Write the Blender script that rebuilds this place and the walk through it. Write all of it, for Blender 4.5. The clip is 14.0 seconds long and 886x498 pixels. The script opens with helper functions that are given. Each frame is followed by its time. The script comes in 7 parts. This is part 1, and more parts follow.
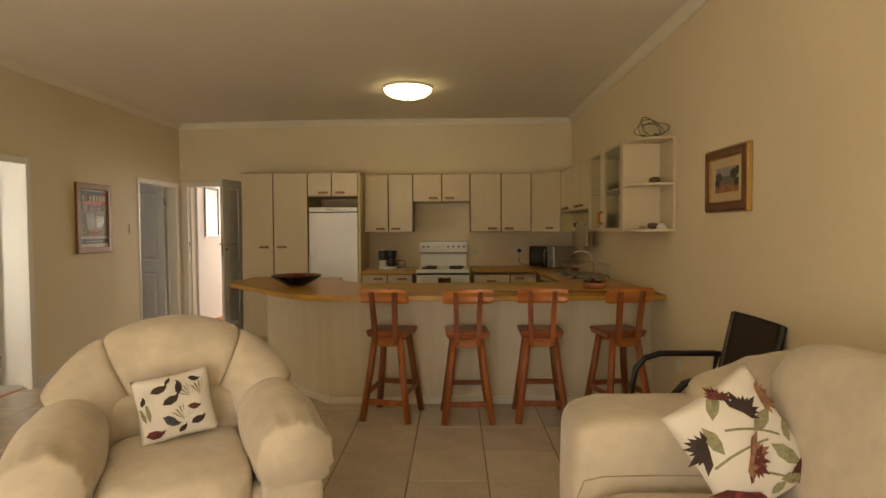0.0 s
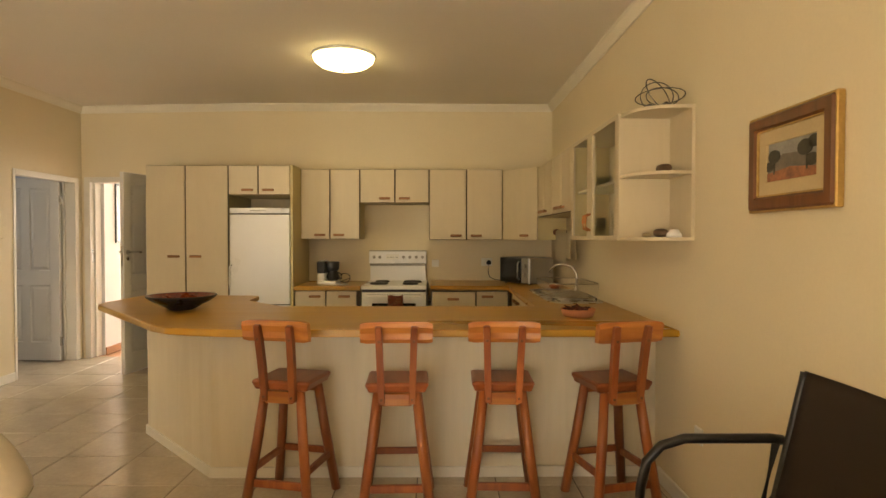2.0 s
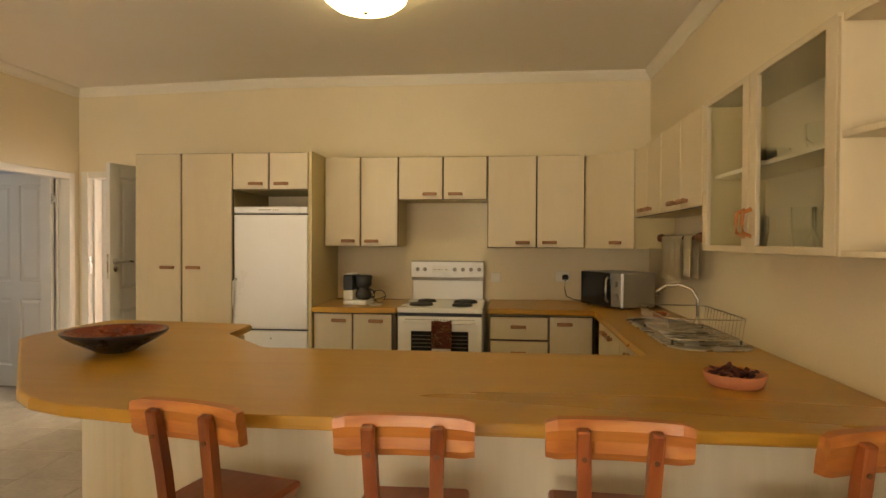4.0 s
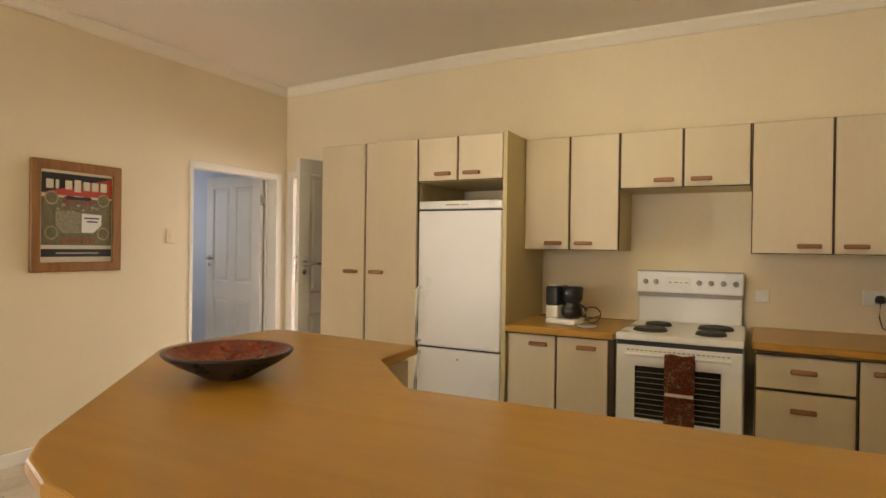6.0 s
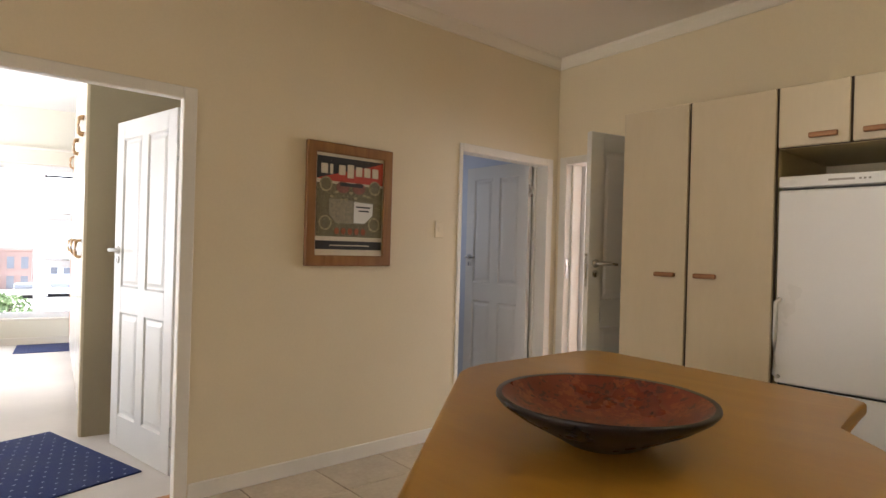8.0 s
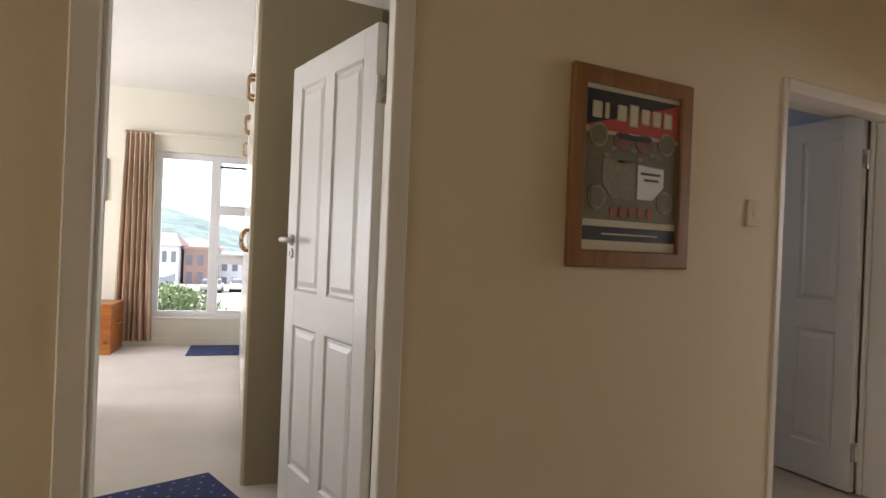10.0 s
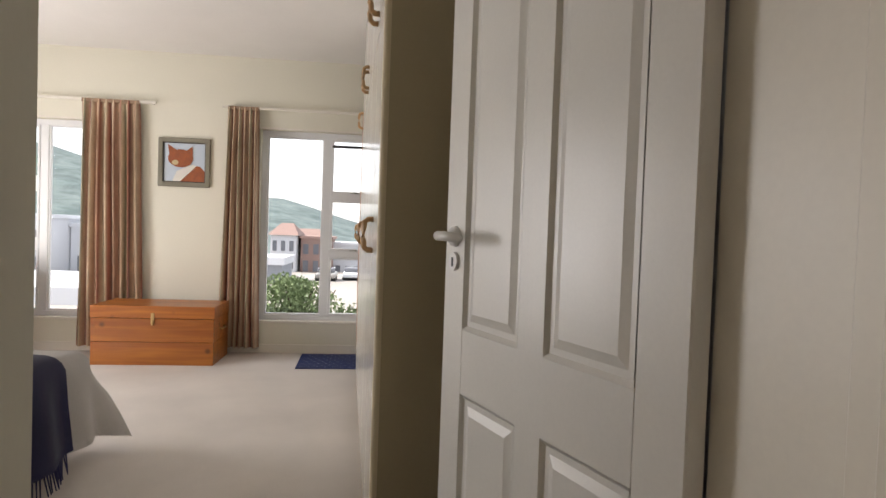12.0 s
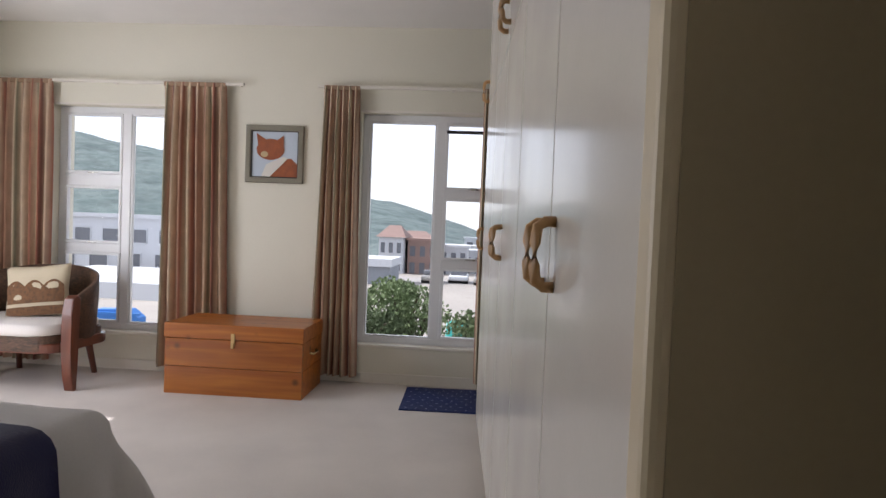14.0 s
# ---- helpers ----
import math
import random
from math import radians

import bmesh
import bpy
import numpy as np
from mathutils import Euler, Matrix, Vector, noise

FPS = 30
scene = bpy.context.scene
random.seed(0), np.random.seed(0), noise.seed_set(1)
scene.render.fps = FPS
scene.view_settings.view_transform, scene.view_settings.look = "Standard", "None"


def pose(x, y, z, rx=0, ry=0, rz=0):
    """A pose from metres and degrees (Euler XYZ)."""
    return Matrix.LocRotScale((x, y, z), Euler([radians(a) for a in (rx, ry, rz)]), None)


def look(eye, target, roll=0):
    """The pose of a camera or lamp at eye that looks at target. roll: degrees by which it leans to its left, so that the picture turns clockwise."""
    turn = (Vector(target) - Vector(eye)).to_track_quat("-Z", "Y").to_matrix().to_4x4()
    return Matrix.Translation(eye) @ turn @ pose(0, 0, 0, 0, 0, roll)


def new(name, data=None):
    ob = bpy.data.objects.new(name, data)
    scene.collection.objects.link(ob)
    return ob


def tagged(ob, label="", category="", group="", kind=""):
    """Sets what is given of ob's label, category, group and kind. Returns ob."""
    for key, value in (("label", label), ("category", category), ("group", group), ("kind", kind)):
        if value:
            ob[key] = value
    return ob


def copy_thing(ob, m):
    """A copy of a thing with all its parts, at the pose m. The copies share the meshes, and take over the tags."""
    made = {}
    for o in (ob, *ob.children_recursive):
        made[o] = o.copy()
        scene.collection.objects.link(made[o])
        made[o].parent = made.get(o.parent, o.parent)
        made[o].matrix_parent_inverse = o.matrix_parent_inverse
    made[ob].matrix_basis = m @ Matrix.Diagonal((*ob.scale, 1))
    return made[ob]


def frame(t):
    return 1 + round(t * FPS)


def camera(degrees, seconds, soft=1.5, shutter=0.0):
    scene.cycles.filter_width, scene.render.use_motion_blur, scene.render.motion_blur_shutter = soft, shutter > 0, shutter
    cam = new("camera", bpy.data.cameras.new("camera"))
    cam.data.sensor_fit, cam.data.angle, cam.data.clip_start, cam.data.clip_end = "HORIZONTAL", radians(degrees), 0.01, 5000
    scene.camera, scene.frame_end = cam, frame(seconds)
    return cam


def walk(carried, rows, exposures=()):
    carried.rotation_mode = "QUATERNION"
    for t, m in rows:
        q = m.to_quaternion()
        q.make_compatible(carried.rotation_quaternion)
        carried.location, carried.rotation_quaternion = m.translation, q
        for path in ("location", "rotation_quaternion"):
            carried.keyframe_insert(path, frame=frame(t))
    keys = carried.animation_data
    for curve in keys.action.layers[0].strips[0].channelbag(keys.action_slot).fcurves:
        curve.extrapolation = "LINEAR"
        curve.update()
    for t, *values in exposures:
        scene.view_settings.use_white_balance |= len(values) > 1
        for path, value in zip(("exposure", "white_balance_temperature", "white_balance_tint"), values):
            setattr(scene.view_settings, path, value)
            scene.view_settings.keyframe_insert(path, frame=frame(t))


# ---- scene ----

cam = camera(73.4, 14.0)
PATH = [
    (0, (0.277, -0.445, 1.395), (0.238, 1.554, 1.327), -0.4),
    (0.5, (0.327, -0.162, 1.387), (0.297, 1.837, 1.325), -0.4),
    (1, (0.377, 0.168, 1.383), (0.366, 2.167, 1.329), -0.2),
    (1.5, (0.495, 0.535, 1.391), (0.497, 2.534, 1.345), -0.1),
    (2, (0.571, 0.853, 1.383), (0.587, 2.852, 1.342), 0.1),
    (2.2, (0.566, 0.978, 1.373), (0.591, 2.977, 1.34), 0.2),
    (4.3, (0.619, 2.472, 1.406), (0.356, 4.454, 1.381), 0.5),
    (4.5, (0.587, 2.586, 1.388), (0.282, 4.562, 1.371), 0.7),
    (5, (0.618, 2.861, 1.378), (0.115, 4.797, 1.364), 0.7),
    (5.5, (0.599, 3.078, 1.383), (-0.114, 4.946, 1.366), 0.6),
    (6, (0.492, 3.298, 1.363), (-0.435, 5.071, 1.357), 0.8),
    (6.5, (0.333, 3.483, 1.349), (-0.801, 5.131, 1.338), 0.9),
    (7, (0.123, 3.609, 1.329), (-1.183, 5.124, 1.324), 1.1),
    (7.5, (-0.144, 3.707, 1.304), (-1.572, 5.108, 1.305), 1.4),
    (8, (-0.439, 3.738, 1.285), (-1.94, 5.06, 1.286), 1.6),
    (8.5, (-0.752, 3.806, 1.263), (-2.331, 5.033, 1.257), 1.7),
    (9, (-1.032, 3.865, 1.235), (-2.696, 4.975, 1.227), 1.8),
    (9.2, (-1.18, 3.889, 1.22), (-2.872, 4.955, 1.216), 1.9),
    (11.3, (-2.691, 4.201, 1.213), (-4.551, 4.935, 1.165), 2.1),
    (11.5, (-2.788, 4.187, 1.227), (-4.659, 4.89, 1.17), 1.9),
    (12, (-3.15, 4.197, 1.233), (-5.059, 4.791, 1.178), 2.0),
    (12.5, (-3.46, 4.188, 1.238), (-5.397, 4.684, 1.186), 2.2),
    (13, (-3.737, 4.216, 1.224), (-5.691, 4.638, 1.169), 2.2),
    (13.5, (-4.036, 4.275, 1.245), (-6.009, 4.598, 1.189), 2.3),
    (14, (-4.362, 4.279, 1.25), (-6.345, 4.53, 1.19), 2.3),
]

EXPOSURES = [(0, 2.0, 7900, 10), (1, 2.35, 8000, 10), (2, 2.8, 8200, 10), (4.5, 2.88, 7750, 11), (6.5, 3.14, 6550, 13), (7.5, 2.82, 6300, 14), (8.5, 2.28, 6200, 14), (9.2, 2.1, 6250, 14),
             (11.3, 0.8, 6900, 16), (12.5, 0.75, 6850, 15), (14, 0.25, 6300, 17)]
walk(cam, [(t, look(eye, target, roll)) for t, eye, target, roll in PATH], EXPOSURES)

# ---- plan numbers ----
XE, XW, YN, YS, H = 1.83, -3.47, 7.45, -3.4, 2.84        # living room and kitchen
XB = -3.79                                               # bedroom side of the west wall
BED = pose(-3.86, 4.77, 0, 0, 0, 79)                     # bedroom frame: x to the right of its window wall, y towards that wall
ID = Matrix.Identity(4)
NL = pose(-1.5, YN, 0, 0, 0, -5.22)                      # the north wall turns slightly beyond the fridge: x along it, y into it
EAST = pose(XE, YN, 0, 0, 0, -90)                        # east wall frame: x southwards, y into the wall

# ---- light ----
SUN_AZ, SUN_EL = 188.0, 45.0
world = bpy.data.worlds.new("world")
world.use_nodes = True
scene.world = world
wn = world.node_tree
sky = wn.nodes.new("ShaderNodeTexSky")
sky.sky_type, sky.sun_disc = "NISHITA", False
sky.dust_density = 1.5
sky.sun_elevation, sky.sun_rotation = radians(SUN_EL), radians(SUN_AZ)
haze = wn.nodes.new("ShaderNodeMixRGB")                  # bright, hazy air
haze.inputs[0].default_value, haze.inputs[2].default_value = 0.6, (9.5, 9.8, 10.2, 1)
wn.links.new(sky.outputs[0], haze.inputs[1])
wn.links.new(haze.outputs[0], wn.nodes["Background"].inputs[0])
wn.nodes["Background"].inputs[1].default_value = 0.15
sun = bpy.data.lights.new("sun", "SUN")
sun.energy, sun.angle, sun.color = 5.0, radians(0.55), (1.0, 0.95, 0.88)
sun_ob = new("sun", sun)
sun_ob.matrix_basis = look((0, 0, 30), (-math.sin(radians(SUN_AZ)) * 10, -math.cos(radians(SUN_AZ)) * 10, 30 - 10 * math.tan(radians(SUN_EL))))


def sky_fill_lamp(m, w, h, watts, color=(0.93, 0.96, 1.0)):
    """An added area lamp in place of the sky light at an opening; it shines along its -z."""
    l = bpy.data.lights.new("sky_fill_lamp", "AREA")
    l.shape, l.size, l.size_y, l.energy, l.color = "RECTANGLE", w, h, watts, color
    o = new("sky_fill_lamp", l)
    o.matrix_basis = m
    return o


# lamp at the south opening, tilted up to brighten the ceiling
sky_fill_lamp(look((-1.4, YS - 0.04, 1.05), (-1.4, 5, 3.2)), 3.2, 1.85, 12, (1.0, 0.93, 0.82))
sky_fill_lamp(BED @ look((-4.78, 3.1, 1.25), (0, 3.1, 1.25)), 1.3, 1.75, 46)
# lamp at an unseen end window, added to brighten the corridor
sky_fill_lamp(look((-2.4, 10.9, 1.5), (-2.4, 5, 1.5)), 1.2, 1.3, 13, (1.0, 0.95, 0.92))
sky_fill_lamp(look((-5.6, 6.9, 1.6), (-3, 6.9, 1.6)), 0.9, 0.8, 0.7, (0.8, 0.85, 1.0))


# ---- materials ----
def nodes_of(name):
    m = bpy.data.materials.new(name)
    m.use_nodes = True
    t = m.node_tree
    return m, t, t.nodes["Principled BSDF"]


def node(t, kind, **values):
    n = t.nodes.new(kind)
    for k, v in values.items():
        n.inputs[k].default_value = v
    return n


def link(t, a, b):
    t.links.new(a, b)


def surface(t, b, coords, var, coarse, fine, bump, base, rand=0.0, rough=None):
    """Colour variation at two scales and a fine relief."""
    n1 = node(t, "ShaderNodeTexNoise", Scale=coarse, Detail=4.0)
    n2 = node(t, "ShaderNodeTexNoise", Scale=fine, Detail=3.0)
    link(t, coords, n1.inputs["Vector"])
    link(t, coords, n2.inputs["Vector"])
    a = t.nodes.new("ShaderNodeMath")
    a.operation = "MULTIPLY_ADD"
    link(t, n2.outputs["Fac"], a.inputs[0])
    a.inputs[1].default_value = 0.5
    link(t, n1.outputs["Fac"], a.inputs[2])
    r = t.nodes.new("ShaderNodeMapRange")
    r.inputs["From Min"].default_value, r.inputs["From Max"].default_value = 0.45, 1.05
    r.inputs["To Min"].default_value, r.inputs["To Max"].default_value = 1 - var, 1 + var
    link(t, a.outputs[0], r.inputs["Value"])
    value = r.outputs[0]
    if rand:
        oi = t.nodes.new("ShaderNodeObjectInfo")
        rr = t.nodes.new("ShaderNodeMapRange")
        rr.inputs["To Min"].default_value, rr.inputs["To Max"].default_value = 1 - rand, 1 + rand
        link(t, oi.outputs["Random"], rr.inputs["Value"])
        mu = t.nodes.new("ShaderNodeMath")
        mu.operation = "MULTIPLY"
        link(t, value, mu.inputs[0])
        link(t, rr.outputs[0], mu.inputs[1])
        value = mu.outputs[0]
    hs = t.nodes.new("ShaderNodeHueSaturation")
    if isinstance(base, tuple):
        hs.inputs["Color"].default_value = (*base, 1)
    else:
        link(t, base, hs.inputs["Color"])
    link(t, value, hs.inputs["Value"])
    link(t, hs.outputs[0], b.inputs["Base Color"])
    if rough is not None:
        rg = t.nodes.new("ShaderNodeMapRange")
        rg.inputs["From Min"].default_value, rg.inputs["From Max"].default_value = 0.3, 0.7
        rg.inputs["To Min"].default_value, rg.inputs["To Max"].default_value = rough * 0.85, min(1, rough * 1.15)
        link(t, n1.outputs["Fac"], rg.inputs["Value"])
        link(t, rg.outputs[0], b.inputs["Roughness"])
    if bump:
        bp = node(t, "ShaderNodeBump", Strength=bump, Distance=0.01)
        link(t, a.outputs[0], bp.inputs["Height"])
        link(t, bp.outputs[0], b.inputs["Normal"])


def plain(name, col, rough=0.6, metal=0.0, var=0.06, coarse=3.0, fine=90.0, bump=0.04, rand=0.0, coat=0.0, sheen=0.0):
    m, t, b = nodes_of(name)
    tc = t.nodes.new("ShaderNodeTexCoord")
    b.inputs["Metallic"].default_value = metal
    b.inputs["Coat Weight"].default_value = coat
    b.inputs["Sheen Weight"].default_value = sheen
    surface(t, b, tc.outputs["Object"], var, coarse, fine, bump, col, rand, rough)
    return m


def wood(name, c1, c2, axis=0, rough=0.4, grain=9.0, stretch=0.06, bump=0.06, rand=0.12, coat=0.0, knots=False, var=0.1):
    """Grain drawn out along an axis of the object."""
    m, t, b = nodes_of(name)
    tc = t.nodes.new("ShaderNodeTexCoord")
    mp = t.nodes.new("ShaderNodeMapping")
    sc = [1.0, 1.0, 1.0]
    sc[axis] = stretch
    mp.inputs["Scale"].default_value = sc
    link(t, tc.outputs["Object"], mp.inputs["Vector"])
    n = node(t, "ShaderNodeTexNoise", Scale=grain, Detail=6.0, Distortion=1.4)
    link(t, mp.outputs[0], n.inputs["Vector"])
    ramp = t.nodes.new("ShaderNodeValToRGB")
    ramp.color_ramp.elements[0].position, ramp.color_ramp.elements[1].position = 0.3, 0.7
    ramp.color_ramp.elements[0].color, ramp.color_ramp.elements[1].color = (*c1, 1), (*c2, 1)
    link(t, n.outputs["Fac"], ramp.inputs[0])
    colour = ramp.outputs[0]
    if knots:
        v = node(t, "ShaderNodeTexVoronoi", Scale=5.0)
        link(t, tc.outputs["Object"], v.inputs["Vector"])
        kr = t.nodes.new("ShaderNodeMapRange")
        kr.inputs["From Min"].default_value, kr.inputs["From Max"].default_value = 0.05, 0.16
        kr.inputs["To Min"].default_value, kr.inputs["To Max"].default_value = 0.35, 1.0
        link(t, v.outputs["Distance"], kr.inputs["Value"])
        mx = t.nodes.new("ShaderNodeHueSaturation")
        link(t, colour, mx.inputs["Color"])
        link(t, kr.outputs[0], mx.inputs["Value"])
        colour = mx.outputs[0]
    b.inputs["Coat Weight"].default_value = coat
    b.inputs["Coat Roughness"].default_value = 0.25
    surface(t, b, mp.outputs[0], var, 2.0, 60.0, bump, colour, rand, rough)
    return m


def glow(name, col, strength):
    m, t, b = nodes_of(name)
    b.inputs["Emission Color"].default_value = (*col, 1)
    b.inputs["Emission Strength"].default_value = strength
    b.inputs["Base Color"].default_value = (0.8, 0.8, 0.75, 1)
    return m


def glass(name, rough=0.02):
    m, t, b = nodes_of(name)
    b.inputs["Base Color"].default_value = (0.97, 0.98, 0.98, 1)
    b.inputs["Transmission Weight"].default_value = 1.0
    b.inputs["Roughness"].default_value = rough
    b.inputs["IOR"].default_value = 1.02
    return m


def blotches(name, ground, inks, scale, cover, rough=0.85):
    """Printed cloth: loose motifs of several inks on a light ground."""
    m, t, b = nodes_of(name)
    tc = t.nodes.new("ShaderNodeTexCoord")
    warp = node(t, "ShaderNodeTexNoise", Scale=scale * 2.2, Detail=6.0)
    link(t, tc.outputs["Object"], warp.inputs["Vector"])
    mixv = t.nodes.new("ShaderNodeMixRGB")
    mixv.inputs[0].default_value = 0.16
    link(t, tc.outputs["Object"], mixv.inputs[1])
    link(t, warp.outputs["Color"], mixv.inputs[2])
    colour = None
    for k, ink in enumerate(inks):
        mp = t.nodes.new("ShaderNodeMapping")
        mp.inputs["Location"].default_value = (0.37 * k, 0.71 * k, 0.53 * k)
        mp.inputs["Rotation"].default_value = (0.2 * k, 0.3 * k, 0.9 * k)
        mp.inputs["Scale"].default_value = (1.0, 1.0 + 0.5 * k, 1.0)
        link(t, mixv.outputs[0], mp.inputs["Vector"])
        v = node(t, "ShaderNodeTexVoronoi", Scale=scale * (1 + 0.25 * k))
        link(t, mp.outputs[0], v.inputs["Vector"])
        r = t.nodes.new("ShaderNodeMapRange")
        r.inputs["From Min"].default_value, r.inputs["From Max"].default_value = cover, cover + 0.04
        r.inputs["To Min"].default_value, r.inputs["To Max"].default_value = 1.0, 0.0
        link(t, v.outputs["Distance"], r.inputs["Value"])
        mx = t.nodes.new("ShaderNodeMixRGB")
        link(t, r.outputs[0], mx.inputs[0])
        if colour is None:
            mx.inputs[1].default_value = (*ground, 1)
        else:
            link(t, colour, mx.inputs[1])
        mx.inputs[2].default_value = (*ink, 1)
        colour = mx.outputs[0]
    surface(t, b, tc.outputs["Object"], 0.05, 8.0, 200.0, 0.1, colour, 0.0, rough)
    return m


def striped(name, stops, repeats, rough=0.9):
    """Woven stripes across the cloth, along the first texture coordinate."""
    m, t, b = nodes_of(name)
    uv = t.nodes.new("ShaderNodeUVMap")
    sp = t.nodes.new("ShaderNodeSeparateXYZ")
    link(t, uv.outputs[0], sp.inputs[0])
    mu = t.nodes.new("ShaderNodeMath")
    mu.operation = "MULTIPLY"
    mu.inputs[1].default_value = repeats
    link(t, sp.outputs[0], mu.inputs[0])
    fr = t.nodes.new("ShaderNodeMath")
    fr.operation = "FRACT"
    link(t, mu.outputs[0], fr.inputs[0])
    ramp = t.nodes.new("ShaderNodeValToRGB")
    while len(ramp.color_ramp.elements) < len(stops):
        ramp.color_ramp.elements.new(0.5)
    for e, (p, c) in zip(ramp.color_ramp.elements, stops):
        e.position, e.color = p, (*c, 1)
    link(t, fr.outputs[0], ramp.inputs[0])
    tc = t.nodes.new("ShaderNodeTexCoord")
    surface(t, b, tc.outputs["Object"], 0.16, 9.0, 120.0, 0.1, ramp.outputs[0], 0.0, rough)
    return m


WALL = plain("cream_wall_paint", (0.76, 0.66, 0.47), 0.75, var=0.04, coarse=1.3, fine=70, bump=0.05)
WALL_BED = plain("pale_wall_paint", (0.76, 0.73, 0.62), 0.8, var=0.03, coarse=1.3, fine=70, bump=0.05)
WALL_WHITE = plain("white_wall_paint", (0.8, 0.78, 0.76), 0.8, var=0.03)
WALL_GREY = plain("cool_wall_paint", (0.6, 0.64, 0.72), 0.6, var=0.03)
CEIL = plain("ceiling_paint", (0.84, 0.79, 0.71), 0.85, var=0.03, coarse=1.0)
CORNICE = plain("cornice_paint", (0.8, 0.75, 0.64), 0.7, var=0.03)
TRIM = plain("painted_trim", (0.78, 0.74, 0.66), 0.4, var=0.04)
DOORPAINT = plain("white_door_paint", (0.76, 0.74, 0.7), 0.35, var=0.04, fine=140, bump=0.03)
TILE = plain("beige_ceramic_tile", (0.56, 0.48, 0.37), 0.22, var=0.12, coarse=5.0, fine=40, bump=0.03, rand=0.07)
GROUT = plain("grout", (0.16, 0.13, 0.1), 0.9, var=0.15)
CARPET = plain("cream_carpet", (0.62, 0.57, 0.52), 0.95, var=0.1, coarse=2.2, fine=240, bump=0.5)
BARPAINT = wood("whitewashed_board", (0.68, 0.6, 0.45), (0.75, 0.675, 0.53), 2, 0.55, 6.0, 0.1, 0.02, 0.0, var=0.04)
OAK = wood("oak_worktop", (0.44, 0.222, 0.03), (0.49, 0.262, 0.038), 0, 0.3, 7.0, 0.12, 0.0, 0.0, 0.0, var=0.06)
FRONT = wood("cream_cabinet_front", (0.63, 0.535, 0.375), (0.65, 0.556, 0.396), 2, 0.45, 9.0, 0.25, 0.01, 0.025, var=0.025)
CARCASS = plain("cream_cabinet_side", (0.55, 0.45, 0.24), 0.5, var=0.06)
INNER = plain("cabinet_inside", (0.72, 0.66, 0.5), 0.6)
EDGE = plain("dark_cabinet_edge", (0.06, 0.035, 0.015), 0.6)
HANDLE = wood("handle_wood", (0.27, 0.12, 0.045), (0.4, 0.19, 0.08), 0, 0.5, 20, 0.1)
HANDLE2 = wood("light_handle_wood", (0.36, 0.2, 0.08), (0.48, 0.28, 0.12), 2, 0.45, 20, 0.1)
WHITE = plain("white_enamel", (0.8, 0.79, 0.78), 0.3, var=0.02, bump=0.01)
WHITEPL = plain("white_plastic", (0.78, 0.76, 0.7), 0.4, var=0.02, bump=0.01)
GREYPL = plain("grey_plastic", (0.35, 0.33, 0.3), 0.5, var=0.04)
BLACKPL = plain("black_plastic", (0.02, 0.02, 0.022), 0.35, var=0.1)
DARKGLASS = plain("dark_oven_glass", (0.012, 0.012, 0.014), 0.12, var=0.05, bump=0.0)
STEEL = plain("brushed_steel", (0.55, 0.54, 0.52), 0.28, 1.0, var=0.05, coarse=10)
CHROME = plain("chrome", (0.75, 0.75, 0.74), 0.12, 1.0, var=0.02, bump=0.0)
SILVER = plain("silver_paint", (0.4, 0.39, 0.37), 0.35, 0.6, var=0.04)
IRON = plain("hotplate_iron", (0.03, 0.028, 0.027), 0.55, var=0.1)
STOOLWOOD = wood("red_stool_wood", (0.2, 0.045, 0.014), (0.36, 0.11, 0.028), 2, 0.38, 9.0, 0.12, 0.05, 0.25, 0.15)
STOOLSEAT = wood("red_stool_seat_wood", (0.22, 0.055, 0.018), (0.36, 0.1, 0.03), 1, 0.38, 9.0, 0.12, 0.05, 0.2, 0.15)
STOOLBACK = wood("red_stool_back_wood", (0.32, 0.08, 0.02), (0.56, 0.22, 0.05), 0, 0.38, 9.0, 0.1, 0.05, 0.25, 0.15)
SUEDE = plain("cream_suede", (0.62, 0.54, 0.42), 0.95, var=0.16, coarse=4.0, fine=18, bump=0.12, sheen=0.3)
SEAM = plain("seam_piping", (0.4, 0.32, 0.21), 0.9)
WHITECOTTON = plain("white_woven_cotton", (0.8, 0.77, 0.7), 0.9, var=0.04, coarse=6, fine=300, bump=0.15)
INKDARK = plain("dark_cloth_print", (0.05, 0.033, 0.026), 0.9, var=0.35, coarse=70)
INKSLATE = plain("slate_cloth_print", (0.075, 0.085, 0.1), 0.9, var=0.3, coarse=70)
INKWINE = plain("wine_cloth_print", (0.14, 0.035, 0.03), 0.9, var=0.4, coarse=70)
INKRED2 = plain("red_cloth_print", (0.26, 0.05, 0.045), 0.9, var=0.4, coarse=70)
INKROSE = plain("rose_cloth_print", (0.3, 0.16, 0.1), 0.9, var=0.45, coarse=60)
INKLEAF = plain("leaf_cloth_print", (0.3, 0.29, 0.17), 0.9, var=0.3, coarse=60)
BEARCLOTH = plain("tapestry_cotton", (0.58, 0.5, 0.36), 0.9, var=0.08, fine=200, bump=0.2)
TAPESTRY = plain("brown_tapestry_figures", (0.17, 0.085, 0.04), 0.9, var=0.45, coarse=45, fine=200)
SLING = plain("brown_sling_mesh", (0.085, 0.06, 0.043), 0.75, var=0.15, fine=400, bump=0.3)
BLACKMETAL = plain("black_powder_coat", (0.015, 0.014, 0.014), 0.35, var=0.1)
FRAMEWOOD = wood("poster_frame_wood", (0.21, 0.09, 0.024), (0.3, 0.14, 0.04), 2, 0.4, 12, 0.1)
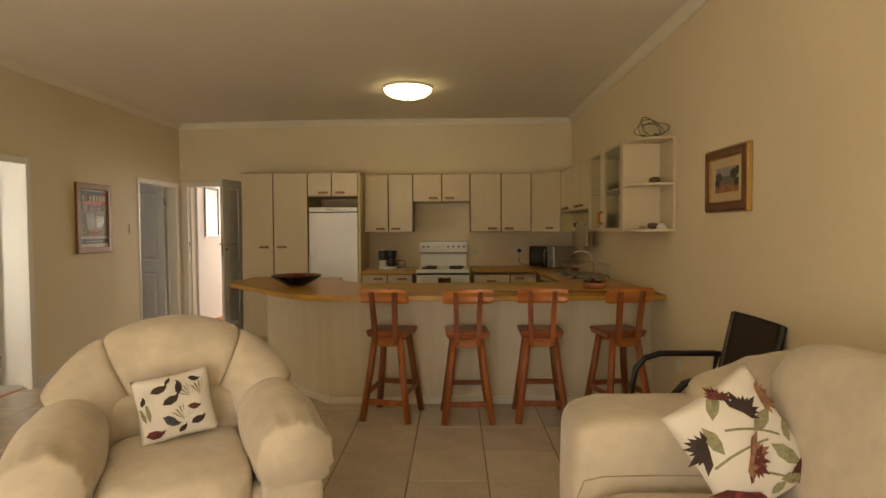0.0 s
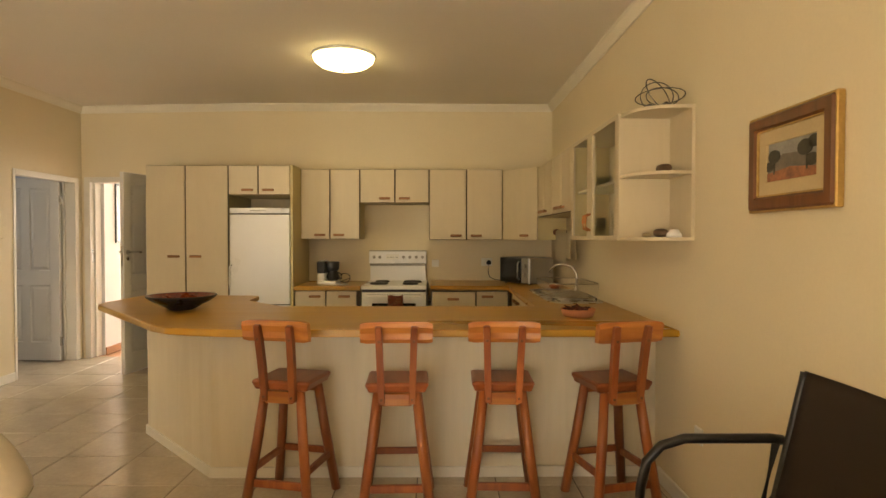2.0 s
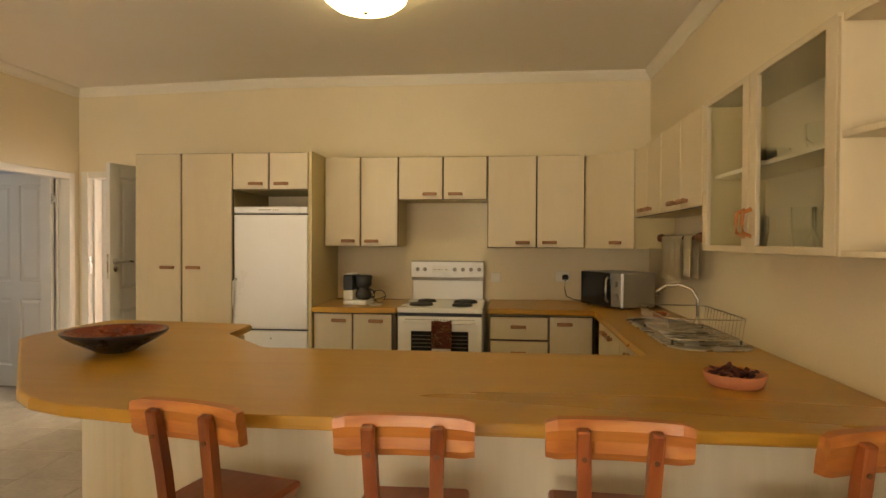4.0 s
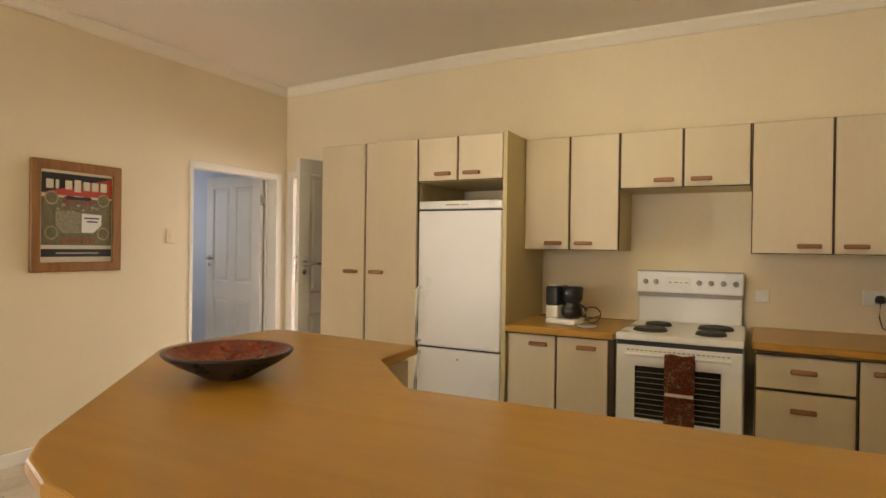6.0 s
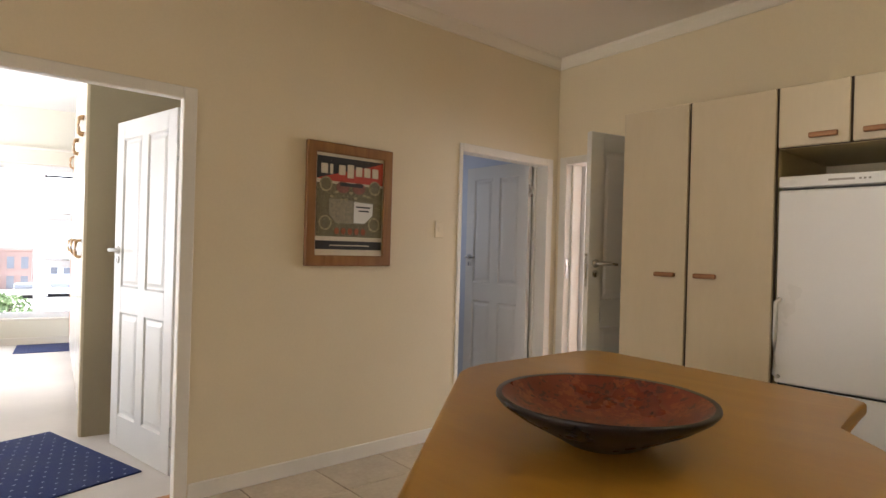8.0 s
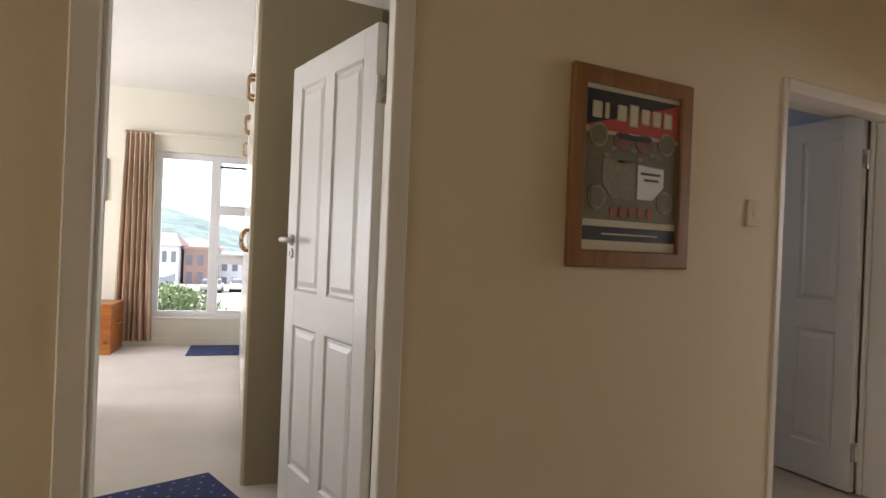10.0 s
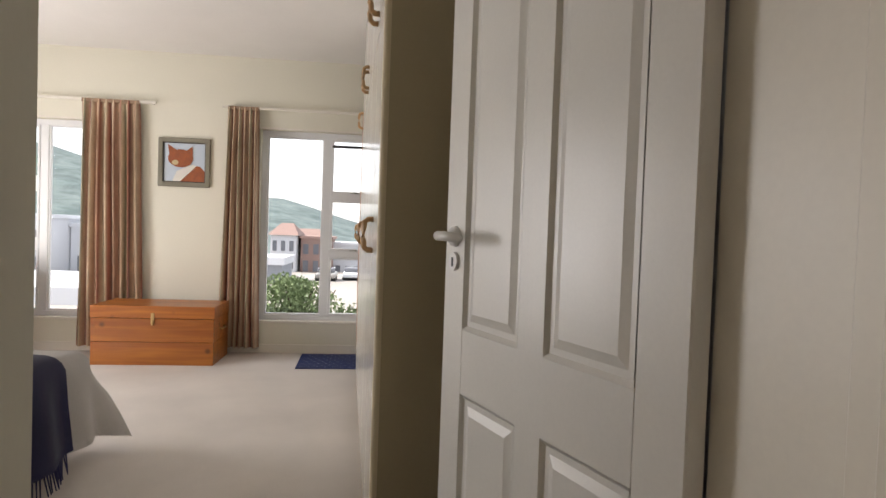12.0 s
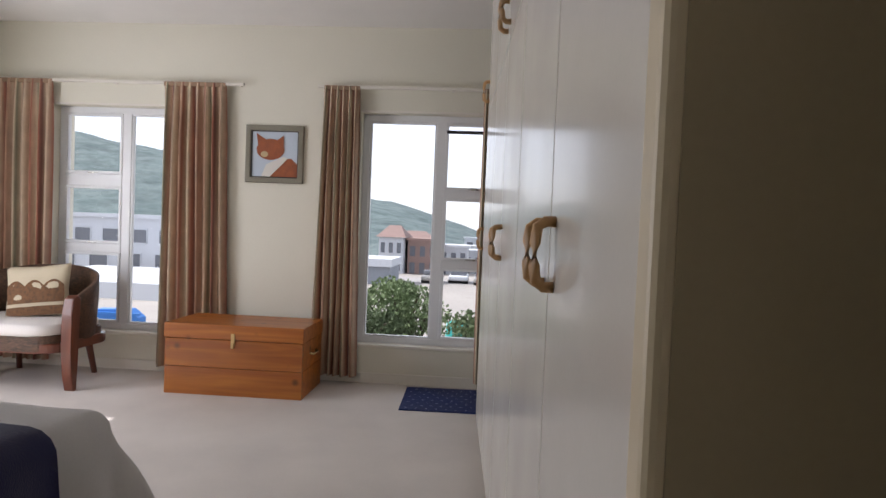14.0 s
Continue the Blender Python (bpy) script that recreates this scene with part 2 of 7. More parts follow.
DARKFRAME = wood("dark_frame_wood", (0.1, 0.035, 0.012), (0.17, 0.06, 0.02), 2, 0.35, 12, 0.1)
GOLD = plain("worn_gilt", (0.5, 0.33, 0.12), 0.4, 0.7, var=0.2, coarse=30)
LINEN = plain("linen_mount", (0.55, 0.43, 0.25), 0.85, var=0.08)
PAPER = plain("old_paper", (0.6, 0.52, 0.38), 0.5)
INKBLACK = plain("black_print", (0.025, 0.022, 0.022), 0.4)
INKRED = plain("red_print", (0.45, 0.05, 0.025), 0.4)
INKWHITE = plain("white_print", (0.75, 0.72, 0.66), 0.4)
MEDAL = plain("medal_print", (0.32, 0.26, 0.13), 0.5, var=0.5, coarse=60)
INKMIX = blotches("engraved_print", (0.15, 0.12, 0.05), [(0.035, 0.028, 0.015), (0.42, 0.36, 0.21), (0.05, 0.04, 0.02)], 48.0, 0.26, 0.5)
BOWLOUT = plain("black_lacquer", (0.018, 0.016, 0.02), 0.3, var=0.2, coarse=12)
BOWLIN = blotches("red_lacquer", (0.2, 0.035, 0.015), [(0.3, 0.08, 0.03), (0.08, 0.02, 0.015)], 16.0, 0.3, 0.3)
TERRA = plain("terracotta", (0.5, 0.19, 0.09), 0.8, var=0.1)
POTPOURRI = plain("dried_petals", (0.1, 0.025, 0.015), 0.9, var=0.4, coarse=40, rand=0.3)
TEATOWEL = blotches("oven_cloth", (0.16, 0.04, 0.02), [(0.35, 0.26, 0.14), (0.06, 0.03, 0.02), (0.4, 0.08, 0.04)], 24.0, 0.33)
CLOTH = plain("cream_towel", (0.74, 0.64, 0.46), 0.95, var=0.08, fine=260, bump=0.4)
COFFEEGLASS = plain("smoked_jug", (0.03, 0.025, 0.02), 0.1, var=0.05, bump=0.0)
SHELL = plain("brown_shell", (0.11, 0.06, 0.03), 0.5, var=0.3, coarse=40)
WIRE = plain("dark_wire", (0.12, 0.11, 0.1), 0.45, 0.8)
LAMPGLASS = glow("lit_lamp_glass", (1.0, 0.84, 0.42), 1.8)
GLASS = glass("window_glass")
FROST = glass("cabinet_glass", 0.12)
ALU = plain("white_aluminium", (0.78, 0.79, 0.8), 0.35, var=0.02)
PINE = wood("orange_pine", (0.26, 0.065, 0.008), (0.45, 0.15, 0.02), 0, 0.4, 14, 0.06, 0.05, 0.1, 0.2, True)
BRASS = plain("brass", (0.55, 0.4, 0.2), 0.35, 1.0)
RUGBLUE = plain("navy_rug", (0.008, 0.02, 0.1), 0.95, var=0.2, fine=260, bump=0.5)
RUGDOT = plain("pale_rug_dot", (0.4, 0.45, 0.6), 0.95)
DUVET = plain("white_cotton", (0.72, 0.69, 0.66), 0.9, var=0.05, coarse=5)
THROW = plain("navy_wool", (0.018, 0.017, 0.085), 0.95, var=0.25, fine=200, bump=0.6, sheen=0.3)
BEDBASE = plain("bed_base_cloth", (0.6, 0.56, 0.52), 0.9)
MAHOG = wood("mahogany", (0.09, 0.022, 0.01), (0.17, 0.045, 0.02), 2, 0.3, 10, 0.1, 0.03, 0.1, 0.3)
WICKER = wood("dark_wicker", (0.03, 0.015, 0.008), (0.12, 0.06, 0.03), 0, 0.6, 60, 0.4, 0.6)
SEATWHITE = plain("white_seat_pad", (0.72, 0.68, 0.64), 0.95)
WARDROBE = plain("wardrobe_gloss_paint", (0.66, 0.63, 0.57), 0.2, var=0.03, bump=0.0, coat=0.15)
# shade of the unlit wardrobe end is put into this drab colour
WARDSHADE = plain("wardrobe_side_shaded", (0.4, 0.33, 0.21), 0.5, var=0.05)
STRIPES = striped("striped_curtain", [(0.0, (0.3, 0.11, 0.07)), (0.12, (0.62, 0.5, 0.36)), (0.2, (0.22, 0.2, 0.13)), (0.3, (0.6, 0.48, 0.34)), (0.42, (0.32, 0.12, 0.08)),
                                      (0.5, (0.18, 0.09, 0.07)), (0.6, (0.64, 0.52, 0.38)), (0.72, (0.36, 0.2, 0.13)), (0.85, (0.55, 0.42, 0.3)), (1.0, (0.3, 0.11, 0.07))], 3.0)
SKYBLUE = plain("pale_blue_paint", (0.55, 0.62, 0.7), 0.6)
RUSSET = plain("russet_paint", (0.3, 0.08, 0.025), 0.6, var=0.25, coarse=20)
SILVERFRAME = plain("grey_gilt_frame", (0.25, 0.23, 0.18), 0.4, 0.4, var=0.15)
PINESKIRT = wood("varnished_skirting", (0.4, 0.16, 0.05), (0.5, 0.23, 0.08), 1, 0.35)
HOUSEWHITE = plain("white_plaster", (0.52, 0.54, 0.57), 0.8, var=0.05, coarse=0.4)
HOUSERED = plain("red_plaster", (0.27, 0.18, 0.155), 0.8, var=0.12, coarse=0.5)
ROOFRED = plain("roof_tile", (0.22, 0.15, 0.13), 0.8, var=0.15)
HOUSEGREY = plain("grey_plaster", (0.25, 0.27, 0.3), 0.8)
HOUSEGLASS = plain("far_window_glass", (0.14, 0.15, 0.17), 0.1)
BUSH = plain("bush_leaf", (0.13, 0.18, 0.08), 0.6, var=0.3, coarse=3, rand=0.3)
BARK = plain("bark", (0.08, 0.06, 0.04), 0.9)
ROAD = plain("road", (0.3, 0.29, 0.28), 0.9)
BLUEPAINT = plain("blue_paint", (0.03, 0.17, 0.5), 0.5)
TURQ = plain("turquoise_cover", (0.03, 0.35, 0.33), 0.6)

# ---- building helpers ----
FR = ID
BASES = {}


def thing(name, base, label, category, group="", turn=0.0, kind=""):
    ob = new(name)
    ob.empty_display_size = 0.1
    ob.matrix_basis = FR @ pose(*base, 0, 0, turn)
    BASES[ob] = Matrix.Identity(4) if turn else Matrix.Translation(Vector(base)).inverted()
    return tagged(ob, label, category, group, kind)


def mesh_of(name, bm, mat, smooth=False):
    bmesh.ops.recalc_face_normals(bm, faces=bm.faces)
    me = bpy.data.meshes.new(name)
    bm.to_mesh(me)
    bm.free()
    me.materials.append(mat)
    if smooth:
        for p in me.polygons:
            p.use_smooth = True
    return me


def part(name, bm, mat, parent, label="", smooth=False):
    """One mesh under a thing (modelled in the thing's frame) or under a part."""
    ob = new(name, mesh_of(name, bm, mat, smooth))
    ob.parent = parent
    if parent in BASES:
        ob.matrix_parent_inverse = BASES[parent]
    return tagged(ob, label)


def single(name, bm, mat, label="", category="", group="", kind="", smooth=False):
    ob = new(name, mesh_of(name, bm, mat, smooth))
    ob.matrix_basis = FR
    return tagged(ob, label, category, group, kind)


def box(x0, x1, y0, y1, z0, z1, bevel=0.0, bm=None, seg=1):
    bm = bm or bmesh.new()
    vs = bmesh.ops.create_cube(bm, size=1)["verts"]
    for v in vs:
        v.co = Vector((x0 if v.co.x < 0 else x1, y0 if v.co.y < 0 else y1, z0 if v.co.z < 0 else z1))
    if bevel:
        es = list({e for v in vs for e in v.link_edges})
        bmesh.ops.bevel(bm, geom=es, offset=bevel, segments=seg, profile=0.5, affect="EDGES")
    return bm


def rod(p0, p1, r0, r1=None, seg=12, bm=None):
    bm = bm or bmesh.new()
    p0, p1 = Vector(p0), Vector(p1)
    r1 = r0 if r1 is None else r1
    m = Matrix.Translation((p0 + p1) / 2) @ (p1 - p0).to_track_quat("Z", "Y").to_matrix().to_4x4()
    bmesh.ops.create_cone(bm, cap_ends=True, segments=seg, radius1=r0, radius2=r1, depth=(p1 - p0).length, matrix=m)
    return bm


def tube(pts, r, seg=8, bm=None, close=False):
    """A round tube along a line of points."""
    bm = bm or bmesh.new()
    pts = [Vector(p) for p in pts]
    rings = []
    n = len(pts)
    for i, p in enumerate(pts):
        a = pts[(i - 1) % n] if close or i else p
        b = pts[(i + 1) % n] if close or i < n - 1 else p
        q = (b - a).to_track_quat("Z", "Y")
        rr = r[i] if isinstance(r, (list, tuple)) else r
        rings.append([bm.verts.new(p + q @ Vector((rr * math.cos(2 * math.pi * k / seg), rr * math.sin(2 * math.pi * k / seg), 0))) for k in range(seg)])
    for i in range(n if close else n - 1):
        u, w = rings[i], rings[(i + 1) % n]
        for k in range(seg):
            bm.faces.new((u[k], u[(k + 1) % seg], w[(k + 1) % seg], w[k]))
    if not close:
        bm.faces.new(rings[0])
        bm.faces.new(rings[-1])
    return bm


def lathe(profile, c, seg=40, bm=None, sy=1.0, caps=True):
    bm = bm or bmesh.new()
    rings = []
    for r, z in profile:
        rings.append([bm.verts.new((c[0] + r * math.cos(2 * math.pi * k / seg), c[1] + sy * r * math.sin(2 * math.pi * k / seg), c[2] + z)) for k in range(seg)])
    for u, w in zip(rings, rings[1:]):
        for k in range(seg):
            bm.faces.new((u[k], u[(k + 1) % seg], w[(k + 1) % seg], w[k]))
    for ring in (rings[0], rings[-1]) if caps else ():
        if (ring[0].co - ring[seg // 2].co).length > 1e-4:
            bm.faces.new(ring)
    return bm


def prism(outline, z0, z1, bevel=0.0, bm=None, seg=2):
    """A flat outline in x and y drawn up from z0 to z1."""
    bm = bm or bmesh.new()
    lo = [bm.verts.new((x, y, z0)) for x, y in outline]
    hi = [bm.verts.new((x, y, z1)) for x, y in outline]
    bm.faces.new(lo)
    top = bm.faces.new(hi)
    n = len(lo)
    for k in range(n):
        bm.faces.new((lo[k], lo[(k + 1) % n], hi[(k + 1) % n], hi[k]))
    if bevel:
        es = [e for e in bm.edges if abs(e.verts[0].co.z - e.verts[1].co.z) < 1e-6]
        bmesh.ops.bevel(bm, geom=es, offset=bevel, segments=seg, profile=0.5, affect="EDGES")
    return bm


def puff(c, s, e=0.45, turn=(0, 0, 0), wrinkle=0.012, seed=0.0, n=28, bm=None):
    """A stuffed, rounded body: a superellipsoid with soft dents."""
    bm = bm or bmesh.new()
    q = Euler([radians(a) for a in turn]).to_matrix()

    def sg(x, p):
        return math.copysign(abs(x) ** p, x)
    rings = []
    for i in range(n // 2 + 1):
        la = -math.pi / 2 + math.pi * i / (n // 2)
        ring = []
        for k in range(n):
            lo = 2 * math.pi * k / n
            p = Vector((sg(math.cos(la), e) * sg(math.cos(lo), e), sg(math.cos(la), e) * sg(math.sin(lo), e), sg(math.sin(la), e)))
            p = Vector((p.x * s[0], p.y * s[1], p.z * s[2]))
            d = noise.noise(p * 6 + Vector((seed, seed * 2, 0))) * wrinkle + noise.noise(p * 16 + Vector((seed, 0, seed))) * wrinkle * 0.4
            p += p.normalized() * d
            ring.append(bm.verts.new(q @ p + Vector(c)))
        rings.append(ring)
    for u, w in zip(rings, rings[1:]):
        for k in range(n):
            bm.faces.new((u[k], u[(k + 1) % n], w[(k + 1) % n], w[k]))
    bmesh.ops.remove_doubles(bm, verts=bm.verts, dist=0.0005)
    return bm


def pillow(w, h, d, corner=0.9, n=18, seed=0.0):
    """A scatter cushion in the x-z plane, centred, with pinched corners."""
    bm = bmesh.new()
    grid = {}
    for side in (-1, 1):
        for i in range(n + 1):
            for k in range(n + 1):
                a, b = 2 * i / n - 1, 2 * k / n - 1
                if side == 1 and (i in (0, n) or k in (0, n)):
                    grid[side, i, k] = grid[-1, i, k]
                    continue
                bulge = ((1 - a * a) * (1 - b * b)) ** 0.45
                pinch = 1 - 0.07 * (1 - abs(a)) * (abs(b) ** 3)
                pinch2 = 1 - 0.07 * (1 - abs(b)) * (abs(a) ** 3)
                wob = noise.noise(Vector((a * 2.5 + seed, b * 2.5, side))) * 0.016
                grid[side, i, k] = bm.verts.new((a * w / 2 * pinch2, side * (d / 2 * bulge + wob * bulge), b * h / 2 * pinch))
    for side in (-1, 1):
        for i in range(n):
            for k in range(n):
                bm.faces.new((grid[side, i, k], grid[side, i + 1, k], grid[side, i + 1, k + 1], grid[side, i, k + 1]))
    return bm


def disc(cx, cz, rx, rz, y, n=28, bm=None, thick=0.002):
    """An upright flat oval that faces -y."""
    bm = bm or bmesh.new()
    f = [bm.verts.new((cx + rx * math.cos(2 * math.pi * k / n), y, cz + rz * math.sin(2 * math.pi * k / n))) for k in range(n)]
    g = [bm.verts.new((v.co.x, y + thick, v.co.z)) for v in f]
    bm.faces.new(f)
    for k in range(n):
        bm.faces.new((f[k], f[(k + 1) % n], g[(k + 1) % n], g[k]))
    return bm


def poly(points, y, thick=0.002, bm=None):
    bm = bm or bmesh.new()
    f = [bm.verts.new((x, y, z)) for x, z in points]
    g = [bm.verts.new((x, y + thick, z)) for x, z in points]
    bm.faces.new(f)
    n = len(f)
    for k in range(n):
        bm.faces.new((f[k], f[(k + 1) % n], g[(k + 1) % n], g[k]))
    return bm


def frame_ring(x0, x1, z0, z1, w, y0, y1, bevel=0.004, rail=None):
    """A mitred rectangular frame in the x-z plane; rail: width of its top and bottom rails."""
    r = rail or w
    bm = bmesh.new()
    loops = []
    for y in (y0, y1):
        loops.append([bm.verts.new((x, y, z)) for x, z in ((x0, z0), (x1, z0), (x1, z1), (x0, z1))])
        loops.append([bm.verts.new((x, y, z)) for x, z in ((x0 + w, z0 + r), (x1 - w, z0 + r), (x1 - w, z1 - r), (x0 + w, z1 - r))])
    fo, fi, bo, bi = loops
    for k in range(4):
        n = (k + 1) % 4
        for q in ((fo[k], fo[n], fi[n], fi[k]), (bo[n], bo[k], bi[k], bi[n]), (fo[n], fo[k], bo[k], bo[n]), (fi[k], fi[n], bi[n], bi[k])):
            bm.faces.new(q)
    if bevel:
        sharp = [e for e in bm.edges if not (abs(e.verts[0].co.x - e.verts[1].co.x) > 1e-5 and abs(e.verts[0].co.z - e.verts[1].co.z) > 1e-5)]
        bmesh.ops.bevel(bm, geom=sharp, offset=bevel, segments=1, profile=0.5, affect="EDGES")
    return bm


def wall_with(name, x0, x1, y0, y1, z1, holes, mat, along="x"):
    """A wall in one piece with openings; holes: (from, to, sill, head) along its length."""
    a0, a1 = (x0, x1) if along == "x" else (y0, y1)
    d0, d1 = (y0, y1) if along == "x" else (x0, x1)
    aa = sorted({a0, a1, *(h[0] for h in holes), *(h[1] for h in holes)})
    zz = sorted({0, z1, *(h[2] for h in holes), *(h[3] for h in holes)})

    def solid(i, k):
        if not (0 <= i < len(aa) - 1 and 0 <= k < len(zz) - 1):
            return False
        a, z = (aa[i] + aa[i + 1]) / 2, (zz[k] + zz[k + 1]) / 2
        return not any(f < a < t and lo < z < hi for f, t, lo, hi in holes)
    bm = bmesh.new()
    made = {}

    def corner(i, k, d):
        if (i, k, d) not in made:
            depth = (d0, d1)[d]
            made[i, k, d] = bm.verts.new((aa[i], depth, zz[k]) if along == "x" else (depth, aa[i], zz[k]))
        return made[i, k, d]
    for i in range(len(aa) - 1):
        for k in range(len(zz) - 1):
            if not solid(i, k):
                continue
            for d in (0, 1):
                bm.faces.new([corner(*c, d) for c in ((i, k), (i + 1, k), (i + 1, k + 1), (i, k + 1))])
            for (u, w), (p, q) in (((i - 1, k), ((i, k), (i, k + 1))), ((i + 1, k), ((i + 1, k), (i + 1, k + 1))), ((i, k - 1), ((i, k), (i + 1, k))), ((i, k + 1), ((i, k + 1), (i + 1, k + 1)))):
                if not solid(u, w):
                    bm.faces.new((corner(*p, 0), corner(*q, 0), corner(*q, 1), corner(*p, 1)))
    return single(name, bm, mat, kind="structure")


# ---- setting: living room and kitchen ----
wall_with("wall_north", -1.5, XE + 0.2, YN, YN + 0.15, H + 0.1, [], WALL)
FR = NL
wall_with("wall_north_west", -1.978, 0, 0, 0.15, H + 0.1, [(-1.88, -0.9, 0, 2.0)], WALL)
FR = ID
wall_with("wall_east", XE, XE + 0.2, YS - 0.2, YN, H + 0.1, [], WALL, "y")
wall_with("wall_west", XW - 0.05, XW, YS - 0.2, YN + 0.33, H + 0.1, [(3.9, 4.75, 0, 2.04), (6.565, 7.53, 0, 1.99)], WALL, "y")
wall_with("wall_west_inner", XB, XW - 0.05, YS - 0.2, YN + 0.1, H + 0.1, [(3.9, 4.86, 0, 2.07), (6.565, 7.53, 0, 2.03)], WALL_BED, "y")
wall_with("wall_south", XW, XE, YS - 0.2, YS, H + 0.1, [(-3.1, 0.3, 0.02, 2.12)], WALL)
# unseen slab and wall, added to bounce light upwards and block level light
single("terrace", box(-9, 7, YS - 8.2, YS - 0.2, -0.2, -0.06), plain("light_bounce_paving", (0.66, 0.61, 0.54), 0.8, var=0.08, coarse=2, fine=30), kind="structure")
single("unseen_light_block", box(-9, 7, YS - 8.4, YS - 8.2, -0.2, 2.6), HOUSEGREY, kind="structure")
single("ceiling", box(XB, XE + 0.2, YS - 0.2, YN + 0.4, H, H + 0.12), CEIL, kind="structure")


def cornice(name, x0, x1, y0, y1, along):
    """A coved strip between wall and ceiling."""
    bm = bmesh.new()
    prof = [(0, 0), (0.012, 0), (0.016, 0.012), (0.03, 0.03), (0.055, 0.055), (0.06, 0.07), (0.06, 0.075), (0, 0.075)]
    ends = []
    for e in (0, 1):
        ring = []
        for d, z in prof:
            if along == "north":
                ring.append(bm.verts.new(((x0, x1)[e], YN - d, H - 0.075 + z)))
            elif along == "east":
                ring.append(bm.verts.new((XE - d, (y0, y1)[e], H - 0.075 + z)))
            else:
                ring.append(bm.verts.new((XW + d, (y0, y1)[e], H - 0.075 + z)))
        ends.append(ring)
        bm.faces.new(ring)
    n = len(prof)
    for k in range(n):
        bm.faces.new((ends[0][k], ends[0][(k + 1) % n], ends[1][(k + 1) % n], ends[1][k]))
    return single(name, bm, CORNICE, kind="structure")


cornice("cornice_north", -1.5, XE, 0, 0, "north")
cn = cornice("cornice_north_west", -1.975, 0.003, 0, 0, "north")
cn.matrix_basis = NL @ Matrix.Translation((0, -YN, 0))
cornice("cornice_east", 0, 0, YS, YN, "east")
cornice("cornice_west", 0, 0, YS, YN + 0.18, "west")
for n, (x0, x1, y0, y1) in enumerate(((XW, XW + 0.014, 4.76, 6.53), (XW, XW + 0.014, YS, 3.88), (XE - 0.014, XE, YS, 4.2))):
    single("baseboard_%d" % (n + 1), box(x0, x1, y0, y1, 0, 0.085, 0.004), TRIM, kind="structure")

# bathroom, corridor and their walls
single("floor_bathroom", box(-5.7, XW - 0.002, 6.0, 7.78, -0.1, -0.004), TILE, kind="structure")
wall_with("wall_bathroom_west", -5.85, -5.7, 6.0, 7.78, 2.7, [(6.85, 7.3, 1.45, 2.0)], WALL_GREY, "y")
single("wall_bathroom_north", box(-5.7, XB + 0.27, 7.62, 7.78, 0, 2.7), WALL_GREY, kind="structure")
single("wall_bathroom_south", box(-5.7, XB, 5.9, 6.0, 0, 2.7), WALL_GREY, kind="structure")
single("ceiling_bathroom", box(-5.85, XW - 0.05, 5.9, 7.78, 2.6, 2.7), WALL_GREY, kind="structure")
single("floor_corridor", box(-3.45, -1.3, YN - 0.02, 11.2, -0.1, -0.004), PINESKIRT, kind="structure")
single("wall_corridor_west", box(-3.45, -3.3, YN + 0.33, 11.0, 0, 2.7), WALL_WHITE, kind="structure")
single("wall_corridor_east", box(-1.45, -1.3, YN + 0.15, 11.0, 0, 2.7), WALL_WHITE, kind="structure")
# unseen end wall; its window opening is added for the corridor lamp
wall_with("wall_corridor_north", -3.45, -1.3, 11.0, 11.15, 2.7, [(-3.0, -1.8, 0.85, 2.15)], WALL_WHITE)
single("ceiling_corridor", box(-3.45, -1.3, YN + 0.32, 11.15, 2.6, 2.7), WALL_WHITE, kind="structure")
single("baseboard_corridor", box(-3.3, -3.285, YN + 0.33, 11.0, 0, 0.09, 0.004), PINESKIRT, kind="structure")


def door_frame(name, boxes, mat=TRIM):
    bm = bmesh.new()
    for b in boxes:
        box(*b, 0.004, bm)
    return single(name, bm, mat, kind="structure")


# frame of the bedroom door: lips on the living-room face, linings behind, a stop and strike plate
frame_bed = door_frame("door_frame_1", [
    (XW - 0.04, XW + 0.012, 3.875, 3.94, 0, 2.045), (XW - 0.04, XW + 0.012, 4.69, 4.755, 0, 2.045), (XW - 0.04, XW + 0.012, 3.94, 4.69, 1.985, 2.045),
    (XB - 0.01, XW - 0.04, 3.9, 3.945, 0, 2.03), (XB - 0.06, XW - 0.05, 4.826, 4.865, 0, 2.07), (XB - 0.01, XW - 0.04, 3.945, 4.84, 2.05, 2.075),
    (XW - 0.11, XW - 0.04, 3.94, 3.955, 0, 2.0), (XW - 0.11, XW - 0.04, 4.745, 4.845, 0, 2.0)])
part("strike_plate", box(XW - 0.315, XW - 0.29, 3.9445, 3.9475, 1.15, 1.28), GREYPL, frame_bed, "dull grey strike plate")
door_frame("door_frame_2", [
    (XW - 0.1, XW + 0.012, 7.49, 7.56, 0, 2.03), (XW - 0.1, XW + 0.012, 6.565, 7.49, 1.972, 2.03), (XW - 0.1, XW + 0.008, 6.535, 6.57, 0, 2.03), (XW - 0.125, XW - 0.1, 7.475, 7.53, 0, 1.99)])
FR = NL
nf = door_frame("door_frame_3", [
    (-1.945, -1.872, -0.012, 0.16, 0, 2.05), (-0.93, -0.86, -0.012, 0.16, 0, 2.05), (-1.872, -0.93, -0.012, 0.16, 1.99, 2.05), (-1.872, -1.85, 0.05, 0.15, 0, 1.99)])
sp = part("strike_plate", box(-1.8725, -1.8685, 0.005, 0.04, 1.08, 1.24), STEEL, nf, "steel strike plate")
FR = ID


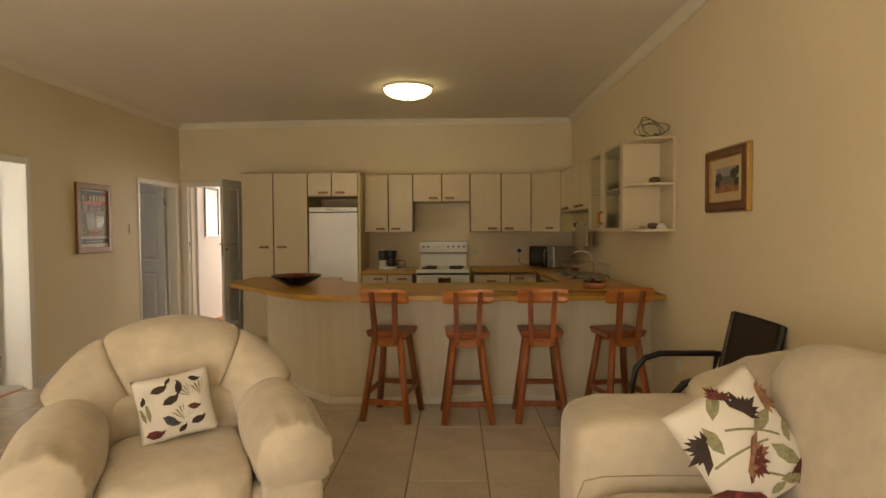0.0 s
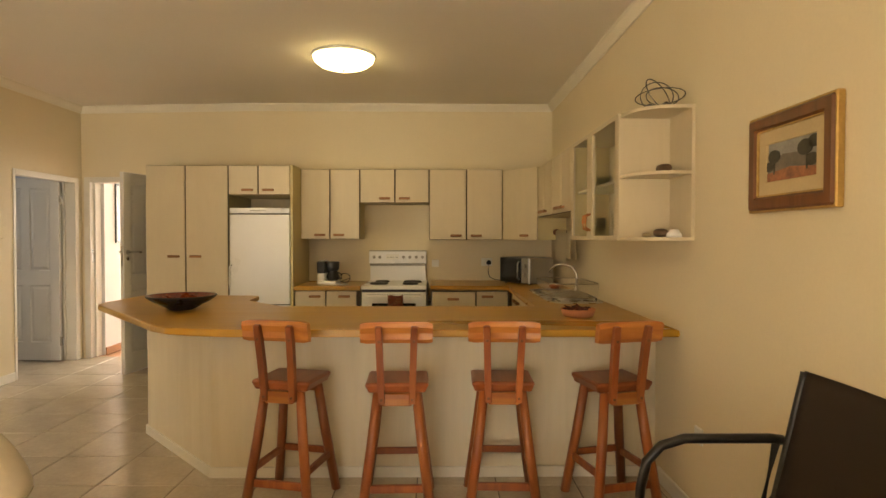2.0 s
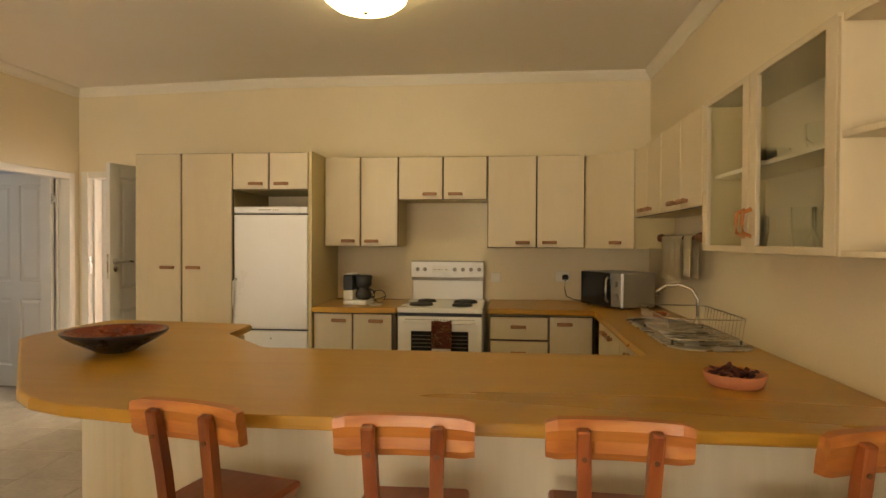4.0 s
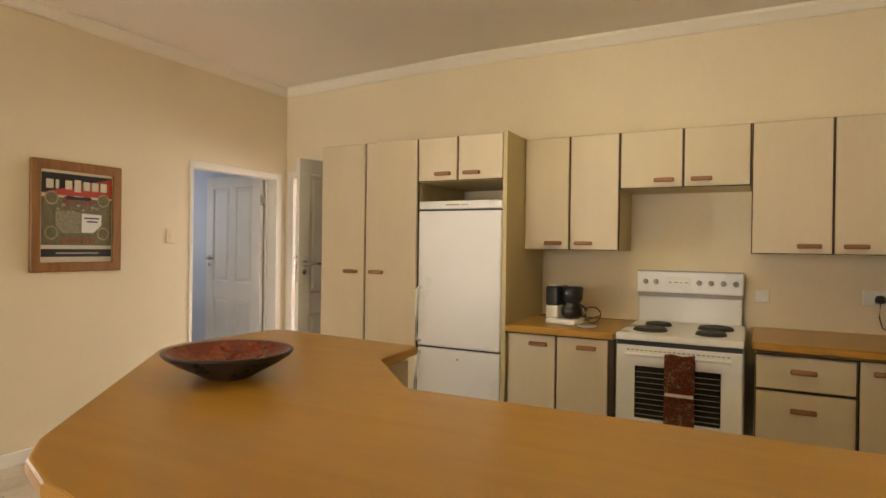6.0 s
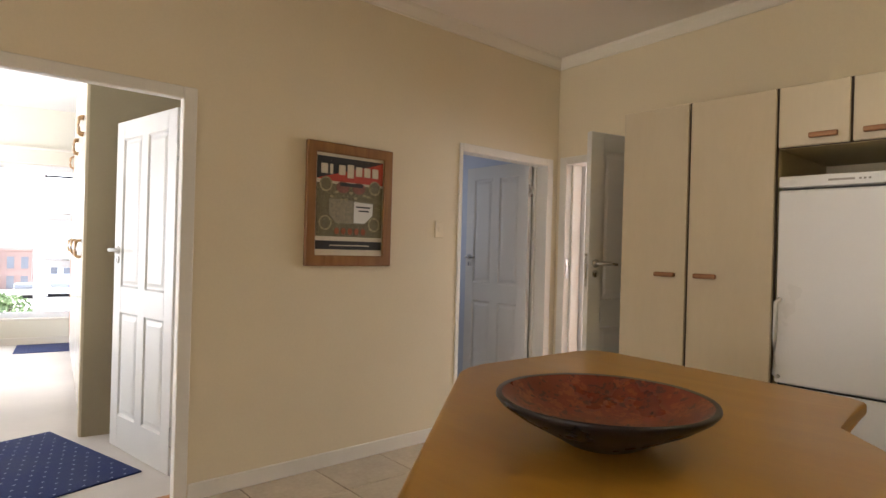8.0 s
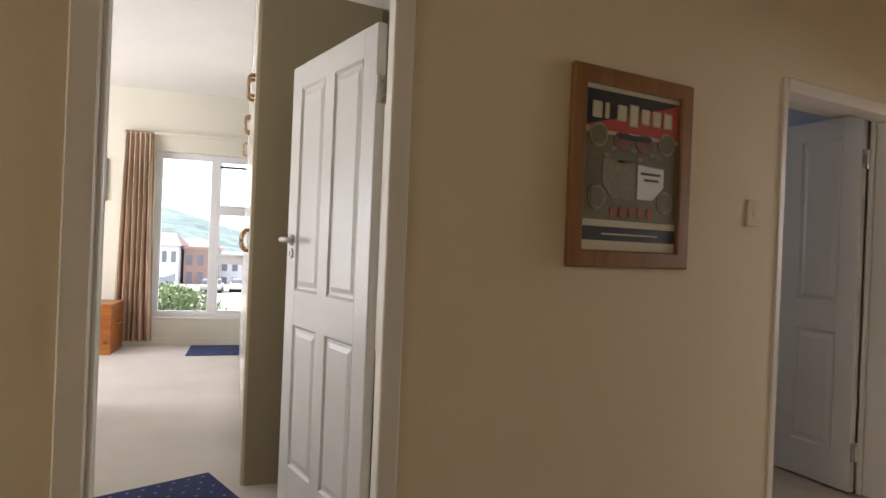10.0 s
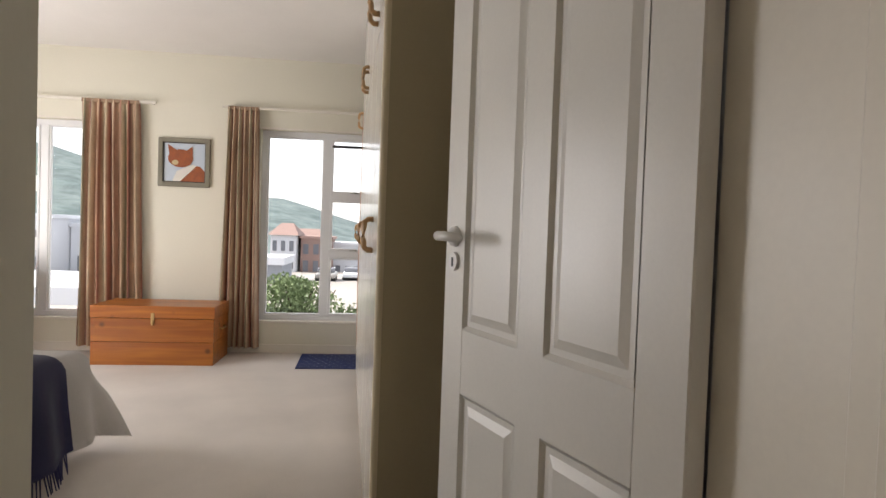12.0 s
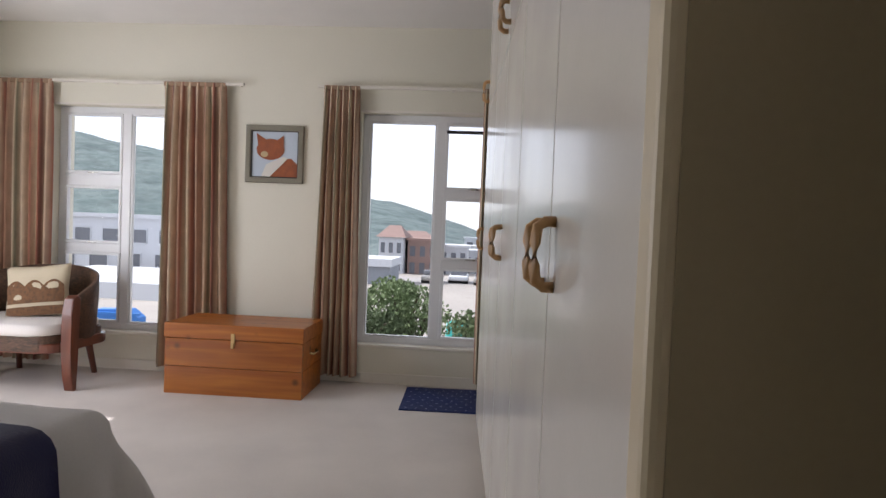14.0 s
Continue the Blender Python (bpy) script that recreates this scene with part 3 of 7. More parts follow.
def door_leaf(name, base, turn, label, w=0.77, h=2.02, flip=1, handle_mat=WHITE, tail=True):
    """A four-panel door; local x runs from the hinge, the thickness lies along +y."""
    d = thing(name, base, label, "door", turn=turn)
    t, st = 0.04, 0.105
    lo, mid, hi = 0.2, 0.84, 0.11
    zs = [(0.008 + lo, mid), (mid + 0.16, h - hi)]
    cx = w / 2
    bm = box(0, st, 0, t, 0.008, h, 0.003)
    box(w - st, w, 0, t, 0.008, h, 0.003, bm)
    box(cx - 0.045, cx + 0.045, 0.0005, t - 0.0005, 0.02, h - 0.02, 0, bm)
    for a, b in ((0.008, 0.008 + lo), (mid, mid + 0.16), (h - hi, h)):
        box(st - 0.002, w - st + 0.002, 0.0003, t - 0.0003, a, b, 0.002, bm)
    part("leaf", bm, DOORPAINT, d)
    for z0, z1 in zs:
        for x0, x1 in ((st, cx - 0.045), (cx + 0.045, w - st)):
            bm = box(x0 - 0.002, x1 + 0.002, 0.009, t - 0.009, z0 - 0.002, z1 + 0.002)
            for y0, y1 in ((0.009, 0.003), (t - 0.009, t - 0.003)):
                o = [bm.verts.new((x, y0, z)) for x, z in ((x0 + 0.022, z0 + 0.022), (x1 - 0.022, z0 + 0.022), (x1 - 0.022, z1 - 0.022), (x0 + 0.022, z1 - 0.022))]
                i = [bm.verts.new((x, y1, z)) for x, z in ((x0 + 0.042, z0 + 0.042), (x1 - 0.042, z0 + 0.042), (x1 - 0.042, z1 - 0.042), (x0 + 0.042, z1 - 0.042))]
                bm.faces.new(i)
                for k in range(4):
                    bm.faces.new((o[k], o[(k + 1) % 4], i[(k + 1) % 4], i[k]))
                m0 = [bm.verts.new((x, 0.0 if y0 < t / 2 else t, z)) for x, z in ((x0, z0), (x1, z0), (x1, z1), (x0, z1))]
                m1 = [bm.verts.new((x, y0, z)) for x, z in ((x0 + 0.009, z0 + 0.009), (x1 - 0.009, z0 + 0.009), (x1 - 0.009, z1 - 0.009), (x0 + 0.009, z1 - 0.009))]
                for k in range(4):
                    bm.faces.new((m0[k], m0[(k + 1) % 4], m1[(k + 1) % 4], m1[k]))
            part("panel", bm, DOORPAINT, d)
    hx, hz = w - 0.055, 1.225
    for s, y in ((-1, 0.0), (1, t)):
        bm = rod((hx, y, hz), (hx, y + s * 0.012, hz), 0.026, 0.024, 20)
        tube([(hx, y + s * 0.01, hz), (hx, y + s * 0.045, hz), (hx - 0.012, y + s * 0.056, hz), (hx - 0.05, y + s * 0.058, hz), (hx - 0.125, y + s * 0.056, hz - 0.004)],
             [0.011, 0.011, 0.012, 0.012, 0.01], 10, bm)
        part("lever_handle", bm, handle_mat, d, "white lever handle", True)
        bm = rod((hx, y, hz - 0.062), (hx, y + s * 0.008, hz - 0.062), 0.024, 0.022, 20)
        k = part("keyhole_plate", bm, handle_mat, d, "round keyhole plate")
        part("keyhole", box(hx - 0.004, hx + 0.004, min(y, y + s * 0.0095), max(y, y + s * 0.0095), hz - 0.075, hz - 0.052), INKBLACK, k)
    part("lock_plate", box(w, w + 0.0025, 0.012, 0.028, hz - 0.14, hz + 0.06), STEEL, d, "steel lock edge plate")
    for z in (0.22, 1.78):
        bm = box(-0.004, 0.0, -0.001, t, z - 0.05, z + 0.05)
        rod((-0.005, -0.006, z - 0.05), (-0.005, -0.006, z + 0.05), 0.006, None, 8, bm)
        part("hinge", bm, STEEL, d, "steel butt hinge")
    return d


# hinge at the north jamb of the bedroom opening, swung into the bedroom; its south face lies along local y = t when turned
door_leaf("door_1", (-3.842, 4.818, 0), 188.7, "white four-panel bedroom door standing open, white lever handle", 0.785)
door_leaf("door_2", (-3.602, 7.47, 0), 177.0, "white four-panel bathroom door standing open inwards", 0.76, handle_mat=STEEL)
door_leaf("door_3", (-2.425, 7.525, 0), 258.8, "white four-panel corridor door standing open beside the tall cupboard", 0.78, handle_mat=STEEL)

# sliding door frame of the south opening, behind the walker
sd = single("window_3", frame_ring(-3.1, 0.3, 0.02, 2.12, 0.06, YS - 0.12, YS - 0.06), ALU, kind="structure")
for x in (-1.97, -0.83):
    part("mullion", box(x - 0.03, x + 0.03, YS - 0.12, YS - 0.06, 0.08, 2.06), ALU, sd)


# ---- kitchen ----
def bar_handle(x, z, y, parent, length=0.115, mat=HANDLE):
    bm = box(x - length / 2, x + length / 2, y - 0.034, y - 0.014, z - 0.0125, z + 0.0125, 0.007, None, 2)
    for s in (-1, 1):
        box(x + s * length * 0.36 - 0.009, x + s * length * 0.36 + 0.009, y - 0.018, y, z - 0.009, z + 0.009, 0, bm)
    return part("handle", bm, mat, parent, "brown wooden bar handle")


def unit(name, x0, x1, z0, z1, yf, yb, doors, label, plinth=0.0, group="kitchen units", inside=True):
    """A cabinet that faces -y. doors: (x0, x1, z0, z1, handle x, handle z)."""
    u = thing(name, ((x0 + x1) / 2, yb, z0), label, "cabinet", group)
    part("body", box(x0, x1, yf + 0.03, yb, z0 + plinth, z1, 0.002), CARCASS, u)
    # dark brown like the fronts' edges; added to darken the door gaps
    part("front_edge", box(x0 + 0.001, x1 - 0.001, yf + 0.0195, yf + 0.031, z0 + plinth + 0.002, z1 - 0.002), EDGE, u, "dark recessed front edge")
    if plinth:
        part("plinth", box(x0, x1, yf + 0.06, yb, z0, z0 + plinth), CARCASS, u)
    for a, b, c, d, hx, hz in doors:
        leaf = part("cabinet_door", box(a + 0.0065, b - 0.0065, yf, yf + 0.018, c + 0.005, d - 0.006, 0.003), FRONT, u)
        if hx is not None:
            bar_handle(hx, hz, yf, leaf)
    return u


FR = ID
YT = 6.73
unit("tall_cupboard", -2.31, -1.5, 0, 2.085, YT, YN, [(-2.31, -1.92, 0.1, 2.085, -2.03, 1.185), (-1.92, -1.5, 0.1, 2.085, -1.815, 1.185)], "tall cream two-door larder cupboard beside the fridge", 0.1)
unit("fridge_top_cupboard", -1.5, -0.888, 1.795, 2.085, YT, YN, [(-1.5, -1.205, 1.795, 2.085, -1.305, 1.84), (-1.205, -0.888, 1.795, 2.085, -1.1, 1.84)], "small cream two-door cupboard above the fridge")
side = thing("cupboard_side_panel", (-0.872, 7.1, 0), "tall cream end panel beside the fridge", "panel")
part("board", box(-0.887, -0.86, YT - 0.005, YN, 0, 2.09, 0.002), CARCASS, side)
YW = 7.035
unit("wall_cupboard", -0.858, -0.245, 1.355, 2.085, YW, YN, [(-0.858, -0.555, 1.355, 2.085, -0.655, 1.4), (-0.555, -0.245, 1.355, 2.085, -0.46, 1.4)], "cream two-door wall cupboard above the coffee machine")
unit("wall_cupboard", -0.243, 0.475, 1.735, 2.085, YW, YN, [(-0.243, 0.12, 1.735, 2.085, 0.015, 1.78), (0.12, 0.475, 1.735, 2.085, 0.22, 1.78)], "short cream two-door wall cupboard above the cooker")
unit("wall_cupboard", 0.477, 1.24, 1.35, 2.085, YW, YN, [(0.477, 0.865, 1.35, 2.085, 0.755, 1.395), (0.865, 1.24, 1.35, 2.085, 0.965, 1.395)], "cream two-door wall cupboard above the drawers")
# corner cupboard with a slanting door
cc = thing("corner_wall_cupboard", (1.6, 7.2, 1.35), "cream corner wall cupboard with a slanting door", "cabinet", "kitchen units")
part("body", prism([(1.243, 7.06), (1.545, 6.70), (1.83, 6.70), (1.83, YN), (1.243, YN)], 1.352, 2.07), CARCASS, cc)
ang = math.atan2(6.672 - 7.035, 1.54 - 1.243)
dl = math.hypot(0.297, 0.363)
cd = box(0.004, dl - 0.004, 0, 0.018, 1.352, 2.072, 0.002)
bmesh.ops.transform(cd, matrix=Matrix.Translation((1.243, 7.035, 0)) @ Matrix.Rotation(ang, 4, "Z"), verts=cd.verts)
cdo = part("cabinet_door", cd, FRONT, cc)
hb = box(dl * 0.55, dl * 0.55 + 0.115, -0.034, -0.014, 1.384, 1.409, 0.007)
bmesh.ops.transform(hb, matrix=Matrix.Translation((1.243, 7.035, 0)) @ Matrix.Rotation(ang, 4, "Z"), verts=hb.verts)
part("handle", hb, HANDLE, cdo, "brown wooden bar handle")
# the run on the east wall, in its own frame
FR = EAST
YE = -0.29


def ex(y):
    return YN - y


unit("wall_cupboard", ex(6.668), ex(5.952), 1.573, 2.06, YE, 0, [(ex(6.668), ex(6.3), 1.573, 2.06, ex(6.39), 1.615), (ex(6.3), ex(5.952), 1.573, 2.06, ex(6.22), 1.615)], "short cream wall cupboard above the sink")
unit("wall_cupboard", ex(5.95), ex(5.2), 1.573, 2.055, YE, 0, [(ex(5.95), ex(5.55), 1.573, 2.055, ex(5.66), 1.615), (ex(5.55), ex(5.2), 1.573, 2.055, ex(5.47), 1.615)], "short cream wall cupboard above the towel rail")
gc = thing("glazed_wall_cupboard", (ex(4.65), 0, 1.365), "cream wall cupboard with two glazed doors and glassware", "cabinet", "kitchen units")
g0, g1, gz0, gz1 = ex(5.198), ex(4.06), 1.365, 2.05
part("back", box(g0 + 0.018, g1 - 0.018, -0.012, 0, gz0, gz1), INNER, gc)
for x in (g0, g1 - 0.018):
    part("side", box(x, x + 0.018, YE + 0.02, 0, gz0, gz1, 0.001), CARCASS, gc)
for z in (gz0, gz1 - 0.018):
    part("board", box(g0 + 0.018, g1 - 0.018, YE + 0.02, -0.012, z, z + 0.018), INNER, gc)
part("shelf", box(g0 + 0.018, g1 - 0.018, YE + 0.05, -0.012, 1.695, 1.712), INNER, gc)
gm = ex(4.665)
for a, b, hx in ((g0, gm, gm - 0.03), (gm, g1, gm + 0.03)):
    dr = part("cabinet_door", frame_ring(a + 0.003, b - 0.003, gz0, gz1, 0.062, YE, YE + 0.019, 0.002, 0.026), FRONT, gc, "cream frame of a glazed door")
    pn = part("pane", box(a + 0.06, b - 0.06, YE + 0.008, YE + 0.012, gz0 + 0.024, gz1 - 0.024), FROST, dr, "clear glass pane")
    pn.visible_shadow = False
    bm = tube([(hx, YE, gz0 + 0.06), (hx, YE - 0.03, gz0 + 0.075), (hx, YE - 0.034, gz0 + 0.11), (hx, YE - 0.03, gz0 + 0.15), (hx, YE, gz0 + 0.165)], 0.008, 8)
    part("handle", bm, STOOLBACK, dr, "red-brown wooden handle", True)
for k, (x, y, z, r, h) in enumerate(((0.25, -0.12, 1.712, 0.05, 0.09), (0.42, -0.15, 1.712, 0.06, 0.06), (0.75, -0.13, 1.712, 0.055, 0.1), (0.95, -0.14, 1.712, 0.07, 0.12), (0.2, -0.12, 1.383, 0.035, 0.13), (0.32, -0.16, 1.383, 0.035, 0.13), (0.62, -0.13, 1.383, 0.04, 0.15), (0.8, -0.15, 1.383, 0.035, 0.14), (0.97, -0.12, 1.383, 0.04, 0.11))):
    single("drinking_glass", lathe([(r * 0.7, 0), (r, h * 0.5), (r, h), (r * 0.92, h), (r * 0.9, h * 0.5), (0.001, 0.012)], (g0 + x, y, z), 18), FROST, "clear glass tumbler standing in the glazed cupboard", "glass", "glassware", smooth=True)
# open quadrant shelves
os_ = thing("corner_shelf_unit", (ex(3.93), 0, 1.365), "cream open end shelf unit with rounded shelves", "shelf")
s0, s1 = g1 + 0.002, ex(3.765)
part("side_panel", box(s0, s0 + 0.016, YE, 0, 1.365, 2.035, 0.001), FRONT, os_)
part("back_panel", box(s0 + 0.016, s1, -0.016, 0, 1.365, 2.035, 0.001), FRONT, os_)
outline = [(s0 + 0.016, -0.016), (s1, -0.016), (s1, -0.045)]
for k in range(1, 9):
    a = math.pi / 2 * k / 8
    outline.append((s0 + 0.016 + (s1 - s0 - 0.016) * math.cos(a) ** 0.75, -0.045 - (0.29 - 0.05) * math.sin(a) ** 0.75))
for z in (1.365, 1.695, 2.018):
    part("shelf", prism(outline, z, z + 0.017, 0.002), FRONT, os_)
sx = (s0 + s1) / 2
single("shell", puff((sx + 0.01, -0.1, 1.712 + 0.024), (0.05, 0.035, 0.024), 0.8, wrinkle=0.008, seed=3), SHELL, "brown sea shell on the middle shelf", "shell", smooth=True)
single("shell", puff((sx, -0.11, 1.382 + 0.022), (0.045, 0.035, 0.022), 0.8, wrinkle=0.008, seed=5), SHELL, "dark brown sea shell on the bottom shelf", "shell", smooth=True)
single("stone", puff((sx + 0.02, -0.19, 1.382 + 0.011), (0.03, 0.02, 0.011), 0.8, wrinkle=0.004, seed=7), LINEN, "small tan pebble on the bottom shelf", "stone", smooth=True)
single("coral", lathe([(0.04, 0), (0.035, 0.02), (0.026, 0.03), (0.022, 0.04), (0.001, 0.042)], (sx + 0.07, -0.07, 1.382), 14), WHITE, "white shell on the bottom shelf", "shell", smooth=True)
wb = thing("wire_sculpture", (sx, -0.13, 2.035), "tangle of dark wire loops on a wound base", "ornament")
part("base_coil", tube([(sx + 0.06 * math.cos(a) * (1 + 0.1 * math.sin(5 * a)), -0.13 + 0.05 * math.sin(a), 2.05 + 0.012 * math.sin(3 * a)) for a in [k * 0.35 for k in range(54)]], 0.006, 6), WIRE, wb, "", True)
for k, (r, tx, tz, off) in enumerate(((0.1, 20, 10, -0.03), (0.085, -25, 60, 0.02), (0.11, 10, -40, 0.0), (0.07, 40, 20, 0.05))):
    q = Euler((radians(90 + tx), 0, radians(tz))).to_matrix()
    part("loop", tube([Matrix.Diagonal((1.2, 1.2, 0.68)) @ (q @ Vector((r * math.cos(a) * 1.2, r * math.sin(a), 0))) + Vector((sx + off, -0.13, 2.045 + r * 0.65)) for a in [2 * math.pi * i / 28 for i in range(28)]], 0.0028, 6, None, True), WIRE, wb, "", True)
# painting on the east wall
pt = thing("framed_painting", (ex(3.0), -0.03, 1.49), "landscape painting in a dark and gilt wooden frame", "painting")
p0, p1, q0, q1 = ex(3.195), ex(2.69), 1.485, 1.835
part("frame", frame_ring(p0, p1, q0, q1, 0.05, -0.038, 0, 0.008), DARKFRAME, pt)
part("gilt_edge", frame_ring(p0 - 0.008, p1 + 0.008, q0 - 0.008, q1 + 0.008, 0.014, -0.03, -0.002, 0.004), GOLD, pt, "worn gilt outer edge")
part("slip", frame_ring(p0 + 0.046, p1 - 0.046, q0 + 0.046, q1 - 0.046, 0.01, -0.03, -0.008, 0.002), GOLD, pt)
part("mount", frame_ring(p0 + 0.05, p1 - 0.05, q0 + 0.05, q1 - 0.05, 0.055, -0.022, -0.008, 0.002), LINEN, pt, "linen mount")
c0, c1, d0, d1 = p0 + 0.1, p1 - 0.1, q0 + 0.1, q1 - 0.1
part("canvas", box(c0, c1, -0.014, -0.008, d0, d1), plain("painted_sky", (0.3, 0.29, 0.27), 0.5, var=0.25, coarse=12), pt)
part("hills", poly([(c0, d0 + 0.06), (c0 + 0.1, d0 + 0.1), (c0 + 0.2, d0 + 0.095), (c1, d0 + 0.07), (c1, d0), (c0, d0)], -0.016), plain("painted_hill", (0.17, 0.14, 0.11), 0.5, var=0.3, coarse=20), pt)
part("meadow", poly([(c0, d0 + 0.035), (c0 + 0.15, d0 + 0.05), (c1, d0 + 0.035), (c1, d0), (c0, d0)], -0.018), plain("painted_meadow", (0.3, 0.11, 0.05), 0.5, var=0.5, coarse=26), pt)
PTREE = plain("painted_tree", (0.05, 0.045, 0.03), 0.5, var=0.4, coarse=50)
for x, z, r in ((c0 + 0.05, d1 - 0.055, 0.04), (c1 - 0.07, d1 - 0.045, 0.045), (c1 - 0.02, d1 - 0.03, 0.035), (c0 + 0.02, d0 + 0.06, 0.03), (c1 - 0.03, d0 + 0.06, 0.035)):
    part("tree_shape", disc(x, z, r * 0.95, r * 0.62, -0.02, 14), PTREE, pt)
for x in (c0 + 0.05, c1 - 0.06):
    part("trunk_shape", poly([(x - 0.004, d0 + 0.03), (x + 0.004, d0 + 0.03), (x + 0.004, d1 - 0.06), (x - 0.004, d1 - 0.06)], -0.019), PTREE, pt)
so = thing("wall_socket", (ex(3.68), 0, 0.39), "cream plastic wall socket", "socket")
part("plate", box(ex(3.72), ex(3.64), -0.012, 0, 0.39, 0.47, 0.004), WHITEPL, so)
# towel rail under the wall cupboards
tr_ = thing("towel_rail", (ex(6.0), -0.1, 1.36), "wooden towel rail with turned knobs", "rail")
part("rail", rod((ex(6.56), -0.12, 1.43), (ex(5.76), -0.12, 1.43), 0.012), DARKFRAME, tr_, "", True)
for y in (6.58, 5.74):
    part("knob", lathe([(0.001, -0.03), (0.028, -0.02), (0.034, 0), (0.028, 0.02), (0.001, 0.03)], (ex(y), -0.12, 1.43), 16), DARKFRAME, tr_, "", True)
    part("bracket", box(ex(y) - 0.012, ex(y) + 0.012, -0.12, 0, 1.42, 1.445), DARKFRAME, tr_)


def hanging_cloth(x0, x1, y, ztop, front, back, n=14):
    bm = bmesh.new()
    rows = []
    path = [(-0.022, -front * (1 - k / 8)) for k in range(9)] + [(-0.016, 0.012), (0.0, 0.018), (0.016, 0.012)] + [(0.022, -back * k / 8) for k in range(9)]
    for d, z in path:
        rows.append([bm.verts.new((x0 + (x1 - x0) * i / n, y + d + 0.006 * math.sin(i * 1.7) * min(1, abs(z) * 8), ztop + z)) for i in range(n + 1)])
    for u, w in zip(rows, rows[1:]):
        for i in range(n):
            bm.faces.new((u[i], u[i + 1], w[i + 1], w[i]))
    bmesh.ops.solidify(bm, geom=bm.faces, thickness=0.004)
    return bm


single("dish_towel", hanging_cloth(ex(6.5), ex(6.03), -0.12, 1.43, 0.27, 0.26), CLOTH, "cream towel hanging over the wooden rail", "towel", smooth=True)
single("dish_towel", hanging_cloth(ex(6.0), ex(5.84), -0.12, 1.43, 0.23, 0.24), CLOTH, "folded cream cloth hanging over the wooden rail", "towel", smooth=True)
# base units of the east run, below the sink
unit("base_cupboard", ex(6.66), ex(5.86), 0, 0.845, -0.54, 0, [(ex(6.62), ex(6.24), 0.12, 0.845, ex(6.34), 0.79), (ex(6.24), ex(5.86), 0.12, 0.845, ex(6.14), 0.79)], "cream base cupboard below the sink", 0.1)
unit("base_cupboard", ex(5.85), ex(4.98), 0, 0.845, -0.54, 0, [(ex(5.85), ex(5.42), 0.12, 0.845, ex(5.54), 0.79), (ex(5.42), ex(4.98), 0.12, 0.845, ex(5.3), 0.79)], "cream base cupboard below the draining board", 0.1)
FR = ID
unit("base_cupboard", -0.858, -0.2, 0, 0.845, 6.75, YN, [(-0.858, -0.545, 0.1, 0.845, -0.65, 0.79), (-0.545, -0.235, 0.1, 0.845, -0.36, 0.79)], "cream two-door base cupboard below the coffee machine", 0.1)
# dark strip drawn for the shaded gap beside the cooker
part("edge_board", box(-0.232, -0.205, 6.745, YN, 0.02, 0.846), EDGE, side, "dark strip in place of a shaded gap")
unit("drawer_unit", 0.505, 0.945, 0, 0.845, 6.75, YN, [(0.505, 0.945, 0.665, 0.84, 0.72, 0.765), (0.505, 0.945, 0.39, 0.66, 0.72, 0.57), (0.505, 0.945, 0.1, 0.385, 0.72, 0.3)], "cream three-drawer base unit beside the cooker", 0.1)
unit("base_cupboard", 0.947, 1.28, 0, 0.845, 6.75, YN, [(0.947, 1.27, 0.1, 0.845, 1.06, 0.79)], "cream base cupboard below the microwave", 0.1)
# bar: front, units behind and the worktop
bar_outer = [(XE, 4.27), (-0.73, 4.25), (-1.465, 5.02), (-1.465, 5.6), (-1.36, 5.6), (-1.36, 5.06), (-0.69, 4.36), (XE, 4.38)]
single("bar_front", prism(bar_outer, 0, 0.86), BARPAINT, kind="structure")
single("baseboard_bar", prism([(XE, 4.256), (-0.735, 4.236), (-1.479, 5.015), (-1.479, 5.6), (-1.465, 5.6), (-1.465, 5.02), (-0.73, 4.25), (XE, 4.27)], 0, 0.06), TRIM, kind="structure")
bu = thing("bar_cupboard", (-1.1, 5.4, 0), "cream cupboard under the end of the bar", "cabinet", "kitchen units")
part("body", box(-1.355, -0.93, 5.12, 5.66, 0.08, 0.855, 0.002), CARCASS, bu)
bd_ = part("cabinet_door", box(-0.93, -0.912, 5.36, 5.655, 0.1, 0.84, 0.002), FRONT, bu)
part("handle", box(-0.912, -0.885, 5.42, 5.52, 0.76, 0.778, 0.005), HANDLE, bd_, "brown wooden bar handle")
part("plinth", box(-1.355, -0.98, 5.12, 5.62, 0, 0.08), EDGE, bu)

WT0, WT1 = 0.86, 0.9
main_top = [(XE, 3.93), (-0.5, 3.93), (-0.72, 3.955), (-0.88, 4.01), (-1.0, 4.1), (-1.82, 5.04), (-1.85, 5.1), (-1.855, 5.18), (-1.85, 5.7), (-1.82, 5.77), (-1.75, 5.795),
            (-0.92, 5.715), (-0.885, 5.69), (-0.865, 5.33), (-0.54, 4.98), (-0.5, 4.955), (1.22, 4.975), (1.26, 5.0), (1.27, 6.68), (1.24, 6.71), (0.5, 6.72), (0.49, 6.74), (0.49, YN), (XE, YN)]
SINK = (1.39, 1.795, 5.12, 6.32)
bm = prism(main_top, WT0, WT1, 0.012, None, 3)
wt = thing("worktop", (0.6, 4.4, WT0), "oak-coloured worktop of the bar and sink run", "worktop")
top_ob = part("slab", bm, OAK, wt)
lt = thing("worktop", (-0.53, 7.1, WT0), "short oak-coloured worktop beside the cooker", "worktop")
part("slab", prism([(-0.858, 6.72), (-0.21, 6.72), (-0.2, 6.73), (-0.2, YN), (-0.858, YN)], 0.85, 0.893, 0.008), OAK, lt)
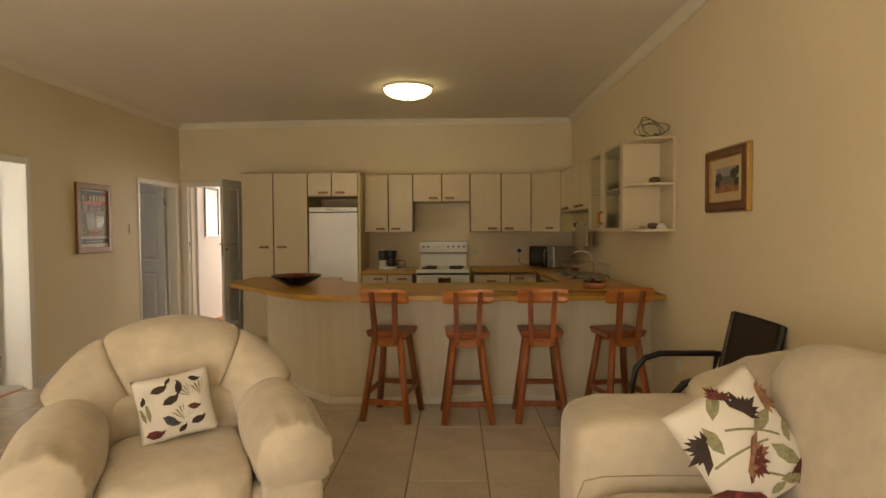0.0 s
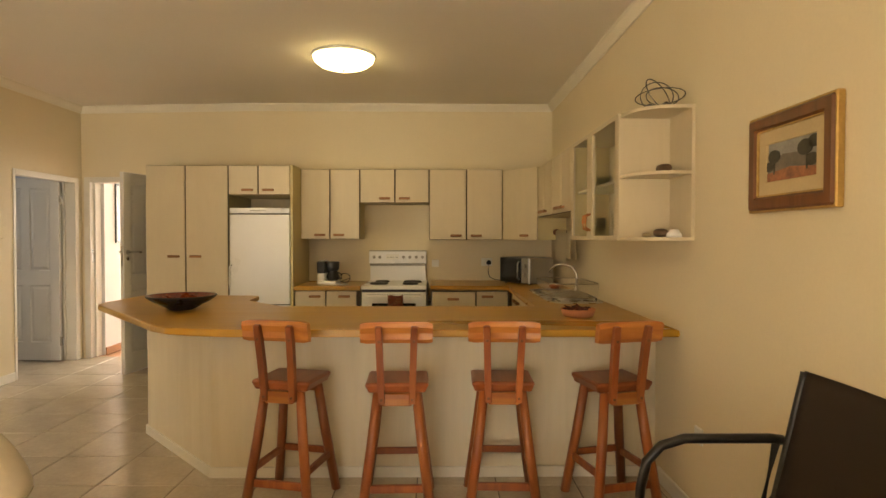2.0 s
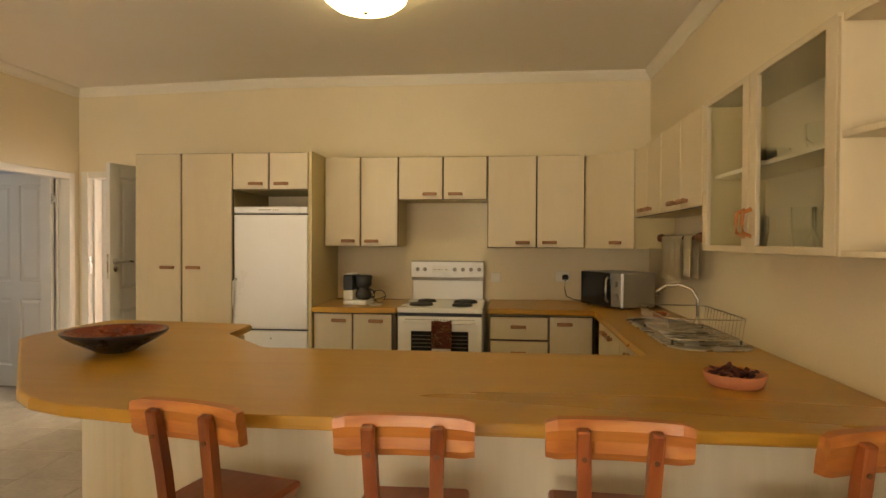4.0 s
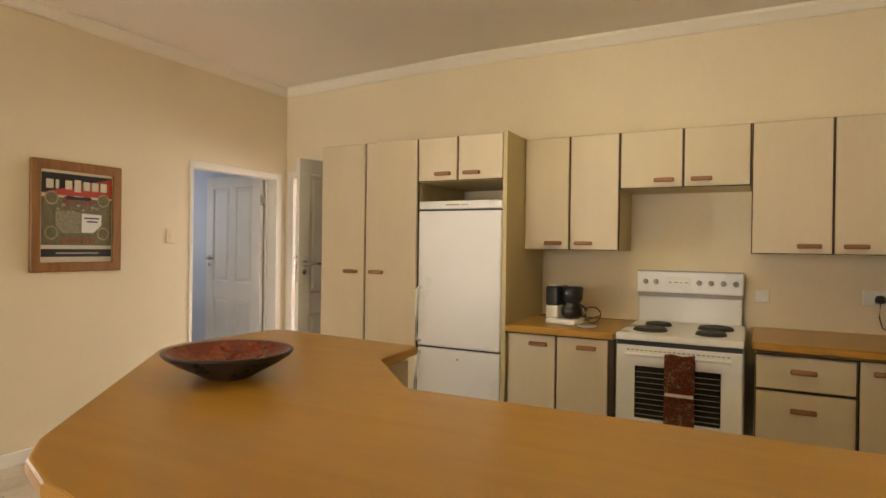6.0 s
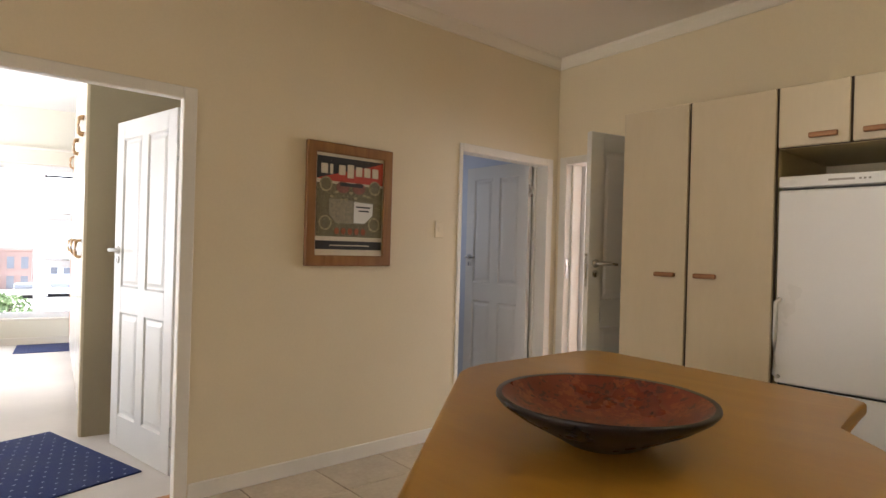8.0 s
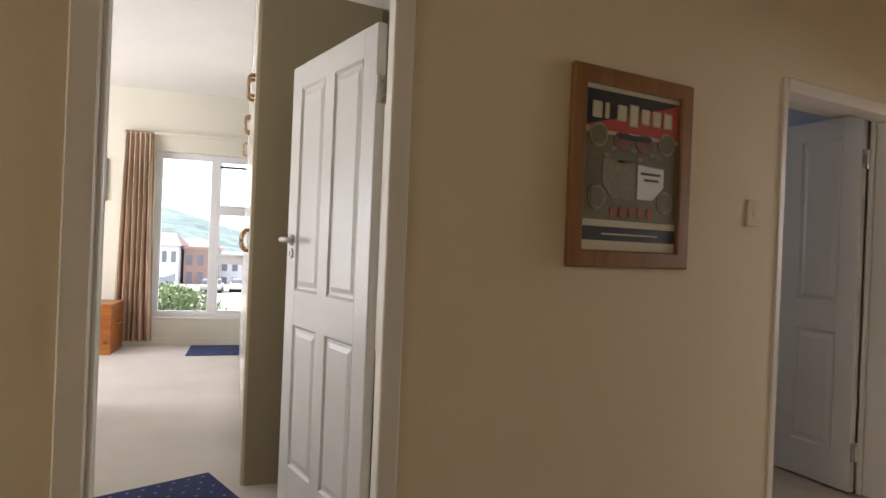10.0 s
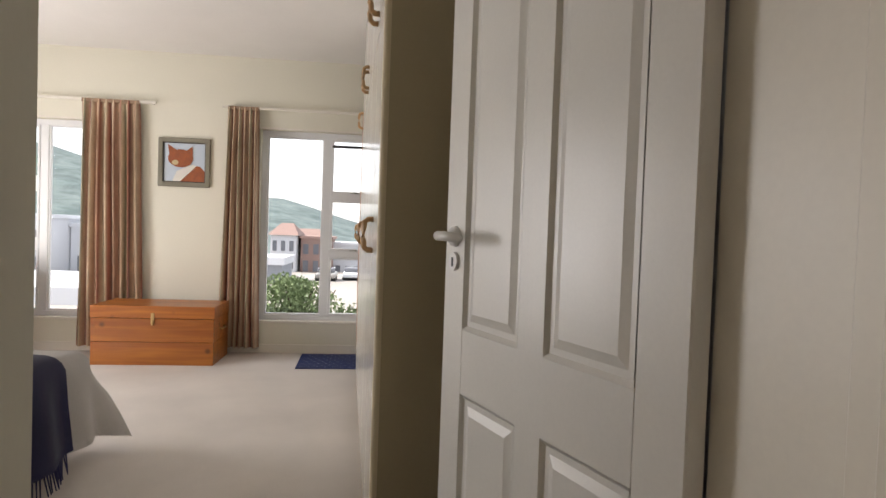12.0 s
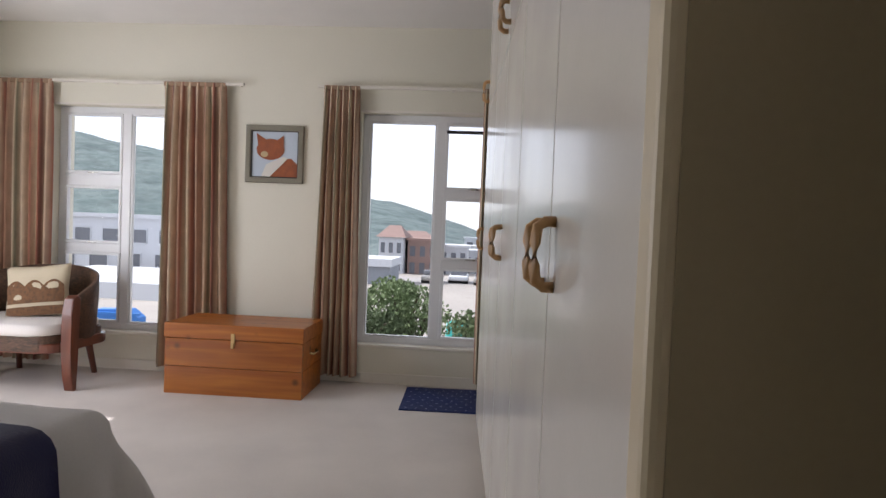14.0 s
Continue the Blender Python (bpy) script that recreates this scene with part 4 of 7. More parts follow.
# sink let into the worktop: rim, bowl and drainer stand a little proud
sk = thing("kitchen_sink", (1.6, 5.7, WT1), "stainless steel inset sink with drainer", "sink")
sx0, sx1, sy0, sy1 = SINK


def rounded(x0, x1, y0, y1, r, n=6):
    out = []
    for cx, cy, a in ((x1 - r, y1 - r, 0), (x0 + r, y1 - r, 90), (x0 + r, y0 + r, 180), (x1 - r, y0 + r, 270)):
        out += [(cx + r * math.cos(radians(a + 90 * k / n)), cy + r * math.sin(radians(a + 90 * k / n))) for k in range(n + 1)]
    return out


part("tray", prism(rounded(sx0, sx1, sy0, sy1, 0.14), WT1 + 0.001, WT1 + 0.008, 0.003), STEEL, sk, "", True)
# flat sheet: the shade inside the bowl is put into darker steel
part("bowl", prism(rounded(sx0 + 0.04, sx1 - 0.05, 5.78, 6.24, 0.08), WT1 + 0.0085, WT1 + 0.0095), plain("sink_shade_steel", (0.3, 0.29, 0.28), 0.3, 1.0), sk, "flat bowl shape, its inner shade put into the colour")
for k in range(9):
    y = 5.24 + k * 0.055
    part("drainer_rib", box(sx0 + 0.07, sx1 - 0.07, y, y + 0.012, WT1 + 0.008, WT1 + 0.013, 0.003), STEEL, sk)
tp = thing("kitchen_tap", (1.77, 5.98, WT1), "chrome swan-neck kitchen tap", "tap")
part("base", lathe([(0.028, 0.008), (0.026, 0.02), (0.016, 0.04), (0.012, 0.06), (0.001, 0.06)], (1.77, 5.98, WT1), 18), CHROME, tp, "", True)
part("spout", tube([(1.77, 5.98, WT1 + 0.05), (1.77, 5.985, WT1 + 0.16), (1.74, 6.0, WT1 + 0.22), (1.68, 6.03, WT1 + 0.245), (1.61, 6.07, WT1 + 0.235), (1.565, 6.09, WT1 + 0.2), (1.56, 6.095, WT1 + 0.175)], 0.011, 10), CHROME, tp, "", True)
rk = thing("dish_rack", (1.6, 5.5, WT1 + 0.01), "chrome wire dish rack on the drainer", "rack")
for z, g in ((0.03, 0.0), (0.135, 0.025)):
    part("rim_wire", tube([(x, y, WT1 + z) for x, y in rounded(1.42 - g, 1.76 + g * 0.5, 5.25 - g, 5.86 + g, 0.06, 4)], 0.0035, 6, None, True), CHROME, rk, "", True)
for k in range(13):
    y = 5.27 + k * 0.047
    part("wire", tube([(1.4, y, WT1 + 0.135), (1.425, y, WT1 + 0.03), (1.755, y, WT1 + 0.03), (1.77, y, WT1 + 0.135)], 0.002, 5), CHROME, rk, "", True)
for x, y in ((1.43, 5.27), (1.43, 5.84), (1.75, 5.27), (1.75, 5.84)):
    part("foot", rod((x, y, WT1 + 0.009), (x, y, WT1 + 0.03), 0.006), BLACKPL, rk)
single("sponge_dish", lathe([(0.04, 0), (0.05, 0.03), (0.046, 0.03), (0.001, 0.012)], (1.66, 6.42, WT1), 20), RUSSET, "small dark red dish behind the sink", "dish", smooth=True)

# cooker
ck = thing("cooker", (0.13, 7.0, 0), "white freestanding electric cooker with four plates", "cooker")
k0, k1, kf = -0.187, 0.455, 6.7
part("body", box(k0, k1, kf + 0.04, YN - 0.02, 0.03, 0.862, 0.004), WHITE, ck)
part("hob", box(k0 - 0.002, k1 + 0.002, kf + 0.005, YN - 0.03, 0.862, 0.9, 0.008, None, 2), WHITE, ck)
# black strip put in for the shade below the hob
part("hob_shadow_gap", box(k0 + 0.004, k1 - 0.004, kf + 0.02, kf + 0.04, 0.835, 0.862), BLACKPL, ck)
dr = part("oven_door", box(k0 + 0.004, k1 - 0.004, kf + 0.005, kf + 0.04, 0.2, 0.835, 0.006, None, 2), WHITE, ck)
part("oven_window", box(k0 + 0.105, k1 - 0.105, kf + 0.001, kf + 0.006, 0.44, 0.725, 0.002), DARKGLASS, dr, "dark ribbed oven window")
for k in range(9):
    part("window_rib", box(k0 + 0.11, k1 - 0.11, kf - 0.0005, kf + 0.002, 0.46 + k * 0.029, 0.463 + k * 0.029), GREYPL, dr)
bm = box(k0 + 0.05, k1 - 0.05, kf - 0.035, kf - 0.018, 0.782, 0.8, 0.006)
for x in (k0 + 0.06, k1 - 0.075):
    box(x, x + 0.015, kf - 0.02, kf + 0.008, 0.784, 0.798, 0, bm)
part("oven_handle", bm, WHITE, dr, "white oven door handle")
for k in range(22):
    x = k0 + 0.06 + k * 0.024
    part("vent_slot", box(x, x + 0.016, kf + 0.0035, kf + 0.006, 0.808, 0.815), GREYPL, dr)
part("bottom_drawer", box(k0 + 0.004, k1 - 0.004, kf + 0.01, kf + 0.04, 0.05, 0.19, 0.005), WHITE, ck)
part("splash_panel", box(k0 + 0.012, k1 - 0.022, YN - 0.065, YN - 0.03, 0.9, 1.065, 0.004), WHITE, ck)
part("control_panel", box(k0, k1 - 0.012, YN - 0.095, YN - 0.02, 1.09, 1.225, 0.008, None, 2), WHITE, ck)
# grey strip put in for the shade below the control panel
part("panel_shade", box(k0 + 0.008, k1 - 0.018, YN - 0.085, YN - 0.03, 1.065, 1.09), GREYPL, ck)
part("top_trim", box(k0 + 0.004, k1 - 0.016, YN - 0.09, YN - 0.03, 1.225, 1.232), GREYPL, ck)
for f in (0.09, 0.19, 0.6, 0.71, 0.82, 0.93):
    x = k0 + f * (k1 - k0 - 0.012)
    bm = rod((x, YN - 0.095, 1.16), (x, YN - 0.112, 1.16), 0.017, 0.014, 16)
    box(x - 0.005, x + 0.005, YN - 0.122, YN - 0.108, 1.143, 1.177, 0.002, bm)
    part("knob", bm, GREYPL, ck, "grey control knob")
part("clock", box(k0 + 0.185, k0 + 0.33, YN - 0.098, YN - 0.093, 1.135, 1.19, 0.002), WHITEPL, ck)
for n, (x, w) in enumerate(((0.2, 0.016), (0.23, 0.024), (0.265, 0.012), (0.295, 0.02))):
    part("print_bar", box(k0 + x, k0 + x + w, YN - 0.1, YN - 0.0975, 1.155, 1.162), GREYPL, ck)
for x, y, r in ((k0 + 0.155, 6.9, 0.088), (k0 + 0.165, 7.17, 0.072), (k1 - 0.165, 6.88, 0.075), (k1 - 0.155, 7.14, 0.092)):
    bm = lathe([(r + 0.006, 0), (r + 0.006, 0.006), (r, 0.008), (r, 0.016), (r - 0.01, 0.019), (r * 0.35, 0.018), (r * 0.3, 0.015), (0.001, 0.015)], (x, y, 0.9), 32)
    part("hotplate", bm, IRON, ck, "black cast-iron hotplate", True)
bm = bmesh.new()
rows = []
for k, (y, z) in enumerate([(kf - 0.012, 0.6), (kf - 0.014, 0.7), (kf - 0.017, 0.79), (kf - 0.026, 0.806), (kf - 0.036, 0.803), (kf - 0.041, 0.79), (kf - 0.043, 0.7), (kf - 0.04, 0.6), (kf - 0.044, 0.5), (kf - 0.041, 0.4), (kf - 0.043, 0.345)]):
    rows.append([bm.verts.new((0.152 + (i / 8 - 0.5) * 0.15 * (1 if z > 0.5 else 1.02), y - 0.004 * math.sin(i * 1.3 + z * 9), z + 0.004 * math.sin(i))) for i in range(9)])
for u, w in zip(rows, rows[1:]):
    for i in range(8):
        bm.faces.new((u[i], u[i + 1], w[i + 1], w[i]))
bmesh.ops.solidify(bm, geom=bm.faces, thickness=0.004)
tt = single("oven_cloth", bm, TEATOWEL, "brown patterned cloth hanging over the oven handle", "towel", smooth=True)
part("hem_stripe", box(0.082, 0.222, kf - 0.0525, kf - 0.0485, 0.588, 0.604), WHITEPL, tt, "white band on the cloth")

# fridge
fg = thing("fridge_freezer", (-1.19, 7.05, 0), "white upright fridge-freezer with side bar handles", "fridge")
f0, f1, ff = -1.487, -0.895, 6.73
part("cabinet", box(f0 + 0.006, f1 - 0.006, ff + 0.06, YN - 0.05, 0.04, 1.655, 0.004), WHITE, fg)
part("fridge_door", box(f0, f1, ff, ff + 0.055, 0.712, 1.6, 0.009, None, 2), WHITE, fg)
part("freezer_door", box(f0, f1, ff, ff + 0.055, 0.08, 0.7, 0.009, None, 2), WHITE, fg)
part("top_panel", box(f0, f1, ff + 0.002, ff + 0.06, 1.612, 1.665, 0.006, None, 2), WHITE, fg)
part("gap", box(f0 + 0.01, f1 - 0.01, ff + 0.02, ff + 0.06, 0.06, 1.61), BLACKPL, fg)
part("badge", box(f0 + 0.2, f0 + 0.3, ff, ff + 0.003, 1.634, 1.643), GREYPL, fg)
for x in (0.315, 0.332, 0.349):
    part("indicator", box(f0 + x, f0 + x + 0.009, ff, ff + 0.003, 1.634, 1.642), GREYPL, fg)
part("lock", rod((f0 + 0.3, ff, 0.64), (f0 + 0.3, ff - 0.004, 0.64), 0.007), GREYPL, fg)
for z0, z1 in ((0.74, 1.1), (0.38, 0.67)):
    bm = tube([(f0 + 0.018, ff, z0), (f0 + 0.014, ff - 0.035, z0 + 0.015), (f0 + 0.014, ff - 0.038, (z0 + z1) / 2), (f0 + 0.014, ff - 0.035, z1 - 0.015), (f0 + 0.018, ff, z1)], 0.01, 8)
    part("door_handle", bm, WHITE, fg, "white vertical bar handle", True)

# coffee machine, saucer, microwave, plug
cm = thing("coffee_machine", (-0.56, 7.0, 0.893), "white and black filter coffee machine", "coffee maker", turn=-8)
part("base", box(-0.1, 0.1, -0.09, 0.09, 0, 0.035, 0.01, None, 2), WHITEPL, cm)
part("tower", box(-0.1, -0.015, -0.085, 0.085, 0.035, 0.115, 0.008), WHITEPL, cm)
part("tank", box(-0.1, -0.015, -0.085, 0.085, 0.115, 0.235, 0.008), BLACKPL, cm, "dark water tank")
part("lid", box(-0.09, -0.03, -0.07, 0.07, 0.235, 0.247, 0.006), WHITEPL, cm)
part("filter_basket", lathe([(0.05, 0), (0.062, 0.02), (0.068, 0.09), (0.06, 0.098), (0.001, 0.1)], (0.045, 0, 0.135), 20), BLACKPL, cm, "", True)
jug = part("jug", lathe([(0.05, 0), (0.066, 0.03), (0.064, 0.06), (0.045, 0.09), (0.05, 0.098), (0.001, 0.098)], (0.045, -0.005, 0.037), 22), COFFEEGLASS, cm, "dark glass jug", True)
part("jug_handle", tube([(0.1, -0.01, 0.055), (0.14, -0.015, 0.06), (0.145, -0.016, 0.1), (0.1, -0.01, 0.125)], 0.008, 8), BLACKPL, jug, "", True)
part("cable", tube([(0.1, 0.05, 0.02)] + [(0.16 + 0.055 * math.cos(a), 0.04 + 0.01 * math.sin(2 * a), 0.06 + 0.05 * math.sin(a)) for a in [k * 0.5 for k in range(14)]], 0.004, 6), BLACKPL, cm, "coiled black cable", True)
single("saucer", lathe([(0.03, 0), (0.055, 0.008), (0.058, 0.014), (0.03, 0.006), (0.001, 0.006)], (-0.39, 6.86, 0.893), 24), WHITE, "small white saucer beside the coffee machine", "saucer", smooth=True)
mw = thing("microwave", (1.225, 7.14, WT1), "silver microwave oven with a black door", "microwave", turn=-58)
part("case", box(0, 0.46, 0.012, 0.34, 0.012, 0.272, 0.008), SILVER, mw)
dd = part("door", box(0.002, 0.345, 0, 0.014, 0.016, 0.268, 0.004), DARKGLASS, mw, "black glass door")
part("door_handle", tube([(0.315, 0, 0.05), (0.325, -0.028, 0.07), (0.328, -0.032, 0.14), (0.325, -0.028, 0.21), (0.315, 0, 0.235)], 0.009, 8), SILVER, dd, "curved silver handle", True)
part("control_strip", box(0.347, 0.458, 0, 0.014, 0.016, 0.268, 0.004), SILVER, mw)
for z in (0.1, 0.19):
    part("dial", rod((0.402, 0, z), (0.402, -0.02, z), 0.024, 0.021, 20), SILVER, mw, "round dial")
for x, y in ((0.04, 0.05), (0.42, 0.05), (0.04, 0.3), (0.42, 0.3)):
    part("foot", rod((x, y, 0), (x, y, 0.014), 0.012), BLACKPL, mw)
ws = thing("wall_socket", (1.12, YN, 1.08), "white double wall socket with a black plug", "socket")
part("plate", box(1.05, 1.17, YN - 0.012, YN, 1.06, 1.15, 0.004), WHITEPL, ws)
part("plug", lathe([(0.024, -0.02), (0.028, 0), (0.02, 0.02), (0.001, 0.025)], (1.13, YN - 0.035, 1.1), 14), BLACKPL, ws, "black plug", True)
part("cable", tube([(1.13, YN - 0.04, 1.08), (1.125, YN - 0.04, 1.0), (1.14, YN - 0.045, 0.94), (1.2, YN - 0.06, 0.912), (1.38, YN - 0.16, 0.91)], 0.004, 6), BLACKPL, ws, "black cable", True)
ws2 = thing("wall_socket", (0.54, YN, 1.08), "white single wall socket beside the cooker", "socket")
part("plate", box(0.5, 0.58, YN - 0.01, YN, 1.05, 1.13, 0.004), WHITEPL, ws2)

# things on the bar
BX, BY = -1.125, 4.79
bw = thing("wooden_bowl", (BX, BY, WT1), "wide black lacquered bowl with a mottled red inside", "bowl")
part("outside", lathe([(0.068, 0), (0.078, 0.004), (0.116, 0.025), (0.174, 0.055), (0.211, 0.08), (0.22, 0.091), (0.218, 0.097), (0.207, 0.095)], (BX, BY, WT1), 56, None, 1.0, False), BOWLOUT, bw, "", True)
part("inside", lathe([(0.2075, 0.0952), (0.165, 0.067), (0.116, 0.043), (0.063, 0.031), (0.001, 0.028)], (BX, BY, WT1), 56, None, 1.0, False), BOWLIN, bw, "mottled red inside", True)
ds = thing("terracotta_dish", (1.425, 4.465, WT1), "terracotta dish filled with dried petals", "dish")
part("dish", lathe([(0.082, 0), (0.09, 0.004), (0.105, 0.044), (0.102, 0.048), (0.095, 0.044), (0.085, 0.012), (0.001, 0.01)], (1.425, 4.465, WT1), 36), TERRA, ds, "", True)
for k in range(40):
    a, r = random.uniform(0, 6.28), 0.075 * math.sqrt(random.random())
    c = (1.425 + r * math.cos(a), 4.465 + r * math.sin(a), WT1 + 0.046 + random.uniform(-0.008, 0.014))
    part("petal", puff(c, (0.022, 0.01, 0.004), 1.0, (random.uniform(-40, 40), random.uniform(-40, 40), random.uniform(0, 180)), 0.002, k, 8), POTPOURRI, ds)

# ceiling lamp
lp = thing("ceiling_lamp", (-0.19, 5.66, H), "lit round glass ceiling lamp", "lamp")
part("rim", lathe([(0.255, 0), (0.258, -0.012), (0.25, -0.022), (0.24, -0.02), (0.24, 0)], (-0.19, 5.66, H), 40), WHITEPL, lp, "", True)
part("shade", lathe([(0.243, -0.018), (0.235, -0.05), (0.19, -0.085), (0.11, -0.11), (0.04, -0.12), (0.001, -0.121)], (-0.19, 5.66, H), 40), LAMPGLASS, lp, "glowing frosted glass bowl", True)
part("finial", lathe([(0.012, -0.119), (0.012, -0.128), (0.006, -0.136), (0.001, -0.137)], (-0.19, 5.66, H), 12), BRASS, lp, "", True)


# bar stools
def bar_stool():
    s = thing("bar_stool", (0, 0, 0), "red-brown wooden bar stool with a low backrest", "stool", "stools at the bar", turn=0.0001)
    seat = box(-0.158, 0.158, -0.14, 0.15, 0.606, 0.658, 0.014, None, 2)
    for v in seat.verts:
        if v.co.z < 0.63:
            v.co.x *= 0.93
            v.co.y *= 0.95
    part("seat", seat, STOOLSEAT, s)
    part("front_rail", box(-0.075, 0.075, -0.148, -0.118, 0.545, 0.607, 0.004), STOOLBACK, s)
    part("rear_rail", box(-0.09, 0.09, 0.09, 0.115, 0.555, 0.607, 0.004), STOOLWOOD, s)
    for sx_ in (-1, 1):
        for sy_ in (-1, 1):
            part("leg", tube([(sx_ * 0.095, sy_ * 0.1, 0.615), (sx_ * 0.125, sy_ * 0.132, 0.35), (sx_ * 0.172, sy_ * 0.178, 0.0)], [0.024, 0.026, 0.025], 10), STOOLWOOD, s, "", True)
        part("stretcher", box(sx_ * 0.145 - 0.011, sx_ * 0.145 + 0.011, -0.14, 0.14, 0.185, 0.222, 0.004), STOOLWOOD, s)
        # flat shaped upright that leans back from the seat's rear edge
        prof = [(-0.126, 0.555), (-0.158, 0.555), (-0.17, 0.66), (-0.182, 0.76), (-0.197, 0.85), (-0.217, 0.945), (-0.187, 0.95), (-0.167, 0.86), (-0.152, 0.765), (-0.14, 0.66)]
        up = bmesh.new()
        lo = [up.verts.new((sx_ * (0.075 + 0.03 * (z - 0.555)) - 0.017, y, z)) for y, z in prof]
        hi = [up.verts.new((sx_ * (0.075 + 0.03 * (z - 0.555)) + 0.017, y, z)) for y, z in prof]
        up.faces.new(lo)
        up.faces.new(hi)
        for k in range(len(prof)):
            up.faces.new((lo[k], lo[(k + 1) % 10], hi[(k + 1) % 10], hi[k]))
        bmesh.ops.bevel(up, geom=list(up.edges), offset=0.005, segments=1, profile=0.5, affect="EDGES")
        part("upright", up, STOOLWOOD, s, "curved backrest upright")
        for z, y in ((0.58, -0.158), (0.875, -0.2)):
            part("peg", rod((sx_ * (0.075 + 0.03 * (z - 0.555)), y + 0.01, z), (sx_ * (0.075 + 0.03 * (z - 0.555)), y - 0.006, z), 0.007, None, 8), DARKFRAME, s, "dark wooden peg")
    part("stretcher", box(-0.15, 0.15, -0.165, -0.143, 0.118, 0.158, 0.004), STOOLWOOD, s)
    part("stretcher", box(-0.148, 0.148, 0.143, 0.165, 0.2, 0.236, 0.004), STOOLWOOD, s)
    bm = bmesh.new()
    n = 12
    prof = [(-0.018, -0.05), (-0.026, -0.03), (-0.02, 0.0), (-0.026, 0.03), (-0.016, 0.056), (0.016, 0.056), (0.02, 0.0), (0.016, -0.052)]
    rings = []
    for i in range(n + 1):
        x = -0.177 + 0.354 * i / n
        bow = 0.022 * (x / 0.177) ** 2
        sh = 1.0 if 0 < i < n else 0.86
        rings.append([bm.verts.new((x, -0.168 + y * sh - bow + 0.022 - 0.2 * z * sh, 0.91 + z * sh)) for y, z in prof])
    for u, w in zip(rings, rings[1:]):
        for k in range(len(prof)):
            bm.faces.new((u[k], u[(k + 1) % 8], w[(k + 1) % 8], w[k]))
    bm.faces.new(rings[0])
    bm.faces.new(rings[-1])
    part("backrest", bm, STOOLBACK, s, "lighter grooved backrest board")
    return s


first = bar_stool()
first.matrix_basis = pose(-0.195, 3.965, 0, 0, 0, -13)
for x, y, r in ((0.362, 3.92, 2), (0.903, 3.945, -2), (1.475, 3.935, 14)):
    copy_thing(first, pose(x, y, 0, 0, 0, r))

# poster on the west wall, in a frame whose x runs north along the wall
FR = pose(XW, 0, 0, 0, 0, 90)
ps = thing("framed_poster", (5.65, -0.02, 1.17), "printed drinks poster in a reddish wooden frame", "poster")
a0, a1, b0, b1 = 5.357, 5.95, 1.17, 1.884
part("frame", frame_ring(a0, a1, b0, b1, 0.062, -0.028, 0, 0.006), FRAMEWOOD, ps)
part("print", box(a0 + 0.055, a1 - 0.055, -0.012, -0.002, b0 + 0.055, b1 - 0.055), PAPER, ps)
i0, i1, j0, j1 = a0 + 0.068, a1 - 0.068, b0 + 0.062, b1 - 0.08
jh, iw = j1 - j0, i1 - i0
part("black_band", poly([(i0, j1), (i1, j1), (i1 - 0.05, j1 - 0.02), (i0, j1 - 0.13)], -0.0145), INKBLACK, ps)
part("red_band", poly([(i1, j1), (i1, j1 - 0.14), (i0 + 0.08, j1 - 0.14), (i0, j1 - 0.13), (i1 - 0.05, j1 - 0.02)], -0.0145), INKRED, ps)
for k in range(7):
    x = i0 + 0.025 + k * iw * 0.128
    part("title_bar", box(x, x + (0.045 if k != 1 else 0.02), -0.0165, -0.0135, j1 - 0.1 - (0.014 if k == 3 else 0), j1 - 0.042 + (0.008 if k == 3 else 0), 0.004), PAPER, ps)
part("picture_field", box(i0, i1, -0.0145, -0.012, j0 + 0.11, j1 - 0.155), INKMIX, ps)
part("blue_label", box(i0 + iw * 0.33, i0 + iw * 0.68, -0.0172, -0.0135, j1 - 0.165, j1 - 0.145), INKBLACK, ps)
for fx, fz in ((0.13, 0.72), (0.87, 0.72), (0.13, 0.33), (0.87, 0.33)):
    part("medal", disc(i0 + iw * fx, j0 + jh * fz, 0.042, 0.044, -0.0165, 22), MEDAL, ps)
    part("medal_field", disc(i0 + iw * fx, j0 + jh * fz, 0.032, 0.034, -0.018, 22), INKMIX, ps)
for k in range(9):
    f = 0.22 + 0.07 * k
    part("printed_leaf", disc(i0 + iw * f, j0 + jh * (0.6 + 0.05 * math.sin(k * 1.9)), 0.014, 0.008, -0.0165, 10), MEDAL, ps)
for fx in (0.38, 0.62):
    part("crest", disc(i0 + iw * fx, j0 + jh * 0.7, 0.045, 0.035, -0.0165, 18), plain("crest_print", (0.22, 0.08, 0.05), 0.5, var=0.4, coarse=50), ps)
part("scroll", poly([(i0 + iw * 0.18, j0 + jh * 0.42), (i0 + iw * 0.28, j0 + jh * 0.33), (i0 + iw * 0.72, j0 + jh * 0.33), (i0 + iw * 0.85, j0 + jh * 0.42), (i0 + iw * 0.85, j0 + jh * 0.56), (i0 + iw * 0.18, j0 + jh * 0.58)], -0.0165), plain("scroll_print", (0.26, 0.22, 0.14), 0.4, var=0.3, coarse=60), ps)
part("scroll_light", poly([(i0 + iw * 0.55, j0 + jh * 0.34), (i0 + iw * 0.72, j0 + jh * 0.34), (i0 + iw * 0.84, j0 + jh * 0.43), (i0 + iw * 0.84, j0 + jh * 0.55), (i0 + iw * 0.55, j0 + jh * 0.56)], -0.0185), INKWHITE, ps)
for z, w0, w1 in ((0.5, 0.58, 0.8), (0.46, 0.62, 0.78)):
    part("text_bar", box(i0 + iw * w0, i0 + iw * w1, -0.0205, -0.0175, j0 + jh * z, j0 + jh * z + 0.009), INKBLACK, ps)
